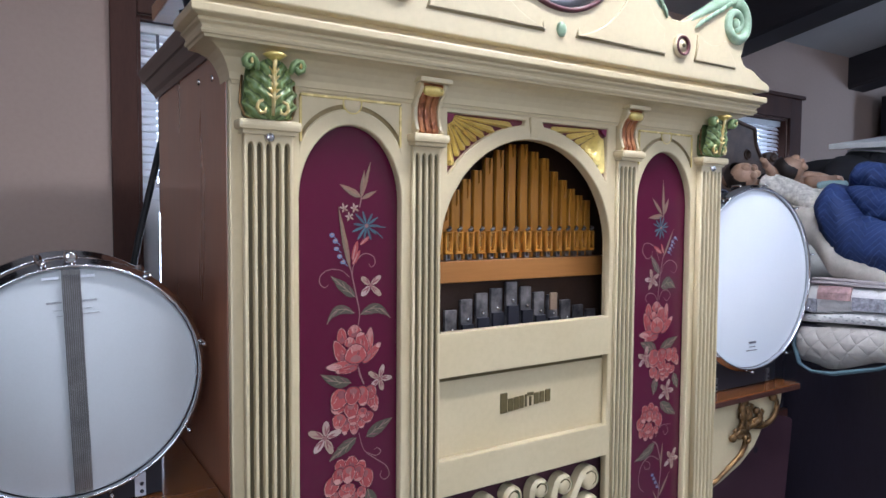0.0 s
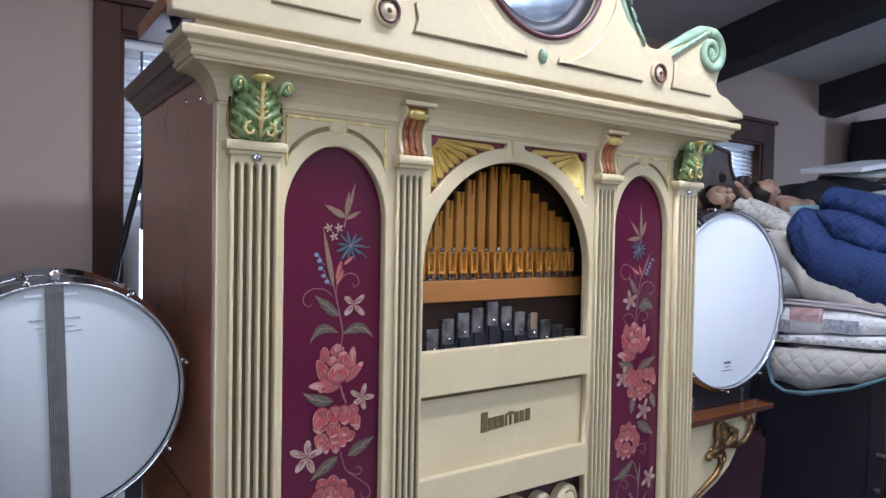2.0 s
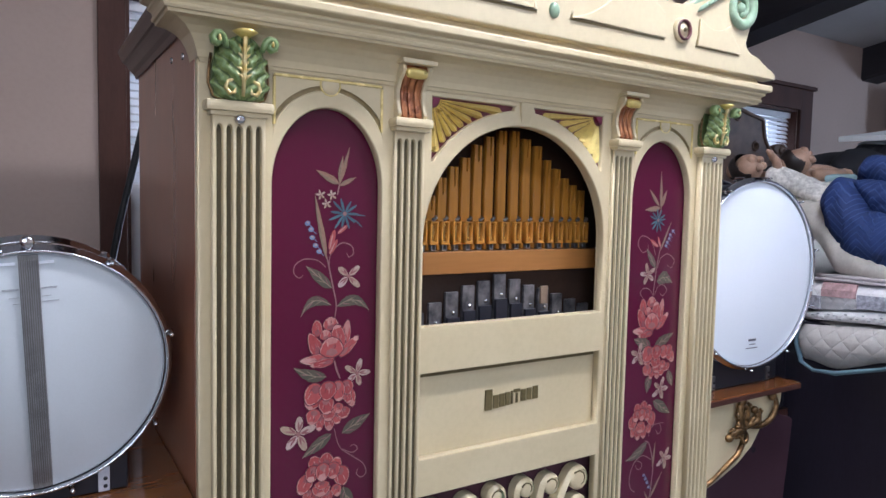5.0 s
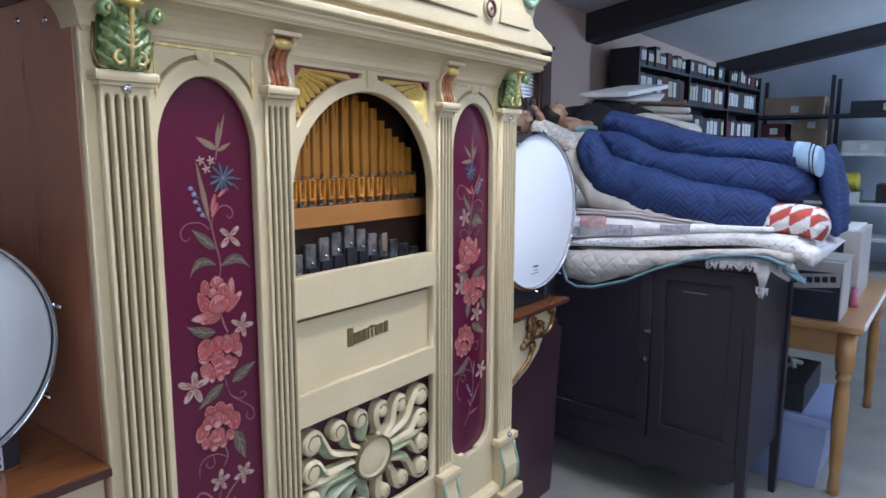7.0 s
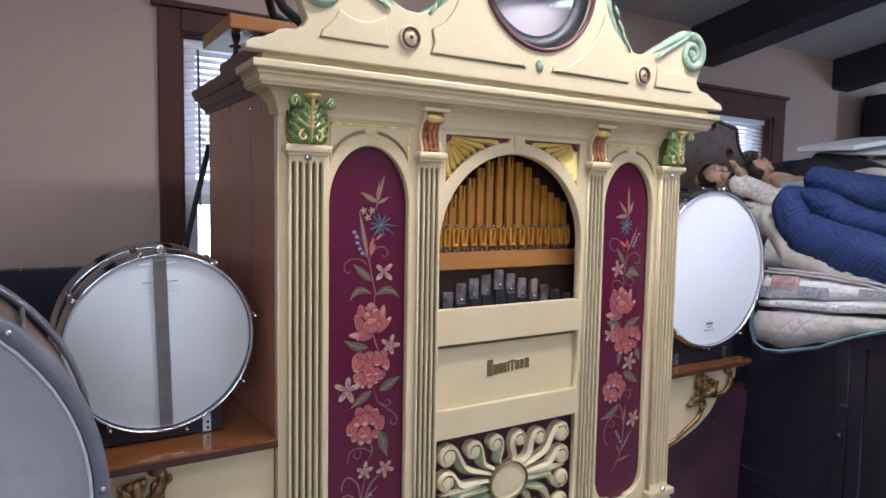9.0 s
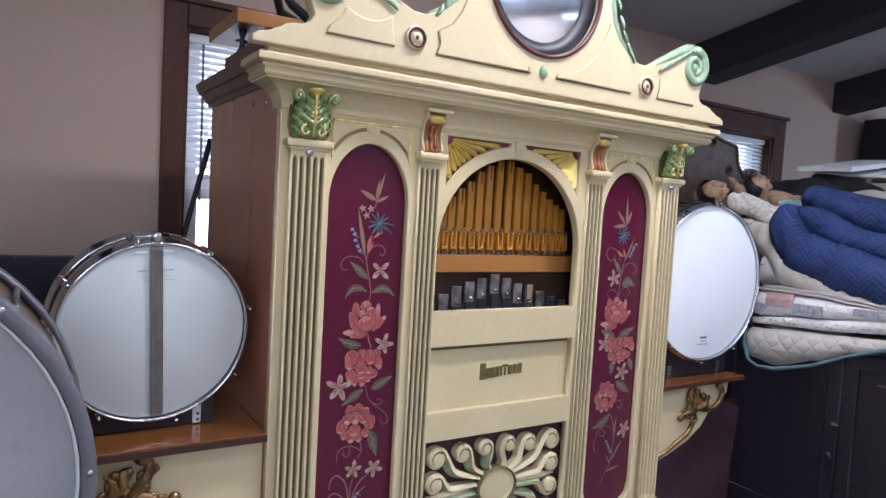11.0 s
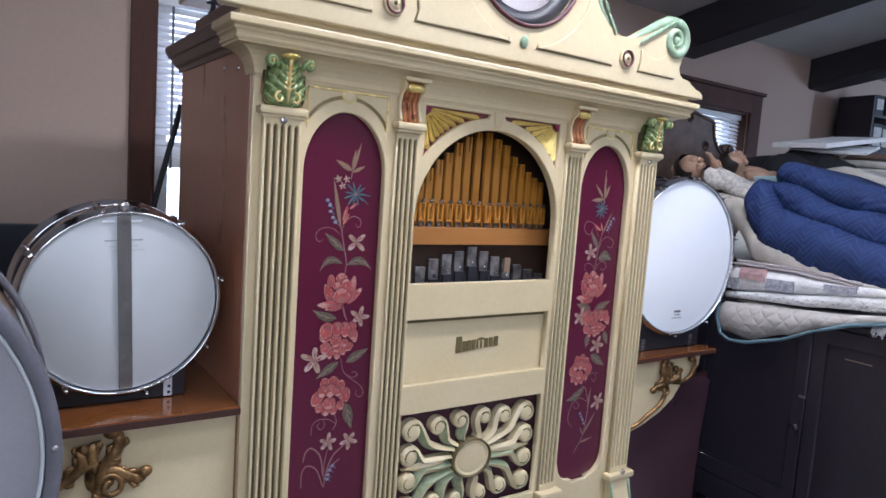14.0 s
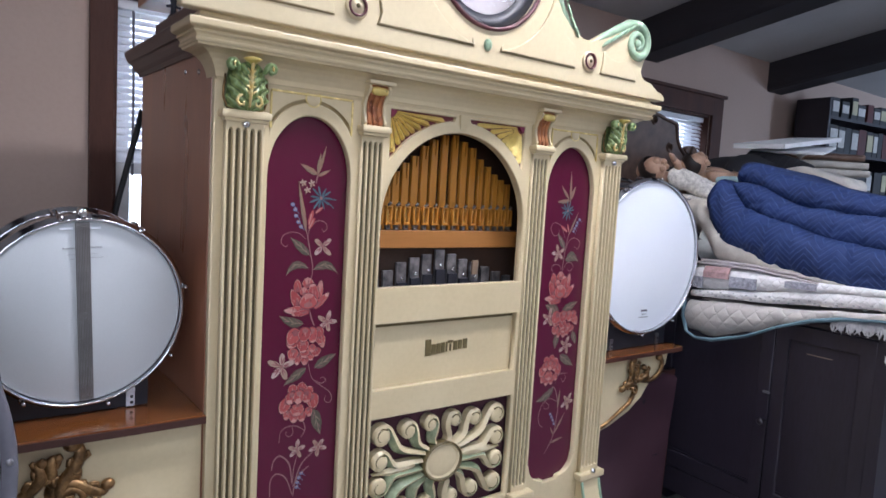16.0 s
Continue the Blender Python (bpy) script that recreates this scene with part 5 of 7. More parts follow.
stem(PRT, (0.404, 0.736), (0.407, 0.75), (0.425, 0.762), (0.456, 0.761), w=0.002)
stem(PRT, (0.44, 0.761), (0.447, 0.746), (0.437, 0.737), (0.428, 0.748), w=0.0018)
leaf(PRT, (0.4, 0.725), (0.331, 0.692), 0.34, bow=0.10)
stem(PRT, (0.392, 0.728), (0.408, 0.717), (0.423, 0.668), (0.421, 0.628), (0.412, 0.578), (0.381, 0.53), w=0.0034)
leaf(PRT, (0.422, 0.658), (0.428, 0.719), 0.12, pale=True)
leaf(PRT, (0.417, 0.587), (0.456, 0.643), 0.12, pale=True)
leaf(PRT, (0.402, 0.559), (0.453, 0.568), 0.14, pale=True)
leaf(PRT, (0.413, 0.58), (0.397, 0.608), 0.14, pale=True)
stem(PRT, (0.417, 0.679), (0.387, 0.694), (0.358, 0.68), (0.346, 0.647), (0.352, 0.623), (0.366, 0.612), w=0.0024)
stem(PRT, (0.368, 0.686), (0.384, 0.677), (0.383, 0.665), (0.369, 0.666), (0.365, 0.676), w=0.0018)
flower(PRT, (0.461, 0.675), 0.0255, 5, PETALWHITE, 1.1)
for c in ((0.393, 0.647), (0.399, 0.637), (0.405, 0.627), (0.411, 0.615)):
    berry(PRT, c)


# ---- gilt carvings on the wings ----
def frond(parent, pts, y, w0, w1, lobes=(), knob=0.0, name="carved_leaf"):
    """A curling acanthus stem: a thick rib, small lobes along its sides and a rolled knob."""
    fine_pts = []
    w0, w1 = 0.98 * w0, 1.0 * w1
    for i in range(len(pts) - 1):
        p0, p1, p2, p3 = pts[max(i - 1, 0)], pts[i], pts[i + 1], pts[min(i + 2, len(pts) - 1)]
        for k in range(4):
            t = k / 4
            fine_pts.append(tuple(0.5 * ((2 * p1[j]) + (p2[j] - p0[j]) * t + (2 * p0[j] - 5 * p1[j] + 4 * p2[j] - p3[j]) * t * t + (3 * p1[j] - p0[j] - 3 * p2[j] + p3[j]) * t ** 3) for j in (0, 1)))
    fine_pts.append(pts[-1])
    m = len(fine_pts)
    rad = [(w0 + (w1 - w0) * i / (m - 1)) * (0.75 + 0.25 * math.sin(math.pi * i / (m - 1))) for i in range(m)]
    rib = part(name, tube(bmesh.new(), [(x, y - 0.006 - 0.006 * math.sin(math.pi * i / (m - 1)), z) for i, (x, z) in enumerate(fine_pts)], rad, 9, 0.75), ANTIQUE, parent, smooth=True)
    for at, sd, size in lobes:
        i = int(at * (m - 1))
        (x, z), (x2, z2) = fine_pts[i], fine_pts[min(i + 1, m - 1)]
        (xb, zb) = fine_pts[max(i - 1, 0)]
        d = math.hypot(x2 - xb, z2 - zb)
        dx, dz = (x2 - xb) / d, (z2 - zb) / d
        nx, nz = -dz * sd, dx * sd
        run = [(0.0, 0.2), (0.25, 0.9), (0.9, 1.25), (1.35, 0.9), (1.25, 0.55)]
        part("carved_lobe", tube(bmesh.new(), [(x + (dx * u + nx * v) * size, y - 0.009 - 0.004 * math.sin(u * 2), z + (dz * u + nz * v) * size) for u, v in run], [size * f for f in (0.42, 0.48, 0.46, 0.36, 0.2)], 7), ANTIQUE, rib, smooth=True)
    if knob:
        x, z = fine_pts[-1]
        part("carved_knob", ball(bmesh.new(), (x, y - 0.011, z), knob, 12, 9, (1.15, 0.9, 1)), ANTIQUE, rib, smooth=True)
    return rib


LOBED = [(0.22, 1, 0.0125), (0.45, 1, 0.0115), (0.62, -1, 0.0110), (0.38, -1, 0.0115), (0.75, 1, 0.008), (0.15, -1, 0.0105), (0.33, 1, 0.008), (0.55, -1, 0.0075), (0.68, 1, 0.007)]
cl = part("gilt_carving", ball(bmesh.new(), (-0.868, -0.004, 0.676), 0.026, 14, 10, (1, 0.45, 1.2)), ANTIQUE, wing_l, "antique gilt rococo carving", smooth=True)
cl.location = (0.022, 0.005, 0.0255)
frond(cl, [(-0.870, 0.645), (-0.868, 0.688), (-0.852, 0.712), (-0.840, 0.735), (-0.839, 0.754), (-0.850, 0.763)], 0.0, 0.015, 0.009, LOBED, 0.0140)
frond(cl, [(-0.878, 0.690), (-0.884, 0.723), (-0.883, 0.738), (-0.872, 0.741)], 0.0, 0.013, 0.008, LOBED[:4], 0.007)
frond(cl, [(-0.945, 0.668), (-0.911, 0.692), (-0.899, 0.712), (-0.904, 0.730), (-0.896, 0.736)], 0.0, 0.013, 0.009, LOBED, 0.009)
frond(cl, [(-0.880, 0.688), (-0.848, 0.689), (-0.820, 0.672), (-0.799, 0.664), (-0.792, 0.677)], 0.0, 0.013, 0.0075, LOBED, 0.0110)
frond(cl, spiral(-0.852, 0.660, 0.024, 0.006, 150, -1.3, 8), -0.006, 0.0065, 0.005)
frond(cl, spiral(-0.842, 0.716, 0.010, 0.003, 40, 1.1, 6), -0.006, 0.0042, 0.003)
frond(cl, [(-0.872, 0.650), (-0.868, 0.615), (-0.835, 0.590), (-0.800, 0.588), (-0.785, 0.604)], 0.0, 0.014, 0.008, LOBED, 0.009)
frond(cl, [(-0.795, 0.592), (-0.765, 0.572), (-0.735, 0.560), (-0.715, 0.568), (-0.718, 0.582)], 0.0, 0.011, 0.007, LOBED, 0.008)
yr = 0.108
cr = part("gilt_carving", ball(bmesh.new(), (0.862, yr - 0.004, 0.700), 0.022, 14, 10, (1, 0.45, 1.3)), ANTIQUE, wing_r, "antique gilt rococo carving", smooth=True)
cr.location = (-0.032, -0.064, -0.011)
frond(cr, [(0.850, 0.680), (0.838, 0.715), (0.831, 0.745), (0.841, 0.763)], yr, 0.013, 0.009, LOBED, 0.0115)
frond(cr, [(0.865, 0.690), (0.908, 0.700), (0.913, 0.720), (0.897, 0.733)], yr, 0.013, 0.009, LOBED[:4], 0.0105)
frond(cr, [(0.862, 0.700), (0.868, 0.722), (0.862, 0.742), (0.852, 0.748)], yr, 0.009, 0.006, LOBED[:3], 0.006)
frond(cr, [(0.865, 0.693), (0.929, 0.683), (0.977, 0.698), (0.996, 0.730), (0.992, 0.755), (0.977, 0.760)], yr, 0.009, 0.008, (), 0.0125)
frond(cr, [(0.862, 0.672), (0.834, 0.684), (0.808, 0.681), (0.791, 0.671)], yr, 0.013, 0.008, LOBED, 0.0105)
frond(cr, spiral(0.848, 0.664, 0.018, 0.005, 90, -1.2, 8), yr - 0.006, 0.0055, 0.004)
ge = part("gilt_edge", tube(bmesh.new(), [(x, yr - 0.004, z) for x, z in ((0.868, 0.660), (0.856, 0.635), (0.839, 0.614), (0.79, 0.591), (0.738, 0.566), (0.66, 0.540))], [0.008, 0.008, 0.0075, 0.007, 0.006, 0.006], 7), ANTIQUE, wing_r, smooth=True)
ge.location = cr.location


# ---- drums ----
def turned(t, name, prof, material, closed=True, seg=60, label=""):
    bm = ring(bmesh.new(), prof, (0, 0, 0), seg=seg) if closed else lathe(bmesh.new(), prof, axis="y", seg=seg)
    for e in bm.edges:
        if len(e.link_faces) == 2 and e.calc_face_angle() > 0.75:
            e.smooth = False
    return part(name, bm, material, t, label, smooth=True)


def make_drum(name, label, c, r, d, head, shell, hoop, lugs, tilt=0.0, broad=False, first=0.0, fit=1.0):
    t = thing(name, label, "drum", at=c)
    t.rotation_euler = (0, 0, radians(tilt))
    turned(t, "shell", [(r - 0.020, 0.010), (r - 0.012, 0.010), (r - 0.012, d - 0.010), (r - 0.020, d - 0.010)], shell)
    turned(t, "head", [(r - 0.0065, 0.012), (r - 0.0065, 0.004), (r - 0.012, 0.0015), (0.003, 0.001)], head, closed=False)
    if broad:
        turned(t, "hoop", [(r - 0.0155, -0.006), (r - 0.0145, -0.008), (r + 0.0015, -0.008), (r + 0.003, -0.0065), (r + 0.003, 0.036), (r - 0.006, 0.036), (r - 0.006, 0.002), (r - 0.0155, 0.002)], hoop)
        turned(t, "hoop", [(r - 0.006, d - 0.036), (r + 0.003, d - 0.036), (r + 0.003, d + 0.004), (r - 0.006, d + 0.004)], hoop)
        turned(t, "head_rim", [(r - 0.0215, -0.001), (r - 0.0175, -0.0045), (r - 0.0158, 0.0005), (r - 0.0215, 0.0005)], HEADWHITE)
    else:
        for y in (0.0, d - 0.018):
            turned(t, "hoop", [(r - 0.0055, y - 0.006), (r - 0.003, y - 0.009), (r - 0.0005, y - 0.006), (r, y + 0.004), (r + 0.006, y + 0.006), (r + 0.0065, y + 0.011), (r + 0.001, y + 0.012), (r - 0.0055, y + 0.004)], hoop)
    for k in range(lugs):
        a = radians(first + 360.0 * k / lugs)
        x, z = math.cos(a), math.sin(a)
        q = r + 0.008 * fit
        lug = part("lug", tube(bmesh.new(), [(x * (r - 0.004), d * 0.40, z * (r - 0.004)), (x * (q + 0.002), d * 0.42, z * (q + 0.002)), (x * (q + 0.002), d * 0.58, z * (q + 0.002)), (x * (r - 0.004), d * 0.60, z * (r - 0.004))], 0.0075 * fit, 8), CHROME, t, smooth=True)
        part("tension_rod", tube(bmesh.new(), [(x * q, -0.014, z * q), (x * q, d * 0.45, z * q)], 0.0028, 8), CHROME, lug, smooth=True)
        part("rod_head", tube(bmesh.new(), [(x * q, -0.017, z * q), (x * q, -0.010, z * q), (x * q, 0.002, z * q)], [0.0045 * fit, 0.0055 * fit, 0.0060 * fit], 8), CHROME, lug, smooth=True)
        part("hoop_ear", tube(bmesh.new(), [(x * (r - 0.001), 0.006, z * (r - 0.001)), (x * (q + 0.006), 0.006, z * (q + 0.006 * fit))], [0.009 * fit, 0.006 * fit], 8), hoop, lug, smooth=True)
    return t


snare = make_drum("snare_drum", "chrome snare drum, white head with grey snare band", (-0.801, 0.062, 1.0105), 0.1865, 0.122, HEADWHITE, CHROME, CHROME, 8, tilt=2.9, first=11, fit=0.72)
snare.rotation_euler[0], snare.rotation_euler[1] = radians(4), radians(-2.5)
snare.scale = (0.961, 0.961, 0.961)
PRINTGREY = mat("faded_grey_print", (0.46, 0.48, 0.50), 0.6, vary=0.2, scale=200)
sb = part("snare_band", boxed(-0.0125, 0.0125, -0.0035, -0.0005, -0.176, 0.178, bevel=0.001), SNAREWIRE, snare, "grey snare wire band")
for k in range(9):
    part("snare_wire", boxed(-0.0115 + 0.0028 * k, -0.0101 + 0.0028 * k, -0.0046, -0.0034, -0.168, 0.170), STEEL, sb)
for x in (-0.028, 0.020):
    part("snare_tab", boxed(x - 0.010, x + 0.012, -0.0020, -0.0008, 0.164, 0.168), HEADCLEAR, snare)
part("strainer_knob", lathe(bmesh.new(), [(0.006, -0.012), (0.009, -0.010), (0.009, 0.006), (0.004, 0.012)], (0.0, -0.002, 0.197), "y", 12), CHROME, snare, smooth=True)
for x0, x1, z in ((-0.034, -0.014, 0.128), (0.014, 0.034, 0.128), (-0.026, -0.014, 0.117), (0.014, 0.026, 0.117), (-0.022, -0.014, 0.108), (0.014, 0.036, 0.109)):
    part("print_bar", boxed(x0, x1, -0.0002, 0.0012, z - 0.0012, z + (0.0016 if z > 0.12 else -0.0004)), PRINTGREY, snare)

tenor = make_drum("tenor_drum", "drum with a smooth white head and chrome hoop", (0.868, 0.051, 1.090), 0.256, 0.16, HEADCLEAR, BLACK, CHROME, 10, tilt=-2.0, first=14, fit=0.55)
for x0, x1, z, h in ((-0.018, 0.012, -0.182, 0.006), (-0.014, 0.010, -0.192, 0.002), (-0.028, 0.018, -0.202, 0.002)):
    part("print_bar", boxed(x0, x1, -0.0004, 0.0012, z, z + h), HOOPGREY, tenor)

bass = make_drum("bass_drum", "large bass drum with broad grey hoops and aged head", (-1.258, -0.350, 0.900), 0.320, 0.30, HEADOLD, SHELLWOOD, HOOPGREY, 0, broad=True)
for k in range(8):
    a = radians(2 + 45 * k)
    x, z = 0.3135 * math.cos(a), 0.3135 * math.sin(a)
    part("hoop_bolt", ball(bmesh.new(), (x, -0.008, z), 0.0048, 10, 8, (1, 0.7, 1)), STEEL, bass, smooth=True)
    x, z = 0.318 * math.cos(a - 0.05), 0.318 * math.sin(a - 0.05)
    part("tension_rod", tube(bmesh.new(), [(x, 0.03, z), (x, 0.275, z)], 0.004, 8), STEEL, bass, smooth=True)

stand = thing("drum_stand", "black painted wooden stand under the bass drum", "stand", at=(0.034, 0.055, 0))
stand.scale = (1, 1, 1.075)
part("cradle", plate("cradle", [[(-1.54, 0.50), (-1.50, 0.61), (-1.43, 0.565), (-1.36, 0.536), (-1.29, 0.527), (-1.22, 0.536), (-1.15, 0.565), (-1.08, 0.61), (-1.04, 0.50)]], -0.33, -0.17, bevel=0.004), BLACK, stand)
for x in (-1.50, -1.12):
    for y in (-0.32, -0.22):
        part("leg", boxed(x - 0.02, x + 0.02, y, y + 0.04, 0.0, 0.499, bevel=0.003), BLACK, stand)
# blue-white metal: the window light on the snare bracket is in its colour
LITPLATE = mat("window_lit_metal_plate", (0.78, 0.82, 0.90), 0.35, metal=0.35, vary=0.1, scale=40)
for nm, c, r, z0, w, y0 in (("snare_cradle", -0.801, 0.1845, 0.8115, 0.12, 0.09), ("tenor_cradle", 0.861, 0.257, 0.7795, 0.17, 0.08)):
    zc = 1.013 if c < 0 else 1.091
    t = thing("drum_cradle", "black wooden cradle block holding a drum on the shelf", "drum cradle", "drum cradles")
    loop = [(c - w, z0), (c + w, z0)] + [(c + x, zc - math.sqrt(r * r - x * x)) for x in (w, w * 0.66, w * 0.33, 0, -w * 0.33, -w * 0.66, -w)]
    part("block", plate("block", [loop], y0, y0 + 0.09, bevel=0.002), BLACK, t)
    for e in ((1,) if c < 0 else (-1, 1)):
        cx = c + e * w * 0.72
        br = part("clamp", boxed(cx - 0.008, cx + 0.008, y0 - 0.006, y0 - 0.001, z0 + 0.002, z0 + 0.040, bevel=0.0015), LITPLATE if c < 0 else STEEL, t, "metal bracket")
        for dz in (0.010, 0.022):
            part("bolt", ball(bmesh.new(), (cx + 0.002, y0 - 0.006, z0 + dz), 0.0032, 8, 6), BLACK, br, smooth=True)


# ---- windows of the back wall ----
GLASS = bpy.data.materials.new("window_glass")
GLASS.use_nodes = True
gb = GLASS.node_tree.nodes["Principled BSDF"]
gb.inputs["Base Color"].default_value, gb.inputs["Roughness"].default_value = (0.95, 0.97, 1.0, 1), 0.02
gb.inputs["Transmission Weight"].default_value, gb.inputs["IOR"].default_value = 1.0, 1.02
DAY = bpy.data.materials.new("overcast_day")
DAY.use_nodes = True
db = DAY.node_tree.nodes["Principled BSDF"]
db.inputs["Base Color"].default_value = (0, 0, 0, 1)
db.inputs["Emission Color"].default_value, db.inputs["Emission Strength"].default_value = (0.86, 0.93, 1.0, 1), 4.0
for name, x0, x1, y in (("backdrop_1", -2.6, 1.8, 2.1), ("backdrop_2", 1.9, 5.4, 2.1)):
    tagged(part(name, boxed(x0, x1, y, y + 0.02, -0.5, 3.0), DAY), "pale overcast daylight outside the window", "backdrop", kind="structure")


def window(name, x0, x1, z0, z1, trim, blind_to, sash):
    w = tagged(new(name), "dark-trimmed window with lowered white blinds", "window", kind="structure")
    y = BACK
    for a, b, c, d in ((x0 - trim, x0, z0 - 0.02, z1 + trim), (x1, x1 + trim, z0 - 0.02, z1 + trim)):
        part("trim", boxed(a, b, y - 0.022, y - 0.001, c, d, bevel=0.004), TRIMWOOD, w)
    part("trim", boxed(x0 + 0.001, x1 - 0.001, y - 0.024, y - 0.001, z1, z1 + trim, bevel=0.004), TRIMWOOD, w)
    part("crown_trim", boxed(x0 - trim - 0.02, x1 + trim + 0.02, y - 0.035, y - 0.001, z1 + trim, z1 + trim + 0.022, bevel=0.005), TRIMWOOD, w)
    part("window_sill", boxed(x0 - trim - 0.03, x1 + trim + 0.03, y - 0.06, y + 0.05, z0 - 0.05, z0 - 0.021, bevel=0.006), TRIMWOOD, w)
    for a, b, c, d in ((x0, x0 + 0.012, z0, z1), (x1 - 0.012, x1, z0, z1), (x0 + 0.013, x1 - 0.013, z1 - 0.012, z1)):
        part("jamb", boxed(a, b, y + 0.002, y + 0.155, c, d), TRIMWOOD, w)
    for za, zb in ((z0, sash), (sash, z1 - 0.013)):
        yy = y + 0.085 if za == z0 else y + 0.11
        fr = part("window_frame", plate("window_frame", [rect(x0 + 0.013, x1 - 0.013, za, zb), rect(x0 + 0.073, x1 - 0.073, za + 0.045, zb - 0.04)], yy, yy + 0.022, bevel=0.003), WHITEPAINT, w)
        p = part("pane", boxed(x0 + 0.070, x1 - 0.070, yy + 0.009, yy + 0.012, za + 0.042, zb - 0.037), GLASS, fr)
        p.visible_shadow = False
    bl = part("blind_rail", boxed(x0 + 0.014, x1 - 0.014, y + 0.030, y + 0.062, z1 - 0.045, z1 - 0.0135, bevel=0.003), BLINDWHITE, w)
    n = int((z1 - 0.05 - blind_to) / 0.0235)
    slat = finish("blind_slat", box(bmesh.new(), x0 + 0.016, x1 - 0.016, -0.0125, 0.0125, -0.0008, 0.0008), BLINDWHITE)
    for k in range(n):
        ob = new("blind_slat", slat)
        ob.parent = bl
        ob.matrix_local = pose(0, y + 0.046, z1 - 0.058 - 0.0235 * k, 52 + 2 * math.sin(k * 1.7), 0, 0)
    part("bottom_rail", boxed(x0 + 0.016, x1 - 0.016, y + 0.036, y + 0.056, blind_to - 0.012, blind_to + 0.004, bevel=0.002), BLINDWHITE, bl)
    for x in (x0 + 0.09, x1 - 0.09):
        part("ladder_cord", tube(bmesh.new(), [(x, y + 0.031, z1 - 0.05), (x, y + 0.031, blind_to)], 0.0016, 6), BLINDWHITE, bl)
    return w


w1 = window("window_1", WIN_L[0], WIN_L[1], WIN_L[2], WIN_L[3], 0.075, 1.353, 1.305)
part("tilt_wand", tube(bmesh.new(), [(-0.485, BACK + 0.026, 1.82), (-0.483, BACK + 0.020, 1.56), (-0.482, BACK + 0.022, 1.26)], 0.0045, 8), HOOPGREY, w1, "grey blind wand")
window("window_2", WIN_R[0], WIN_R[1], WIN_R[2], WIN_R[3], 0.117, 1.14, 1.42)

bd = thing("leaning_board", "dark navy board leaning against the wall", "board")
part("board", boxed(-2.3, -0.66, 1.12, 1.15, 0.0, 1.062, bevel=0.004), mat("dark_navy_laminate", (0.012, 0.014, 0.024), 0.4, vary=0.15), bd)
part("pin", ball(bmesh.new(), (-1.04, 1.117, 1.058), 0.005, 8, 6), BRASS, bd, smooth=True)

# ---- on top of the organ case ----
BASE = pose(0.03, -0.05, -0.055)
chest = thing("wooden_chest", "low dark red-brown wooden chest on top of the organ case", "chest")
part("body", boxed(-0.612, 0.46, 0.13, 0.56, 1.6425, 1.698, bevel=0.004), MAHOG_DARK, chest)
for x in (-0.55, 0.40):
    part("foot", boxed(x - 0.03, x + 0.03, 0.20, 0.50, 1.6005, 1.642), MAHOG_DARK, chest)
plank = thing("plank", "orange varnished plank on black metal feet", "plank")
part("plank_board", boxed(-0.632, 0.10, 0.37, 0.66, 1.752, 1.786, bevel=0.003), RAILWOOD, plank)
for x, y in ((-0.600, 0.44), (-0.545, 0.40), (-0.30, 0.50)):
    ft = part("foot", tube(bmesh.new(), [(x, y, 1.6985), (x, y, 1.706), (x, y, 1.730), (x, y, 1.7515)], [0.013, 0.007, 0.006, 0.012], 8), BLACK, plank, "black turned metal foot", smooth=True)
    part("foot_collar", tube(bmesh.new(), [(x - 0.016, y, 1.722), (x, y, 1.726), (x + 0.016, y, 1.722)], [0.003, 0.005, 0.003], 6), BLACK, ft, smooth=True)
brk = thing("cable", "black rubber cable hanging over the planks", "cable")
part("cable_run", tube(bmesh.new(), [(-0.47, 0.145, 1.709), (-0.51, 0.18, 1.728), (-0.545, 0.24, 1.78), (-0.56, 0.30, 1.85), (-0.55, 0.38, 1.875), (-0.50, 0.46, 1.82), (-0.40, 0.50, 1.797), (-0.25, 0.50, 1.797)], 0.011, 10), RUBBER, brk, smooth=True)
strap = thing("cable", "black cable hanging down behind the case", "cable")
part("cable_run", tube(bmesh.new(), [(-0.60, 0.735, 1.50), (-0.622, 0.74, 1.40), (-0.655, 0.75, 1.25), (-0.69, 0.76, 1.05), (-0.72, 0.77, 0.6), (-0.72, 0.79, 0.012)], 0.008, 8), RUBBER, strap, smooth=True)

# ---- black cabinet beside the organ ----
BASE = pose(-0.0443, -0.0062, 0, 0, 0, -3.5)
cab = thing("cabinet", "black-brown two-door wooden cabinet under folded quilts", "cabinet")
CY0, CY1, CT = -0.492, 0.33, 0.93
part("body", boxed(1.272, 1.70, CY0 + 0.012, CY1 - 0.012, 0.23, CT - 0.022), EBONY, cab)
part("top", boxed(1.246, 1.72, CY0 - 0.015, CY1 + 0.015, CT - 0.021, CT, bevel=0.005), EBONY, cab)
for y in (CY0, CY1 - 0.034):
    for x in (1.245, 1.668):
        lg = bmesh.new()
        sweep(lg, [[Vector((x + a, y + b, z)) for a, b in ((0.004 * t, 0.004 * t), (0.034 - 0.004 * t, 0.004 * t), (0.034 - 0.004 * t, 0.034 - 0.004 * t), (0.004 * t, 0.034 - 0.004 * t))] for z, t in ((0.0, 1.6), (0.05, 1), (0.26, 0), (CT - 0.022, 0))], None)
        part("leg", lg, EBONY, cab)
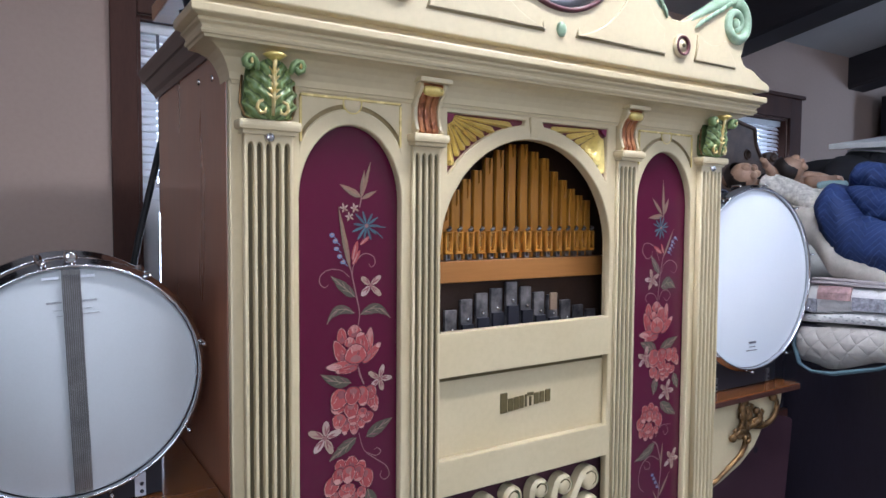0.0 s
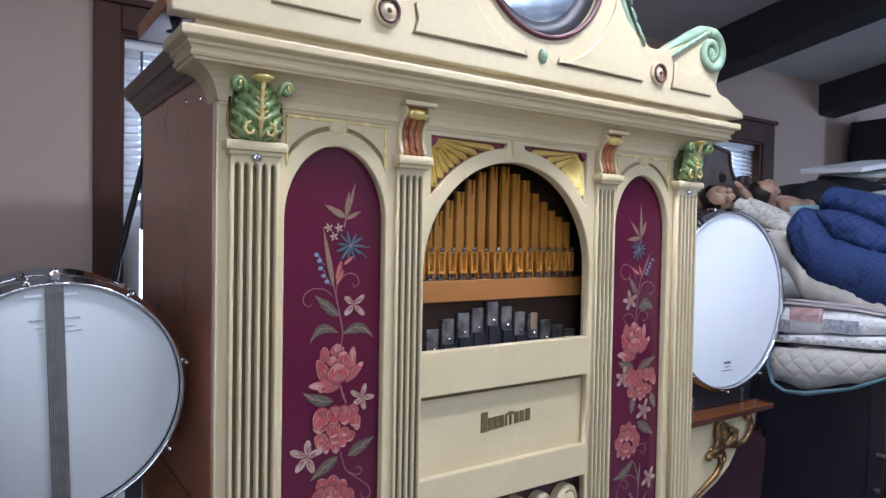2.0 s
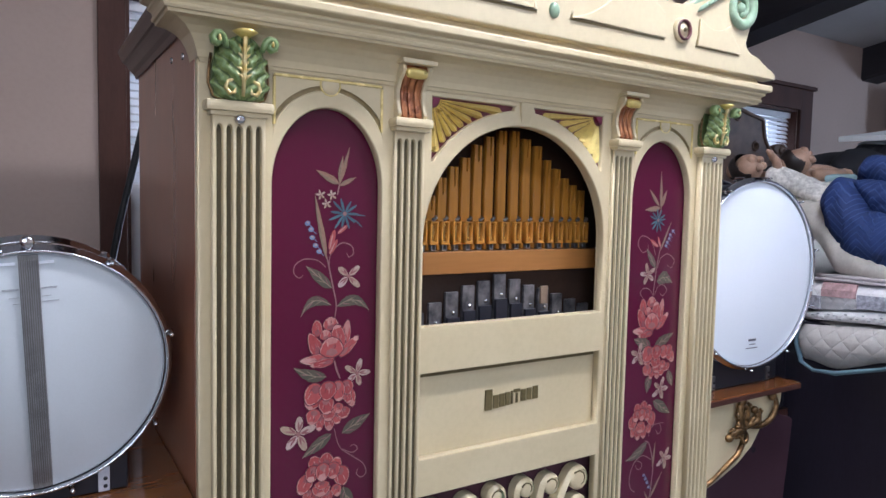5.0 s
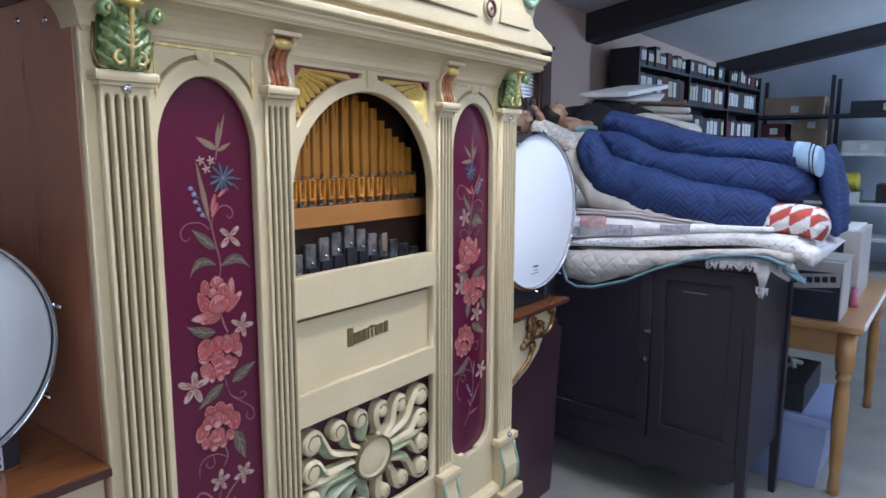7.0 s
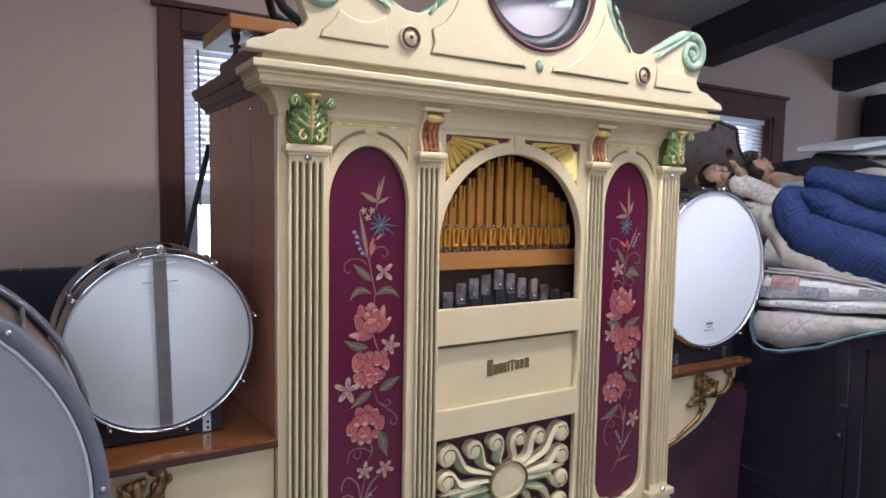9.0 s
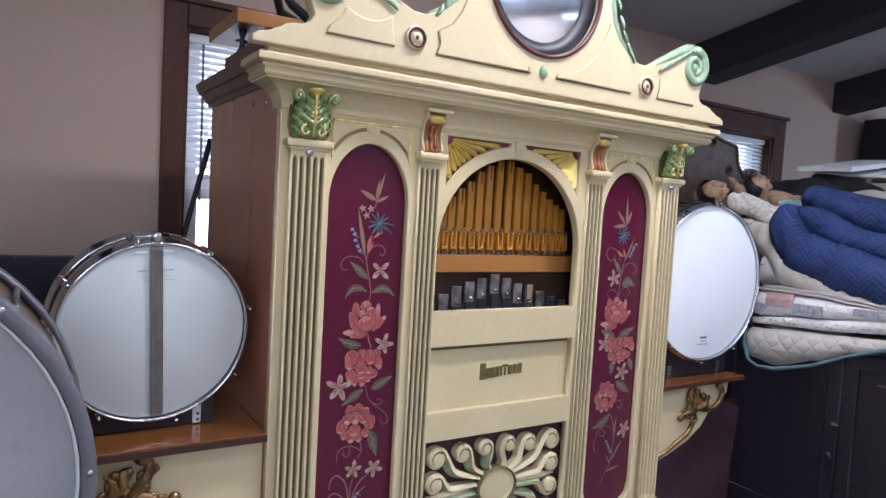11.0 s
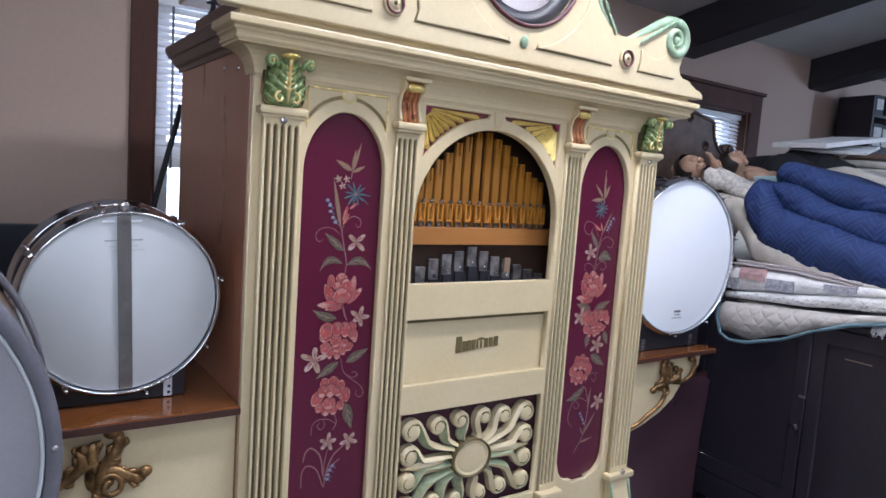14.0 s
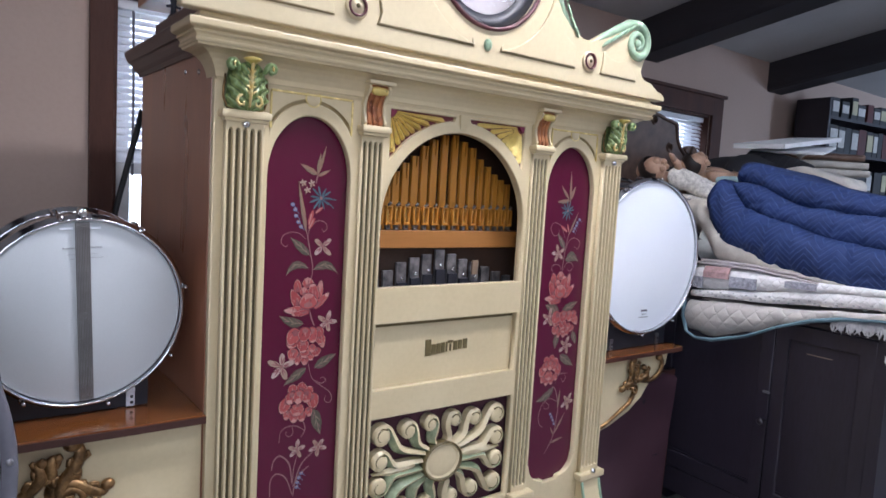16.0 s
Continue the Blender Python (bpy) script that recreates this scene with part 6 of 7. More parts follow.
apron = [(CY0 + 0.035, 0.27), (CY0 + 0.035, 0.205), (CY0 + 0.07, 0.180), (CY0 + 0.14, 0.170), (-0.20, 0.180), (-0.145, 0.150), (-0.09, 0.180), (0.06, 0.172), (CY1 - 0.10, 0.178), (CY1 - 0.05, 0.195), (CY1 - 0.035, 0.27)]
am = plate("apron", [apron], -0.012, 0.012, bevel=0.002)
am.transform(Matrix.Translation((1.262, 0, 0)) @ Matrix.Rotation(radians(90), 4, "Z"))
part("apron", am, EBONY, cab)
for y0, y1, k in ((CY0 + 0.036, -0.150, -1), (-0.146, CY1 - 0.036, 1)):
    dm = plate("door", [rect(y0, y1, 0.272, CT - 0.024), rect(y0 + 0.045, y1 - 0.045, 0.332, CT - 0.075)], -0.010, 0.010, bevel=0.003)
    dm.transform(Matrix.Translation((1.259, 0, 0)) @ Matrix.Rotation(radians(90), 4, "Z"))
    d = part("door", dm, EBONY, cab)
    part("door_panel", boxed(1.259, 1.266, y0 + 0.040, y1 - 0.040, 0.327, CT - 0.070), EBONY, d)
    part("door_bead", boxed(1.2545, 1.2585, y0 + 0.048, y1 - 0.048, 0.336, 0.341), EBONY, d)
part("knob", lathe(bmesh.new(), [(0.005, 0.0), (0.005, -0.012), (0.012, -0.018), (0.012, -0.026), (0.005, -0.030)], (1.247, -0.139, 0.565), "x", 14), EBONY, cab, smooth=True)
part("latch", boxed(1.240, 1.2485, -0.150, -0.128, 0.660, 0.668, bevel=0.001), STEEL, cab)
part("scratch", boxed(1.2578, 1.2588, -0.33, -0.25, 0.818, 0.821), LEAFPALE, cab)
BASE = Matrix.Identity(4)
plank_dark = thing("leaning_plank", "dark brown plank standing between the organ and the cabinet", "plank")
part("plank_board", plate("plank_board", [[(1.06, 0.0), (1.175, 0.0), (1.192, 0.30), (1.198, 0.652), (1.06, 0.652)]], 0.132, 0.150, bevel=0.002), MAHOG_DARK, plank_dark)
BASE = pose(0.0578, 0.1107, 0, 0, 0, -4.2)
back_chest = thing("storage_chest", "dark storage chest behind the cabinet", "chest")
part("body", boxed(1.78, 2.85, -0.05, 1.02, 0.0, 1.24, bevel=0.006), EBONY, back_chest)


# ---- bedding ----
BASE = pose(-0.0636, -0.0057, 0.0342, -2.24, 2.6, -3.94)
def cloth_noise(p, amp, freq):
    return amp * noise.noise(Vector(p) * freq) + 0.4 * amp * noise.noise(Vector(p) * freq * 2.7)


def roll(name, parent, pts, rx, rz, material, amp=0.008, freq=11.0, seg=26, steps=46, taper=0.82, label=""):
    """A soft roll of cloth along points."""
    bm = bmesh.new()
    rings = []
    for i in range(steps + 1):
        t = i / steps * (len(pts) - 1)
        k = min(int(t), len(pts) - 2)
        u = t - k
        u = u * u * (3 - 2 * u)
        c = Vector(pts[k]).lerp(Vector(pts[k + 1]), u)
        e = min(1.0, min(i, steps - i) / (steps * 0.08) + 0.02) ** 0.5
        e = taper * e + (1 - taper) * e * (0.5 + 0.5 * math.sin(i * 0.4))
        ring_ = []
        for j in range(seg):
            a = math.tau * j / seg
            n = Vector((math.cos(a), 0, math.sin(a)))
            p = c + Vector((rx * e * math.cos(a), 0, rz * e * math.sin(a)))
            ring_.append(p + n * cloth_noise((p.x, p.y * 0.8, p.z), amp, freq))
        rings.append(ring_)
    sweep(bm, rings, None)
    return part(name, bm, material, parent, label, smooth=True)


def slab(name, parent, rows, x0, x1, material, amp=0.004, freq=9.0, label=""):
    """A folded quilt: rows (y, lower, upper) along its front edge, rounded at the fold."""
    bm = bmesh.new()
    fine_rows = []
    for (ya, la, ua), (yb, lb, ub) in zip(rows, rows[1:]):
        for k in range(10):
            t = k / 10
            s_ = t * t * (3 - 2 * t)
            fine_rows.append((ya + (yb - ya) * t, la + (lb - la) * s_, ua + (ub - ua) * s_))
    fine_rows.append(rows[-1])
    rings = []
    for y, lo, up in fine_rows:
        h = (up - lo) / 2
        mid = (up + lo) / 2
        sec = [(x1, up)] + [(x0 + h * 0.9 + (x1 - x0) * 0.5 * (1 - k / 4), up) for k in range(1, 5)]
        sec += [(x0 + h * 0.9 - h * 0.9 * math.sin(radians(a)), mid + h * math.cos(radians(a))) for a in range(15, 180, 15)]
        sec += [(x0 + h * 0.9, lo), (x1, max(lo, rows[len(rows) // 2][1]))]
        rings.append([Vector((x + cloth_noise((x, y, z), amp, freq), y, z + cloth_noise((y, x, z), amp * 0.7, freq * 0.8))) for x, z in sec])
    sweep(bm, rings, None)
    return part(name, bm, material, parent, label, smooth=True)


def stitched(m, scale, depth, diag=True):
    """Adds a quilting pattern of sewn lines to a cloth."""
    n, k = m.node_tree.nodes, m.node_tree.links
    co = n.new("ShaderNodeTexCoord")
    mp = n.new("ShaderNodeMapping")
    mp.inputs["Rotation"].default_value = (radians(45) if diag else 0, 0, 0)
    k.new(co.outputs["Object"], mp.inputs["Vector"])
    prev = None
    for axis in ("Y", "Z"):
        wv = n.new("ShaderNodeTexWave")
        wv.bands_direction = axis
        wv.inputs["Scale"].default_value, wv.inputs["Distortion"].default_value, wv.inputs["Detail Scale"].default_value = scale, 1.2, 1.5
        k.new(mp.outputs[0], wv.inputs["Vector"])
        pw = n.new("ShaderNodeMath")
        pw.operation = "POWER"
        pw.inputs[1].default_value = 0.35
        k.new(wv.outputs["Fac"], pw.inputs[0])
        if prev:
            mn = n.new("ShaderNodeMath")
            mn.operation = "MINIMUM"
            k.new(prev.outputs[0], mn.inputs[0])
            k.new(pw.outputs[0], mn.inputs[1])
            prev = mn
        else:
            prev = pw
    bp = n.new("ShaderNodeBump")
    bp.inputs["Strength"].default_value, bp.inputs["Distance"].default_value = 0.8, depth
    k.new(prev.outputs[0], bp.inputs["Height"])
    old = n["Principled BSDF"].inputs["Normal"].links[0].from_node
    k.new(old.outputs[0], bp.inputs["Normal"])
    k.new(bp.outputs[0], n["Principled BSDF"].inputs["Normal"])


def chevrons(m, scale, depth):
    """Adds zigzag lines of pale thread to a cloth."""
    n, k = m.node_tree.nodes, m.node_tree.links
    co = n.new("ShaderNodeTexCoord")
    sp = n.new("ShaderNodeSeparateXYZ")
    k.new(co.outputs["Object"], sp.inputs[0])
    pp = n.new("ShaderNodeMath")
    pp.operation = "PINGPONG"
    pp.inputs[1].default_value = 0.045
    k.new(sp.outputs["Y"], pp.inputs[0])
    ad = n.new("ShaderNodeMath")
    k.new(pp.outputs[0], ad.inputs[0])
    k.new(sp.outputs["Z"], ad.inputs[1])
    cb_ = n.new("ShaderNodeCombineXYZ")
    k.new(ad.outputs[0], cb_.inputs["Z"])
    k.new(sp.outputs["X"], cb_.inputs["X"])
    wv = n.new("ShaderNodeTexWave")
    wv.bands_direction = "Z"
    wv.inputs["Scale"].default_value, wv.inputs["Distortion"].default_value, wv.inputs["Detail Scale"].default_value = scale, 3.2, 0.9
    k.new(cb_.outputs[0], wv.inputs["Vector"])
    ra = n.new("ShaderNodeValToRGB")
    ra.color_ramp.elements[0].position, ra.color_ramp.elements[1].position = 0.0, 0.16
    ra.color_ramp.elements[0].color, ra.color_ramp.elements[1].color = (0, 0, 0, 1), (1, 1, 1, 1)
    k.new(wv.outputs["Fac"], ra.inputs[0])
    bs = n["Principled BSDF"]
    mx = n.new("ShaderNodeMix")
    mx.data_type = "RGBA"
    old = bs.inputs["Base Color"].links[0].from_socket
    k.new(ra.outputs[0], mx.inputs["Factor"])
    mx.inputs["A"].default_value = (0.040, 0.068, 0.185, 1)
    k.new(old, mx.inputs["B"])
    k.new(mx.outputs["Result"], bs.inputs["Base Color"])
    bp = n.new("ShaderNodeBump")
    bp.inputs["Strength"].default_value, bp.inputs["Distance"].default_value = 0.5, depth
    k.new(ra.outputs[0], bp.inputs["Height"])
    k.new(bs.inputs["Normal"].links[0].from_socket, bp.inputs["Normal"])
    k.new(bp.outputs[0], bs.inputs["Normal"])


chevrons(NAVY, 15.0, 0.0035)
stitched(QUILTGREY, 8.0, 0.004)
stitched(QUILTWHITE, 13.0, 0.003)
PINKCLOTH = mat("faded_pink_check_cloth", (0.60, 0.39, 0.39), 0.9, vary=0.2, scale=60, bump=0.2)
BLUECHECK = mat("faded_blue_check_cloth", (0.48, 0.48, 0.55), 0.9, vary=0.25, scale=90, bump=0.2)
STRIPECLOTH = mat("mauve_striped_cloth", (0.60, 0.54, 0.55), 0.9, vary=0.2, scale=30, stretch=(1, 0.1, 8), bump=0.2)
REDCLOTH = mat("red_quilt_cloth", (0.50, 0.085, 0.06), 0.85, vary=0.12, bump=0.2)
PALEBLUE = mat("pale_blue_quilt_cloth", (0.36, 0.52, 0.72), 0.85, vary=0.12, bump=0.2)
KNIT = mat("white_knitted_cloth", (0.74, 0.70, 0.64), 0.95, vary=0.2, scale=60, bump=1.0, fine=120)

q1 = thing("folded_quilt", "beige quilted cotton quilt with teal binding, folded", "quilt", "stack of quilts")
slab("quilt_body", q1, [(0.160, 0.838, 0.958), (0.08, 0.826, 0.962), (-0.09, 0.872, 0.964), (-0.20, 0.915, 0.968), (-0.40, 0.966, 0.985), (-0.53, 0.974, 0.996), (-0.61, 0.955, 0.985)], 1.194, 1.72, QUILTGREY, 0.005)
edge = [(0.165, 0.950), (0.168, 0.89), (0.152, 0.836), (0.11, 0.818), (0.04, 0.822), (-0.09, 0.858), (-0.19, 0.905), (-0.30, 0.944), (-0.40, 0.964), (-0.50, 0.973), (-0.55, 0.968), (-0.60, 0.948)]
part("binding", tube(bmesh.new(), [(1.196 + 0.006 * math.sin(k), y, z) for k, (y, z) in enumerate(edge)], [0.0095 + 0.0025 * math.sin(k * 1.9) for k in range(len(edge))], 8, 0.6), TEAL, q1, "teal bias binding", smooth=True)
for k, (dy, dz, r) in enumerate(((0.0, 0.0, 0.016), (-0.010, -0.022, 0.015), (0.012, -0.040, 0.013), (-0.030, -0.048, 0.012))):
    roll("bunched_corner", q1, [(1.26, -0.47 + dy, 0.972 + dz * 0.3), (1.236, -0.53 + dy, 0.970 + dz * 0.6), (1.232, -0.58 + dy, 0.956 + dz * 0.8), (1.240, -0.615 + dy, 0.935 + dz * 0.8)], 0.020, r, TEAL if k % 2 else QUILTGREY, 0.005, 14, seg=16, steps=24, label="bunched teal and beige quilt corner")
RAGCLOTH = mat("pale_grey_rag_cloth", (0.62, 0.61, 0.64), 0.9, vary=0.2, scale=30, bump=0.3)
rag = thing("fringed_cloth", "pale grey fringed cloth hanging over the cabinet", "cloth")
bm = bmesh.new()
rings = []
for i in range(17):
    y = -0.36 - 0.014 * i
    drop = 0.942 - 0.008 * math.sin(i * 1.7) - (0.085 if i == 12 else 0.045 if i in (11, 13) else 0.0)
    rings.append([Vector((1.234, y, 0.965)), Vector((1.224 + 0.005 * math.sin(i), y, (0.965 + drop) / 2)), Vector((1.226 - 0.004 * math.cos(i * 2), y - 0.003, drop)), Vector((1.232, y - 0.003, drop)), Vector((1.232, y, (0.965 + drop) / 2)), Vector((1.240, y, 0.965))])
sweep(bm, rings, None)
bm.transform(Matrix.Translation((-0.018, 0, 0)))
part("cloth_body", bm, RAGCLOTH, rag, smooth=True)
rf = random.Random(11)
for i in range(44):
    y = -0.36 - 0.0052 * i + rf.uniform(-0.003, 0.003)
    low = 30 <= i <= 36
    z = (0.862 if low else 0.938) + rf.uniform(-0.005, 0.005)
    part("fringe_strand", tube(bmesh.new(), [(1.209, y, z + 0.012), (1.205, y + rf.uniform(-0.004, 0.004), z - 0.004), (1.206, y + rf.uniform(-0.008, 0.008), z - rf.uniform(0.010, 0.030 if low else 0.018))], [0.004, 0.003, 0.001], 5), RAGCLOTH, rag)
q2 = thing("folded_quilt", "white quilt with a small printed pattern, folded", "quilt", "stack of quilts")
slab("quilt_body", q2, [(0.155, 0.966, 0.990), (-0.10, 0.974, 1.010), (-0.30, 0.99, 1.036), (-0.48, 1.0, 1.046), (-0.60, 0.975, 1.036), (-0.665, 0.945, 1.0)], 1.212, 1.72, QUILTWHITE, 0.004)
for i in range(46):
    y = 0.13 - 0.0165 * i
    z = 0.980 + 0.024 * min(1.0, max(0.0, (0.15 - y) / 0.6)) + 0.008 * math.sin(i * 2.3)
    part("print_sprig", boxed(1.2085, 1.2125, y - 0.0035, y + 0.003, z - 0.0015, z + 0.0015), PRINTGREY, q2)
q3 = thing("folded_quilt", "white patchwork quilt with pink and blue checks", "quilt", "stack of quilts")
slab("quilt_body", q3, [(0.15, 0.993, 1.086), (-0.05, 1.008, 1.080), (-0.20, 1.02, 1.066), (-0.38, 1.036, 1.062), (-0.54, 1.046, 1.060)], 1.212, 1.72, QUILTWHITE, 0.003)
for y0, y1, z0, z1, m in ((0.105, 0.005, 1.040, 1.082, PINKCLOTH), (0.0, -0.10, 1.014, 1.052, BLUECHECK), (0.148, 0.108, 1.0, 1.040, BLUECHECK), (-0.20, -0.30, 1.036, 1.058, BLUECHECK)):
    rings = []
    for k in range(7):
        y = y0 + (y1 - y0) * k / 6
        rings.append([Vector((1.2075 + 0.010 * max(0.0, (z - 1.062) / 0.02) + cloth_noise((1.21, y, 1.04), 0.003, 9), y, z)) for z in (z0, (z0 + z1) / 2, z1)] + [Vector((1.215 + 0.010 * max(0.0, (z - 1.062) / 0.02), y, z)) for z in (z1, (z0 + z1) / 2, z0)])
    part("patch", sweep(bmesh.new(), rings, None), m, q3, "faded check patch")
for k in range(2):
    q = thing("folded_blanket", "thin mauve striped blanket folded flat", "blanket", "stack of quilts")
    z = 1.086 + 0.010 * k
    slab("blanket_body", q, [(0.14 - 0.01 * k, z, z + 0.010), (-0.05, z - 0.004, z + 0.006), (-0.20, z - 0.018, z - 0.010), (-0.30, z - 0.028, z - 0.022)], 1.216 + 0.004 * k, 1.70, STRIPECLOTH, 0.002)
q = thing("folded_cloth", "pale grey-green cloth folded between the quilts", "cloth", "folded cloths")
slab("cloth_body", q, [(0.185, 1.088, 1.235), (0.12, 1.108, 1.195), (0.02, 1.108, 1.135), (-0.10, 1.100, 1.112)], 1.268, 1.70, mat("grey_green_cotton", (0.50, 0.52, 0.50), 0.9, vary=0.12, scale=14, bump=0.3), 0.006, 12)


def along(rows, y):
    """Value at y of a line given as (y, value) rows, running towards lower y, eased between the rows."""
    for (ya, va), (yb, vb) in zip(rows, rows[1:]):
        if y >= yb:
            t = min(1.0, max(0.0, (ya - y) / (ya - yb)))
            return va + (vb - va) * (0.5 * t + 0.5 * t * t * (3 - 2 * t))
    return rows[-1][1]


def fold(name, parent, low, high, front, deep, material, amp=0.010, freq=7.0, back=1.74, ends=(0.07, 0.05), label=""):
    """A soft fold of cloth between two lines (y, z), its rounded front at x = front."""
    y0, y1 = max(low[0][0], high[0][0]), min(low[-1][0], high[-1][0])
    bm = bmesh.new()
    rings = []
    for i in range(131):
        y = y0 + (y1 - y0) * i / 130
        lo, hi, xf = along(low, y), along(high, y), along(front, y)
        e = min(1.0, (y0 - y) / ends[0] + 0.004, (y - y1) / ends[1] + 0.004)
        e = math.sqrt(max(0.0, 1 - (1 - e) ** 2))
        mid, h = (lo + hi) / 2, (hi - lo) / 2 * (0.12 + 0.88 * e)
        x0 = xf + deep * (1 - e) * 0.9
        sec = []
        for k in range(31):
            a = radians(90 - 6 * k)
            x, z = x0 + deep - deep * math.cos(a), mid + h * math.sin(a)
            n_ = cloth_noise((x, y * 0.7, z), amp, freq) + 0.45 * cloth_noise((z, y * 2.2, x), amp, freq * 2.1) + 0.16 * cloth_noise((x * 2, y * 3.0 + z, z * 2), amp, freq * 5.0)
            n_ -= 0.55 * amp * max(0.0, 1 - 9 * abs(noise.noise(Vector((x * 3.0, y * 5.5 + z * 7.0, z * 4.0)) * 1.6)))
            sec.append(Vector((x - n_ * math.cos(a), y, z + n_ * 0.6 * math.sin(a))))
        bk = back - 0.10 * (1 - e)
        rings.append(sec + [Vector((bk, y, mid - h * 0.9)), Vector((bk, y, mid + h * 0.9))])
    sweep(bm, rings, None)
    return part(name, bm, material, parent, label, smooth=True)


BOT = [(0.150, 1.278), (0.115, 1.208), (0.045, 1.148), (-0.11, 1.092), (-0.29, 1.054), (-0.50, 1.034), (-0.56, 1.044)]
GR2 = [(0.150, 1.385), (0.105, 1.392), (0.070, 1.372), (-0.005, 1.285), (-0.13, 1.245), (-0.33, 1.188), (-0.56, 1.152)]
GR1 = [(0.100, 1.402), (0.080, 1.395), (-0.005, 1.377), (-0.185, 1.300), (-0.41, 1.270), (-0.625, 1.240)]
TOP = [(0.150, 1.415), (0.120, 1.440), (0.060, 1.480), (-0.16, 1.405), (-0.38, 1.356), (-0.61, 1.332), (-0.635, 1.325)]
cb = thing("cream_blanket", "thick cream blanket folded under blue moving blankets", "blanket")
fold("fold", cb, [(0.36, 1.30), (0.22, 1.21), (0.165, 1.155), (0.098, 1.102), (-0.03, 1.076), (-0.24, 1.050), (-0.40, 1.044)], [(0.36, 1.34), (0.22, 1.335), (0.165, 1.315), (0.098, 1.250), (-0.03, 1.180), (-0.24, 1.095), (-0.40, 1.068)], [(0.36, 1.36), (0.20, 1.290), (0.10, 1.243), (-0.2, 1.236), (-0.4, 1.25)], 0.06, QUILTCREAM, 0.005, 6, label="rounded cream fold")
mb = thing("moving_blanket", "navy blue quilted moving blanket in three loose folds", "blanket", "moving blankets")
fold("blanket_fold", mb, BOT, [(y, z + 0.012) for y, z in GR2], [(0.15, 1.250), (0.02, 1.224), (-0.2, 1.214), (-0.56, 1.245)], 0.070, NAVY, 0.012, ends=(0.055, 0.07))
fold("blanket_fold", mb, [(y, z - 0.014) for y, z in GR2[2:5]] + [(-0.33, 1.172), (-0.595, 1.132)], [(y, z + 0.014) for y, z in GR1[1:]] + [(-0.63, 1.232)], [(0.08, 1.300), (-0.1, 1.285), (-0.4, 1.285), (-0.6, 1.32)], 0.065, NAVY, 0.012, back=1.76, ends=(0.05, 0.07))
fold("blanket_fold", mb, [(0.150, 1.385)] + [(y, z - 0.016) for y, z in GR1[1:]] + [(-0.635, 1.225)], TOP, [(0.15, 1.42), (0.06, 1.335), (-0.2, 1.325), (-0.6, 1.36)], 0.085, NAVY, 0.012, back=1.80, ends=(0.10, 0.05))
mb.matrix_world = BASE @ pose(0, 0.022, 0)
pad = thing("folded_pad", "pale blue quilted pad tucked among the blankets", "pad")
roll("pad_body", pad, [(1.42, -0.560, 1.286), (1.405, -0.600, 1.280), (1.400, -0.640, 1.262)], 0.055, 0.048, PALEBLUE, 0.002, 9, steps=30, taper=1.0)
for y, z in ((-0.614, 1.2755), (-0.624, 1.2705)):
    part("stripe", tube(bmesh.new(), [(1.403 + 0.0560 * math.cos(a), y, z + 0.0490 * math.sin(a)) for a in (math.tau * k / 32 for k in range(33))], 0.0022, 6), BLACKCLOTH, pad, "dark blue stripe", smooth=True)
nv = thing("moving_blanket", "navy blue blanket end hanging down beside the stack", "blanket", "moving blankets")
bm = bmesh.new()
rings = []
for i in range(26):
    t = i / 25
    c = Vector((1.56 + 0.02 * t, -0.618 - 0.055 * t, 1.318 - 0.275 * t))
    w = 0.030 * min(1.0, 0.35 + t * 3) * (1 - 0.75 * max(0, t - 0.5))
    ring_ = []
    for j in range(26):
        a = math.tau * j / 26
        n = Vector((math.cos(a), math.sin(a), 0))
        p = c + Vector((0.115 * math.cos(a), w * math.sin(a), 0.02 * math.cos(a)))
        ring_.append(p + n * (cloth_noise(p, 0.010, 8) + 0.006 * math.sin(a * 5 + t * 3)))
    rings.append(ring_)
sweep(bm, rings, None)
part("blanket_fold", bm, NAVY, nv, smooth=True)
rq = thing("red_white_quilt", "red and white triangle patchwork quilt end", "quilt")
bm = bmesh.new()
rings = []
spine = [(1.42, -0.43, 1.068), (1.34, -0.53, 1.081), (1.315, -0.61, 1.081), (1.33, -0.685, 1.064)]
for i in range(61):
    t = i / 60 * 3
    k = min(int(t), 2)
    c = Vector(spine[k]).lerp(Vector(spine[k + 1]), t - k)
    e = min(1.0, min(i, 60 - i) / 6 + 0.05) ** 0.5
    rings.append([c + Vector((0.078 * e * math.cos(a), 0, 0.050 * e * math.sin(a))) * (1 + cloth_noise((c.x + a, c.y, a), 0.05, 4)) for a in (math.tau * j / 60 for j in range(60))])
sweep(bm, rings, None)
bm.faces.ensure_lookup_table()
for f in bm.faces:
    c = f.calc_center_median()
    a = math.atan2((c.z - 1.08) / 0.05, (c.x - 1.33) / 0.078) / math.tau * 9
    u, v = (c.y * 17) % 1.0, a % 1.0
    if (u < v) if int(a) % 2 else (u > v):
        f.material_index = 1
part("quilt_roll", bm, QUILTWHITE, rq, smooth=True, mats=(REDCLOTH,))

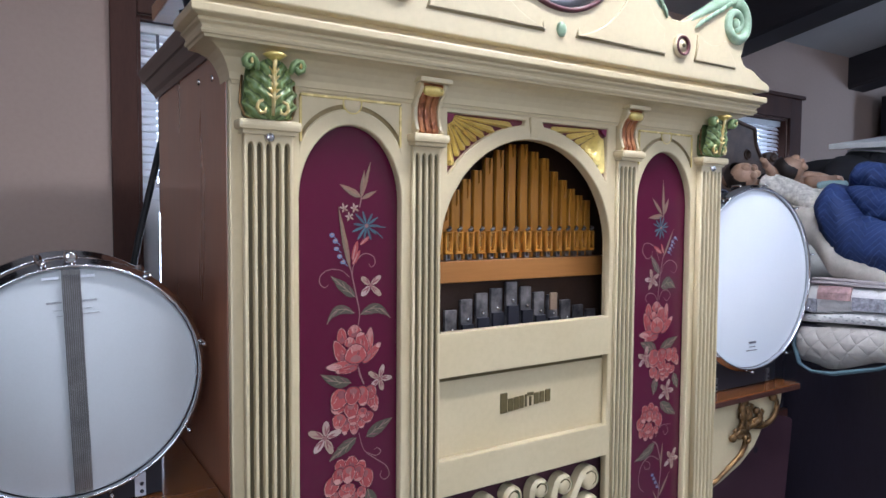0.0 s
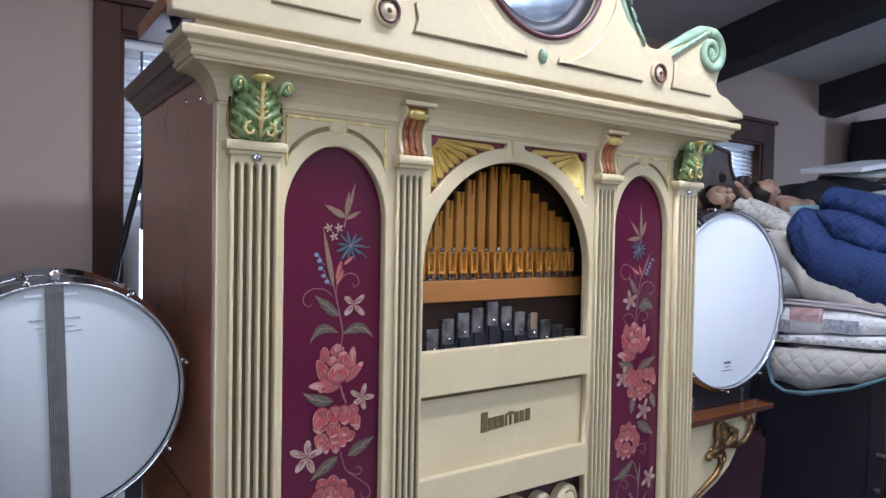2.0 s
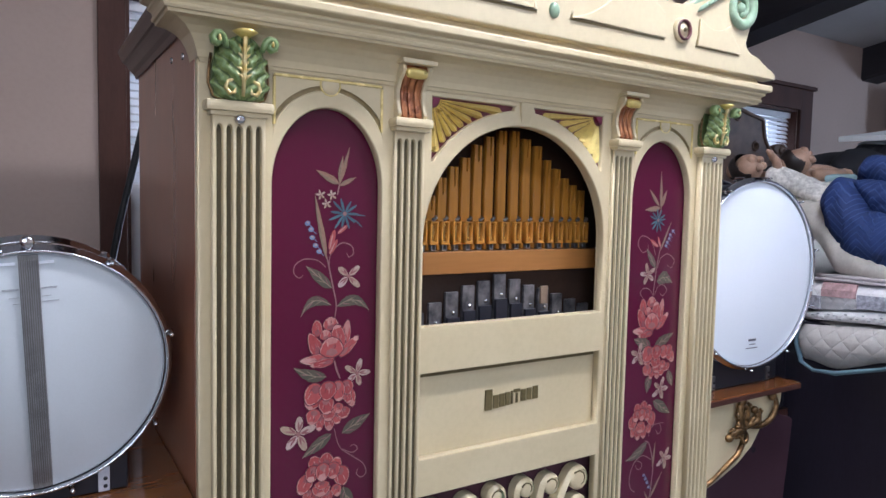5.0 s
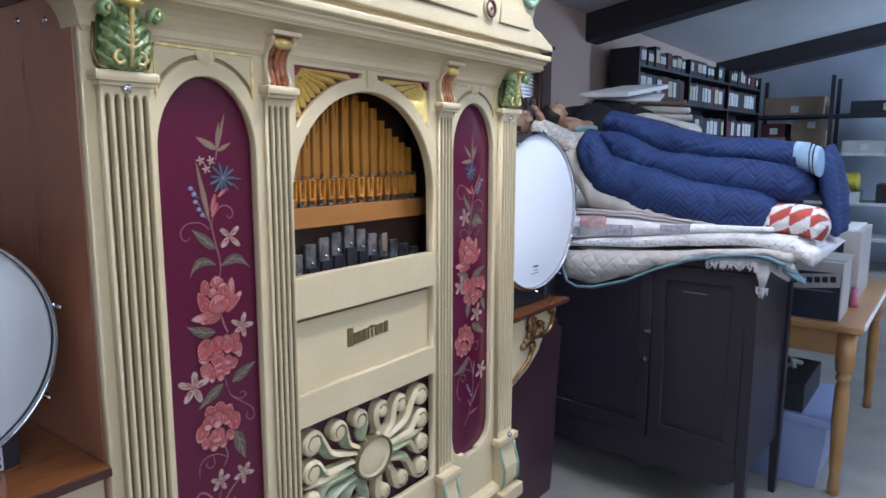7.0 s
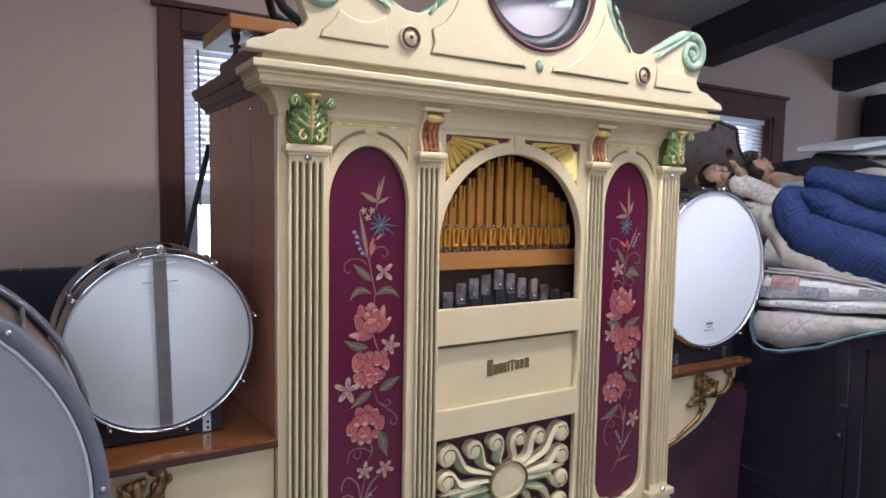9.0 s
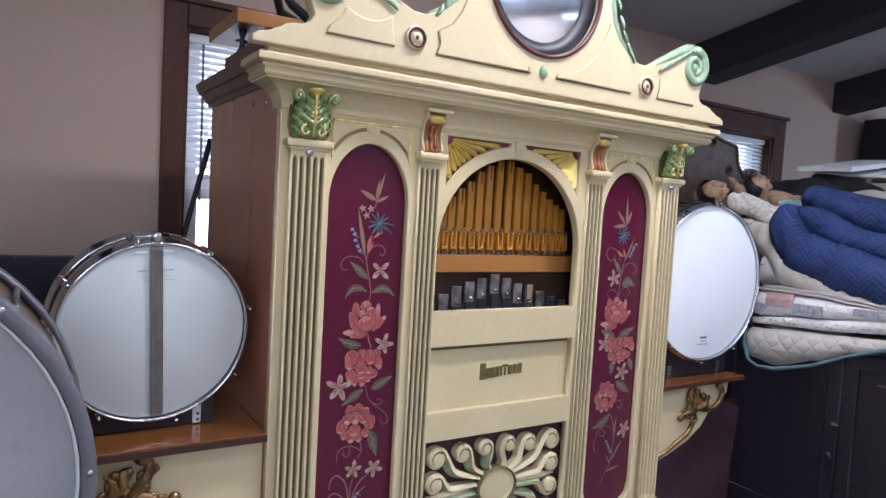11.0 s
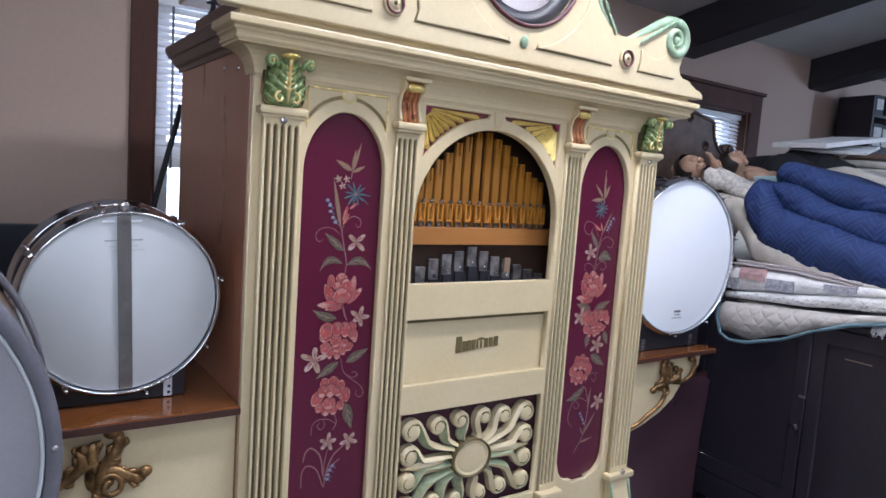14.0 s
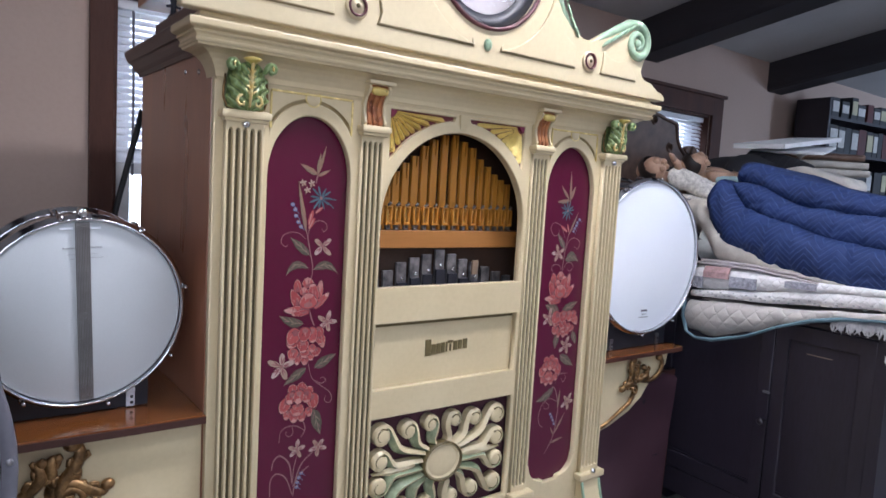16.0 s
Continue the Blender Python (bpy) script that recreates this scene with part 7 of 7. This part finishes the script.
# dolls, plain shapes
BASE = pose(0.0138, 0.0636, -0.0435, 0, 0, -4.27)
DOLLHAIR = mat("dark_doll_hair", (0.018, 0.011, 0.009), 0.5, vary=0.2)
DOLLDRESS = mat("brown_doll_dress", (0.10, 0.055, 0.04), 0.8, vary=0.2, scale=30)
def doll(c, size, face, crown, limbs, lab):
    """A lying doll as one plain shape: head with a cap of hair away from the face, body and limbs."""
    bm = bmesh.new()
    up = Vector(face).normalized()
    brow = Vector(crown)
    brow = (brow - up * brow.dot(up)).normalized()
    side = up.cross(brow)
    ball(bm, (0, 0, 0), 0.040, 22, 16, (1.0, 0.95, 1.0))
    for a, b, d, r in ((0, 0.002, 0.040, 0.0075), (0, -0.020, 0.033, 0.011), (0.016, -0.008, 0.030, 0.013), (-0.016, -0.008, 0.030, 0.013), (0, 0.018, 0.027, 0.016)):
        ball(bm, up * d + side * a + brow * b, r, 10, 8)
    skin = len(bm.faces)
    ball(bm, up * -0.009 + brow * 0.008, 0.0435, 56, 44)
    ball(bm, up * -0.030 + brow * 0.010, 0.030, 14, 10, (1.2, 1, 1))
    bm.faces.ensure_lookup_table()
    for f in bm.faces[skin:]:
        f.material_index = 1
    gone = [f for f in bm.faces[skin:] if f.calc_center_median().normalized().dot(up) > 0.34 - 0.55 * f.calc_center_median().normalized().dot(brow)]
    bmesh.ops.delete(bm, geom=[f for f in gone if f.calc_center_median().dot(up) > 0.0], context="FACES")
    for pts, radii, dress in limbs:
        n = len(bm.faces)
        tube(bm, pts, radii, 12, 0.95)
        bm.faces.ensure_lookup_table()
        for f in bm.faces[n:]:
            f.material_index = 2 if dress else 0
    d = new("doll", finish("doll", bm, DOLLSKIN, True, (DOLLHAIR, DOLLDRESS)))
    d.matrix_world = BASE @ pose(*c) @ Matrix.Scale(size, 4)
    tagged(d, lab, "doll", "dolls")


doll((1.315, 0.455, 1.455), 1.22, (0.02, -0.80, 0.45), (-0.8, 0.5, 0.35), (
    ([(0.020, 0.02, -0.025), (0.06, 0.02, -0.035), (0.12, 0.0, -0.045), (0.18, -0.03, -0.06)], [0.018, 0.034, 0.036, 0.026], True),
    ([(0.092, -0.018, -0.010), (0.080, -0.034, 0.004), (0.058, -0.046, 0.020), (0.040, -0.044, 0.034)], [0.016, 0.0145, 0.0125, 0.010], False),
    ([(0.044, -0.044, 0.030), (0.032, -0.044, 0.044), (0.022, -0.040, 0.050)], [0.011, 0.009, 0.005], False)), "plain tan doll with brown hair, one hand at its face")
doll((1.530, 0.415, 1.487), 1.15, (0.42, -0.62, 0.55), (-0.7, 0.5, 0.5), (
    ([(0.016, 0, -0.020), (0.030, 0.004, -0.038), (0.055, 0.010, -0.050), (0.12, 0.015, -0.060), (0.20, 0.01, -0.065)], [0.014, 0.019, 0.034, 0.034, 0.026], False),
    ([(0.040, -0.030, -0.045), (0.075, -0.040, -0.038), (0.115, -0.048, -0.034), (0.150, -0.055, -0.030)], [0.019, 0.018, 0.015, 0.011], False),
    ([(0.148, -0.055, -0.028), (0.170, -0.060, -0.030), (0.182, -0.062, -0.038)], [0.012, 0.010, 0.005], False),
    ([(0.070, 0.030, -0.030), (0.115, 0.020, -0.014), (0.150, 0.0, -0.016), (0.166, -0.02, -0.022)], [0.015, 0.013, 0.011, 0.008], False)), "plain tan doll with black hair lying with folded arms")
kn = thing("knitted_blanket", "white knitted blanket folded under the dolls", "blanket")
roll("knit_fold", kn, [(1.40, 0.43, 1.428), (1.44, 0.39, 1.415), (1.475, 0.335, 1.388), (1.50, 0.27, 1.345), (1.50, 0.21, 1.29), (1.49, 0.17, 1.24)], 0.058, 0.045, KNIT, 0.006, 16, steps=40, taper=0.95)
roll("knit_fold", kn, [(1.62, 0.62, 1.36), (1.62, 0.44, 1.375), (1.60, 0.22, 1.375)], 0.14, 0.042, KNIT, 0.006, 14, steps=30, taper=0.95)
slab("knit_base", kn, [(0.60, 1.20, 1.36), (0.40, 1.20, 1.36), (0.20, 1.20, 1.33)], 1.38, 1.80, KNIT, 0.006)
rag2 = thing("folded_cloth", "small pale teal cloth tucked beside the dolls", "cloth", "folded cloths")
roll("cloth_body", rag2, [(1.545, 0.315, 1.422), (1.585, 0.295, 1.430), (1.635, 0.270, 1.428)], 0.022, 0.014, mat("pale_teal_cloth", (0.30, 0.42, 0.44), 0.9, vary=0.15, bump=0.3), 0.004, 22, seg=16, steps=20)
BASE = pose(0.0138, 0.0636, 0, 0, 0, -4.27)
base_box = thing("storage_chest", "dark wooden chest behind the drum", "chest")
part("body", boxed(1.46, 1.77, 0.36, 1.02, 0.0, 1.15, bevel=0.004), EBONY, base_box)

BASE = pose(0.0578, 0.1107, -0.0597, 0, 0, -4.24)
bag = thing("garment_bag", "black ribbed garment bag heaped on the chest", "bag")
roll("bag_fold", bag, [(2.05, 0.90, 1.42), (2.02, 0.60, 1.47), (1.98, 0.42, 1.49), (1.96, 0.26, 1.46)], 0.24, 0.10, BLACKCLOTH, 0.012, 7)
roll("bag_fold", bag, [(2.35, 0.85, 1.43), (2.35, 0.55, 1.52), (2.31, 0.34, 1.47)], 0.20, 0.085, BLACKCLOTH, 0.012, 7)
part("ribbed_cuff", tube(bmesh.new(), [(1.985 + 0.0006 * k, 0.44 - 0.0050 * k, 1.512 - 0.0000125 * k * k) for k in range(56)], [(0.088 - 0.00001 * k * k) * (1.0 if k % 6 else 0.90) for k in range(54)] + [0.045, 0.01], 20), BLACKCLOTH, bag, "ribbed black end of the bag", smooth=True)
PINKISH = mat("pale_mauve_cotton", (0.58, 0.52, 0.53), 0.9, vary=0.12, scale=12, bump=0.35, fine=110)
for low, high, m, lab in (
        ([(0.32, 1.302), (0.10, 1.302), (-0.10, 1.302)], [(0.32, 1.462), (0.10, 1.448), (-0.05, 1.420), (-0.10, 1.405)], PINKISH, "pale mauve cotton blanket folded on the chest"),
        ([(0.30, 1.466), (0.10, 1.452), (-0.095, 1.412)], [(0.30, 1.500), (0.15, 1.522), (-0.04, 1.475), (-0.095, 1.445)], QUILTCREAM, "cream blanket folded over a mauve one")):
    t = thing("folded_blanket", lab, "blanket", "folded cloths")
    fold("blanket_body", t, low, high, [(0.32, 1.90), (0.0, 1.875), (-0.18, 1.90)], 0.035, m, 0.007, 8, back=2.04, ends=(0.05, 0.05))
for k, (m, y, z, lab) in enumerate(((SHELLWOOD, 0.0, 1.612, "brown folded cloth on the heap"), (QUILTCREAM, -0.03, 1.572, "pale folded towel on the heap"), (QUILTCREAM, -0.05, 1.532, "pale folded towel on the heap"))):
    t = thing("folded_cloth", lab, "cloth", "folded cloths")
    slab("cloth_body", t, [(0.24, -0.018, 0.018), (0.0, -0.019, 0.017), (-0.24, -0.022, 0.010)], -0.14, 0.26, m, 0.004)
    t.matrix_world = BASE @ pose(2.56 - 0.02 * k, 0.50 + y, z, 0, 0, 40)
def foam(corner, near, far, thick, lab):
    """A foam board: one corner, the end of its near edge and the end of the next edge."""
    a, b, c = Vector(corner), Vector(near), Vector(far)
    ex = (b - a).normalized()
    ez = ex.cross(c - b).normalized()
    m = Matrix((ex, ez.cross(ex), ez)).transposed().to_4x4()
    m.translation = a
    t = thing("foam_board", lab, "board", "foam boards")
    t.matrix_world = m
    part("sheet", boxed(0, (b - a).length, 0, (c - b).length, -thick, 0, bevel=0.002), PAPER, t)
    return t, (c - b).length


foam((1.99, 0.45, 1.568), (1.985, 0.203, 1.560), (2.50, 0.20, 1.635), 0.021, "white foam board lying tilted on another")
low_foam, fw = foam((2.08, 0.42, 1.545), (2.165, 0.114, 1.536), (2.47, 0.20, 1.588), 0.012, "white foam board with a torn drooping corner")
bm = bmesh.new()
for k in range(2):
    rings = []
    for j in range(7):
        y, z, x0 = fw + 0.002 + 0.016 * j, -0.0022 * j * j - 0.0125 * k, 0.030 - 0.006 * (j % 2)
        rings.append([Vector((x0, y, z)), Vector((0.26 - 0.022 * j, y, z)), Vector((0.26 - 0.022 * j, y, z - 0.010)), Vector((x0, y, z - 0.010))])
    sweep(bm, rings, None)
part("torn_corner", bm, PAPER, low_foam, "torn drooping corner")

# ---- carved headboard ----
BASE = pose(-0.005, 0.0700, -0.0597, 0, 0, -4.24)
hb = thing("headboard", "dark carved wooden headboard leaning by the window", "headboard")
hl = [(1.50, 0.0), (2.42, 0.0), (2.42, 1.56), (2.445, 1.608), (2.460, 1.634), (2.447, 1.655), (2.420, 1.664), (2.391, 1.664), (2.364, 1.655), (2.352, 1.636), (2.366, 1.622), (2.392, 1.613), (2.370, 1.612), (2.345, 1.626), (2.318, 1.650), (2.296, 1.680), (2.282, 1.710), (2.277, 1.745), (2.270, 1.778), (2.263, 1.786), (2.211, 1.797), (2.165, 1.806), (2.117, 1.820), (2.06, 1.826), (1.98, 1.804), (1.90, 1.79), (1.50, 1.74)]
DARKOAK = mat("dark_carved_oak", (0.17, 0.105, 0.075), 0.5, vary=0.3, scale=14, second=(0.075, 0.045, 0.033), bump=0.5)
part("headboard_panel", plate("headboard_panel", [hl, arc(2.209, 1.641, 0.017, 0, 360, 12)[:-1], arc(2.066, 1.782, 0.017, 0, 360, 12)[:-1]], 1.10, 1.135, bevel=0.005, res=2), DARKOAK, hb)
for x, z in ((2.209, 1.641), (2.066, 1.782)):
    part("carved_ring", ring(bmesh.new(), [(0.018, 1.098), (0.022, 1.092), (0.028, 1.098)], (x, 0, z), seg=16), DARKOAK, hb, smooth=True)
part("carved_rim", tube(bmesh.new(), [(x - 0.012, 1.098, z - 0.010) for x, z in hl[12:25]], 0.010, 8, 0.8), DARKOAK, hb, smooth=True)
part("carved_scroll", tube(bmesh.new(), [(x, 1.096, z) for x, z in spiral(2.408, 1.634, 0.024, 0.006, 100, -1.2, 18)], 0.008, 8), DARKOAK, hb, smooth=True)

# ---- bookcases and the far end of the room ----
BASE = pose(0.10, 0.19, 0, 0, 0, -4.5) @ stretch(kz=1.02)
LABEL = mat("white_box_label", (0.62, 0.63, 0.62), 0.6, vary=0.1, scale=30)
LABELY = mat("yellowed_box_label", (0.55, 0.52, 0.34), 0.6, vary=0.1, scale=30)
DARKBOX = mat("charcoal_archive_box", (0.030, 0.032, 0.040), 0.6, vary=0.2)
REDBOX = mat("dark_red_box", (0.10, 0.020, 0.022), 0.6, vary=0.15)
GREENBOX = mat("dark_green_box", (0.02, 0.06, 0.04), 0.6, vary=0.15)
CARTON = mat("brown_cardboard", (0.28, 0.20, 0.14), 0.85, vary=0.1, scale=6)
CARTONW = mat("white_cardboard", (0.52, 0.50, 0.48), 0.8, vary=0.08, scale=6)


def bookcase(x0, x1, y0, y1, levels, top, cols, label):
    t = thing("bookcase", label, "bookcase", "bookcases")
    part("back", boxed(x0, x1, y1 - 0.012, y1, 0.0, top), EBONY, t)
    for k in range(cols + 1):
        x = x0 + (x1 - x0) * k / cols
        part("upright", boxed(x - 0.012, x + 0.012, y0, y1 - 0.013, 0.0, top), EBONY, t)
    for z in levels:
        part("shelf", boxed(x0, x1, y0 - 0.002, y1 - 0.013, z - 0.02, z), EBONY, t)
    return t


levels = (0.10, 0.42, 0.74, 1.06, 1.38, 1.66, 1.90)
bookcase(3.76, 6.70, 1.0, 1.248, levels, 2.02, 3, "tall dark bookcase packed with labelled archive boxes")
rb = random.Random(3)
for li, z in enumerate(levels):
    if z < 1.0:
        continue
    x = 3.80
    while x < 6.62:
        w = rb.uniform(0.05, 0.12)
        h = rb.uniform(0.172, 0.186) if li < 6 else rb.choice((0.115, 0.13, 0.155))
        near_upright = any(abs(x + w / 2 - (3.76 + 0.98 * k)) < 0.014 + w / 2 for k in range(4))
        if near_upright or rb.random() < (0.08 if li < 6 else 0.30):
            x += 0.03
            continue
        t = thing("archive_box", "charcoal archive box with a pale spine label", "box", "archive boxes")
        pale = rb.random() < (0.7 if (z > 1.6 or (5.3 < x < 5.95)) else 0.35)
        m = rb.choice((DARKBOX, DARKBOX, DARKBOX, DARKBOX, DARKBOX, REDBOX, GREENBOX))
        part("box_body", boxed(x, x + w - 0.006, 1.012, 1.20, z + 0.0005, z + h, bevel=0.002), m, t)
        if pale:
            part("spine_label", boxed(x + 0.006, x + w - 0.012, 1.009, 1.0118, z + 0.035, z + h - 0.025), LABEL if rb.random() < 0.8 else LABELY, t)
        x += w

BASE = pose(0.90, 0.02, 0)
rack = thing("storage_rack", "steel storage rack with pale shelves at the far wall", "rack")
for y in (0.78, 0.02, -0.75, -1.55):
    for x in (6.45, 6.95):
        part("upright", boxed(x - 0.02, x + 0.02, y - 0.02, y + 0.02, 0.0, 2.1), DARKBOX, rack)
for z, m in ((0.36, LABEL), (0.742, LABEL), (1.27, LABEL), (1.688, DARKBOX)):
    part("shelf", boxed(6.42, 6.98, -1.58, 0.82, z - 0.03, z, bevel=0.003), m, rack)
for y0, y1, z0, z1, m, lab in ((0.74, 0.46, 1.4005, 1.56, CARTON, "cardboard carton of small boxes"), (0.72, 0.48, 1.561, 1.70, REDBOX, "dark red box on a carton"), (0.40, 0.06, 1.4005, 1.62, CARTON, "brown cardboard carton on the storage rack"), (0.40, 0.04, 1.621, 1.73, CARTON, "flat brown cardboard carton on the storage rack"),
                           (0.36, 0.08, 0.9205, 1.16, CARTON, "brown cardboard carton on the storage rack"), (-0.02, -0.30, 0.9205, 1.02, LABEL, "white plastic bin on the storage rack"), (-0.10, -0.50, 1.4005, 1.52, CARTONW, "grey cardboard box on the storage rack"), (-0.55, -1.1, 1.4005, 1.58, CARTONW, "pale document box on the storage rack"),
                           (0.70, 0.44, 0.9205, 1.20, CARTON, "brown cardboard carton on the storage rack"), (0.70, 0.10, 1.7805, 1.96, CARTON, "brown cardboard carton on the storage rack"), (-0.15, -0.8, 1.7805, 1.90, DARKBOX, "dark flat box on the storage rack"), (-0.45, -0.9, 0.9205, 1.10, DARKBOX, "dark box on the storage rack")):
    z0, z1 = 1.1 * z0 - 0.27, 1.1 * z1 - 0.27
    t = thing("carton", lab, "box", "cartons on the rack")
    part("carton_body", boxed(6.50, 6.92, y1, y0, z0, z1, bevel=0.003), m, t)
    part("carton_label", boxed(6.4955, 6.4995, (y0 + y1) / 2 - 0.05, (y0 + y1) / 2 + 0.03, z0 + 0.03, min(z1 - 0.02, z0 + 0.10)), LABEL, t)
yb = thing("plastic_bag", "bright yellow plastic bag in the white bin", "bag")
roll("bag_body", yb, [(6.70, -0.04, 0.94), (6.66, -0.16, 0.973), (6.70, -0.28, 0.94)], 0.14, 0.11, mat("yellow_plastic", (0.62, 0.55, 0.05), 0.4, vary=0.1), 0.02, 8, steps=20)

# ---- pine table with boxes ----
BASE = pose(-0.0544, -0.018, 0, 0, 0, -1.0)
PINE = mat("honey_pine", (0.46, 0.27, 0.11), 0.35, vary=0.12, scale=8, second=(0.36, 0.19, 0.07), stretch=(0.2, 1, 1), coat=0.2)
tab = thing("table", "honey pine table with turned legs and a drawer", "table")
part("tabletop", boxed(1.735, 2.95, -0.775, -0.06, 0.640, 0.665, bevel=0.006), PINE, tab)
part("edge_strip", boxed(1.80, 2.95, -0.781, -0.7755, 0.645, 0.662), PAPER, tab)
part("apron", boxed(1.775, 1.795, -0.72, -0.09, 0.545, 0.639), PINE, tab, "pine apron with a drawer front")
part("apron", boxed(1.80, 2.90, -0.735, -0.715, 0.545, 0.639), PINE, tab)
part("drawer_pull", tube(bmesh.new(), [(1.770, -0.475, 0.60), (1.758, -0.478, 0.592), (1.755, -0.497, 0.588), (1.758, -0.516, 0.592), (1.770, -0.519, 0.60)], 0.003, 6), STEEL, tab, smooth=True)
leg_prof = [(0.018, 0.0), (0.022, 0.03), (0.017, 0.08), (0.022, 0.12), (0.027, 0.30), (0.025, 0.42), (0.018, 0.445), (0.027, 0.455), (0.027, 0.465), (0.019, 0.475), (0.029, 0.487), (0.029, 0.50), (0.032, 0.51), (0.032, 0.639)]
for x, y in ((1.79, -0.725), (2.90, -0.725), (1.79, -0.10), (2.90, -0.10)):
    part("leg", lathe(bmesh.new(), leg_prof, (x, y, 0), "z", 18), PINE, tab, smooth=True)
INKBLUE = mat("dark_blue_print", (0.020, 0.026, 0.050), 0.5, vary=0.1)
b1 = thing("tool_box_carton", "white and dark blue tool carton, printed band on its side", "box")
part("carton_body", boxed(1.80, 2.02, -0.695, -0.40, 0.6655, 0.885, bevel=0.003), CARTONW, b1)
part("printed_side", boxed(1.7965, 1.7995, -0.690, -0.402, 0.668, 0.846), INKBLUE, b1)
bm = bmesh.new()
sweep(bm, [[Vector((x, -0.688, 0.795)), Vector((x, -0.404, 0.760)), Vector((x, -0.404, 0.815)), Vector((x, -0.688, 0.848))] for x in (1.7935, 1.796)], None)
part("pale_band", bm, CARTONW, b1)
for k in range(10):
    y = -0.425 - 0.0255 * k
    z = 0.784 + 0.0031 * k
    part("print_bar", boxed(1.7915, 1.7930, y - 0.019, y, z, z + 0.022), INKBLUE, b1)
part("print_bar", boxed(1.7915, 1.7930, -0.67, -0.45, 0.7735, 0.7795), HOOPGREY, b1)
part("flap", boxed(1.84, 2.06, -0.70, -0.42, 0.886, 0.889), CARTONW, b1)
b2 = thing("tool_box_carton", "white carton with a black printed panel on the table", "box")
part("carton_body", boxed(2.22, 2.62, -0.70, -0.30, 0.6655, 0.96, bevel=0.003), CARTONW, b2)
part("printed_side", boxed(2.216, 2.2195, -0.64, -0.34, 0.76, 0.925), INKBLUE, b2)
for k in range(7):
    y = -0.40 - 0.032 * k
    part("print_bar", boxed(2.2135, 2.2155, y - 0.022, y, 0.872, 0.905), HOOPGREY, b2)
part("flap", boxed(2.26, 2.60, -0.68, -0.32, 0.9605, 0.968), PAPER, b2)
toy = thing("pink_toy", "small pink plastic toy on the table", "toy")
part("toy_body", tube(bmesh.new(), [(2.12, -0.70, 0.6655), (2.12, -0.70, 0.69), (2.12, -0.70, 0.72), (2.12, -0.705, 0.745)], [0.02, 0.016, 0.012, 0.014], 10), mat("pink_plastic", (0.60, 0.20, 0.30), 0.4), toy, smooth=True)
TUBBLUE = mat("pale_blue_plastic_tub", (0.33, 0.40, 0.66), 0.35, vary=0.08, scale=6)
tub = thing("storage_tub", "pale blue plastic storage tub under the table", "tub")
part("tub_body", sweep(bmesh.new(), [[Vector((2.0 + a * w, -0.44 + b * d, z)) for a, b in ((-1, -1), (1, -1), (1, 1), (-1, 1))] for z, w, d in ((0.0, 0.20, 0.22), (0.20, 0.225, 0.245), (0.26, 0.228, 0.248))], None), TUBBLUE, tub)
part("lid", boxed(1.76, 2.24, -0.70, -0.18, 0.2605, 0.29, bevel=0.006), TUBBLUE, tub)
t2 = thing("dark_tray", "dark tray with loose parts on the tub", "tray")
part("tray_body", boxed(1.80, 2.18, -0.60, -0.22, 0.2905, 0.40, bevel=0.004), DARKBOX, t2)
rt = random.Random(5)
for k in range(7):
    x, y = rt.uniform(1.83, 2.0), rt.uniform(-0.56, -0.30)
    t = thing("loose_part", "small loose hardware part in the tray", "part", "loose parts")
    part("part_body", tube(bmesh.new(), [(x, y, 0.412), (x + 0.03, y + 0.02, 0.43), (x + 0.05, y - 0.02, 0.42)], [0.010, 0.014, 0.009], 7), (STEEL, TUBBLUE, PAPER)[k % 3], t, smooth=True)
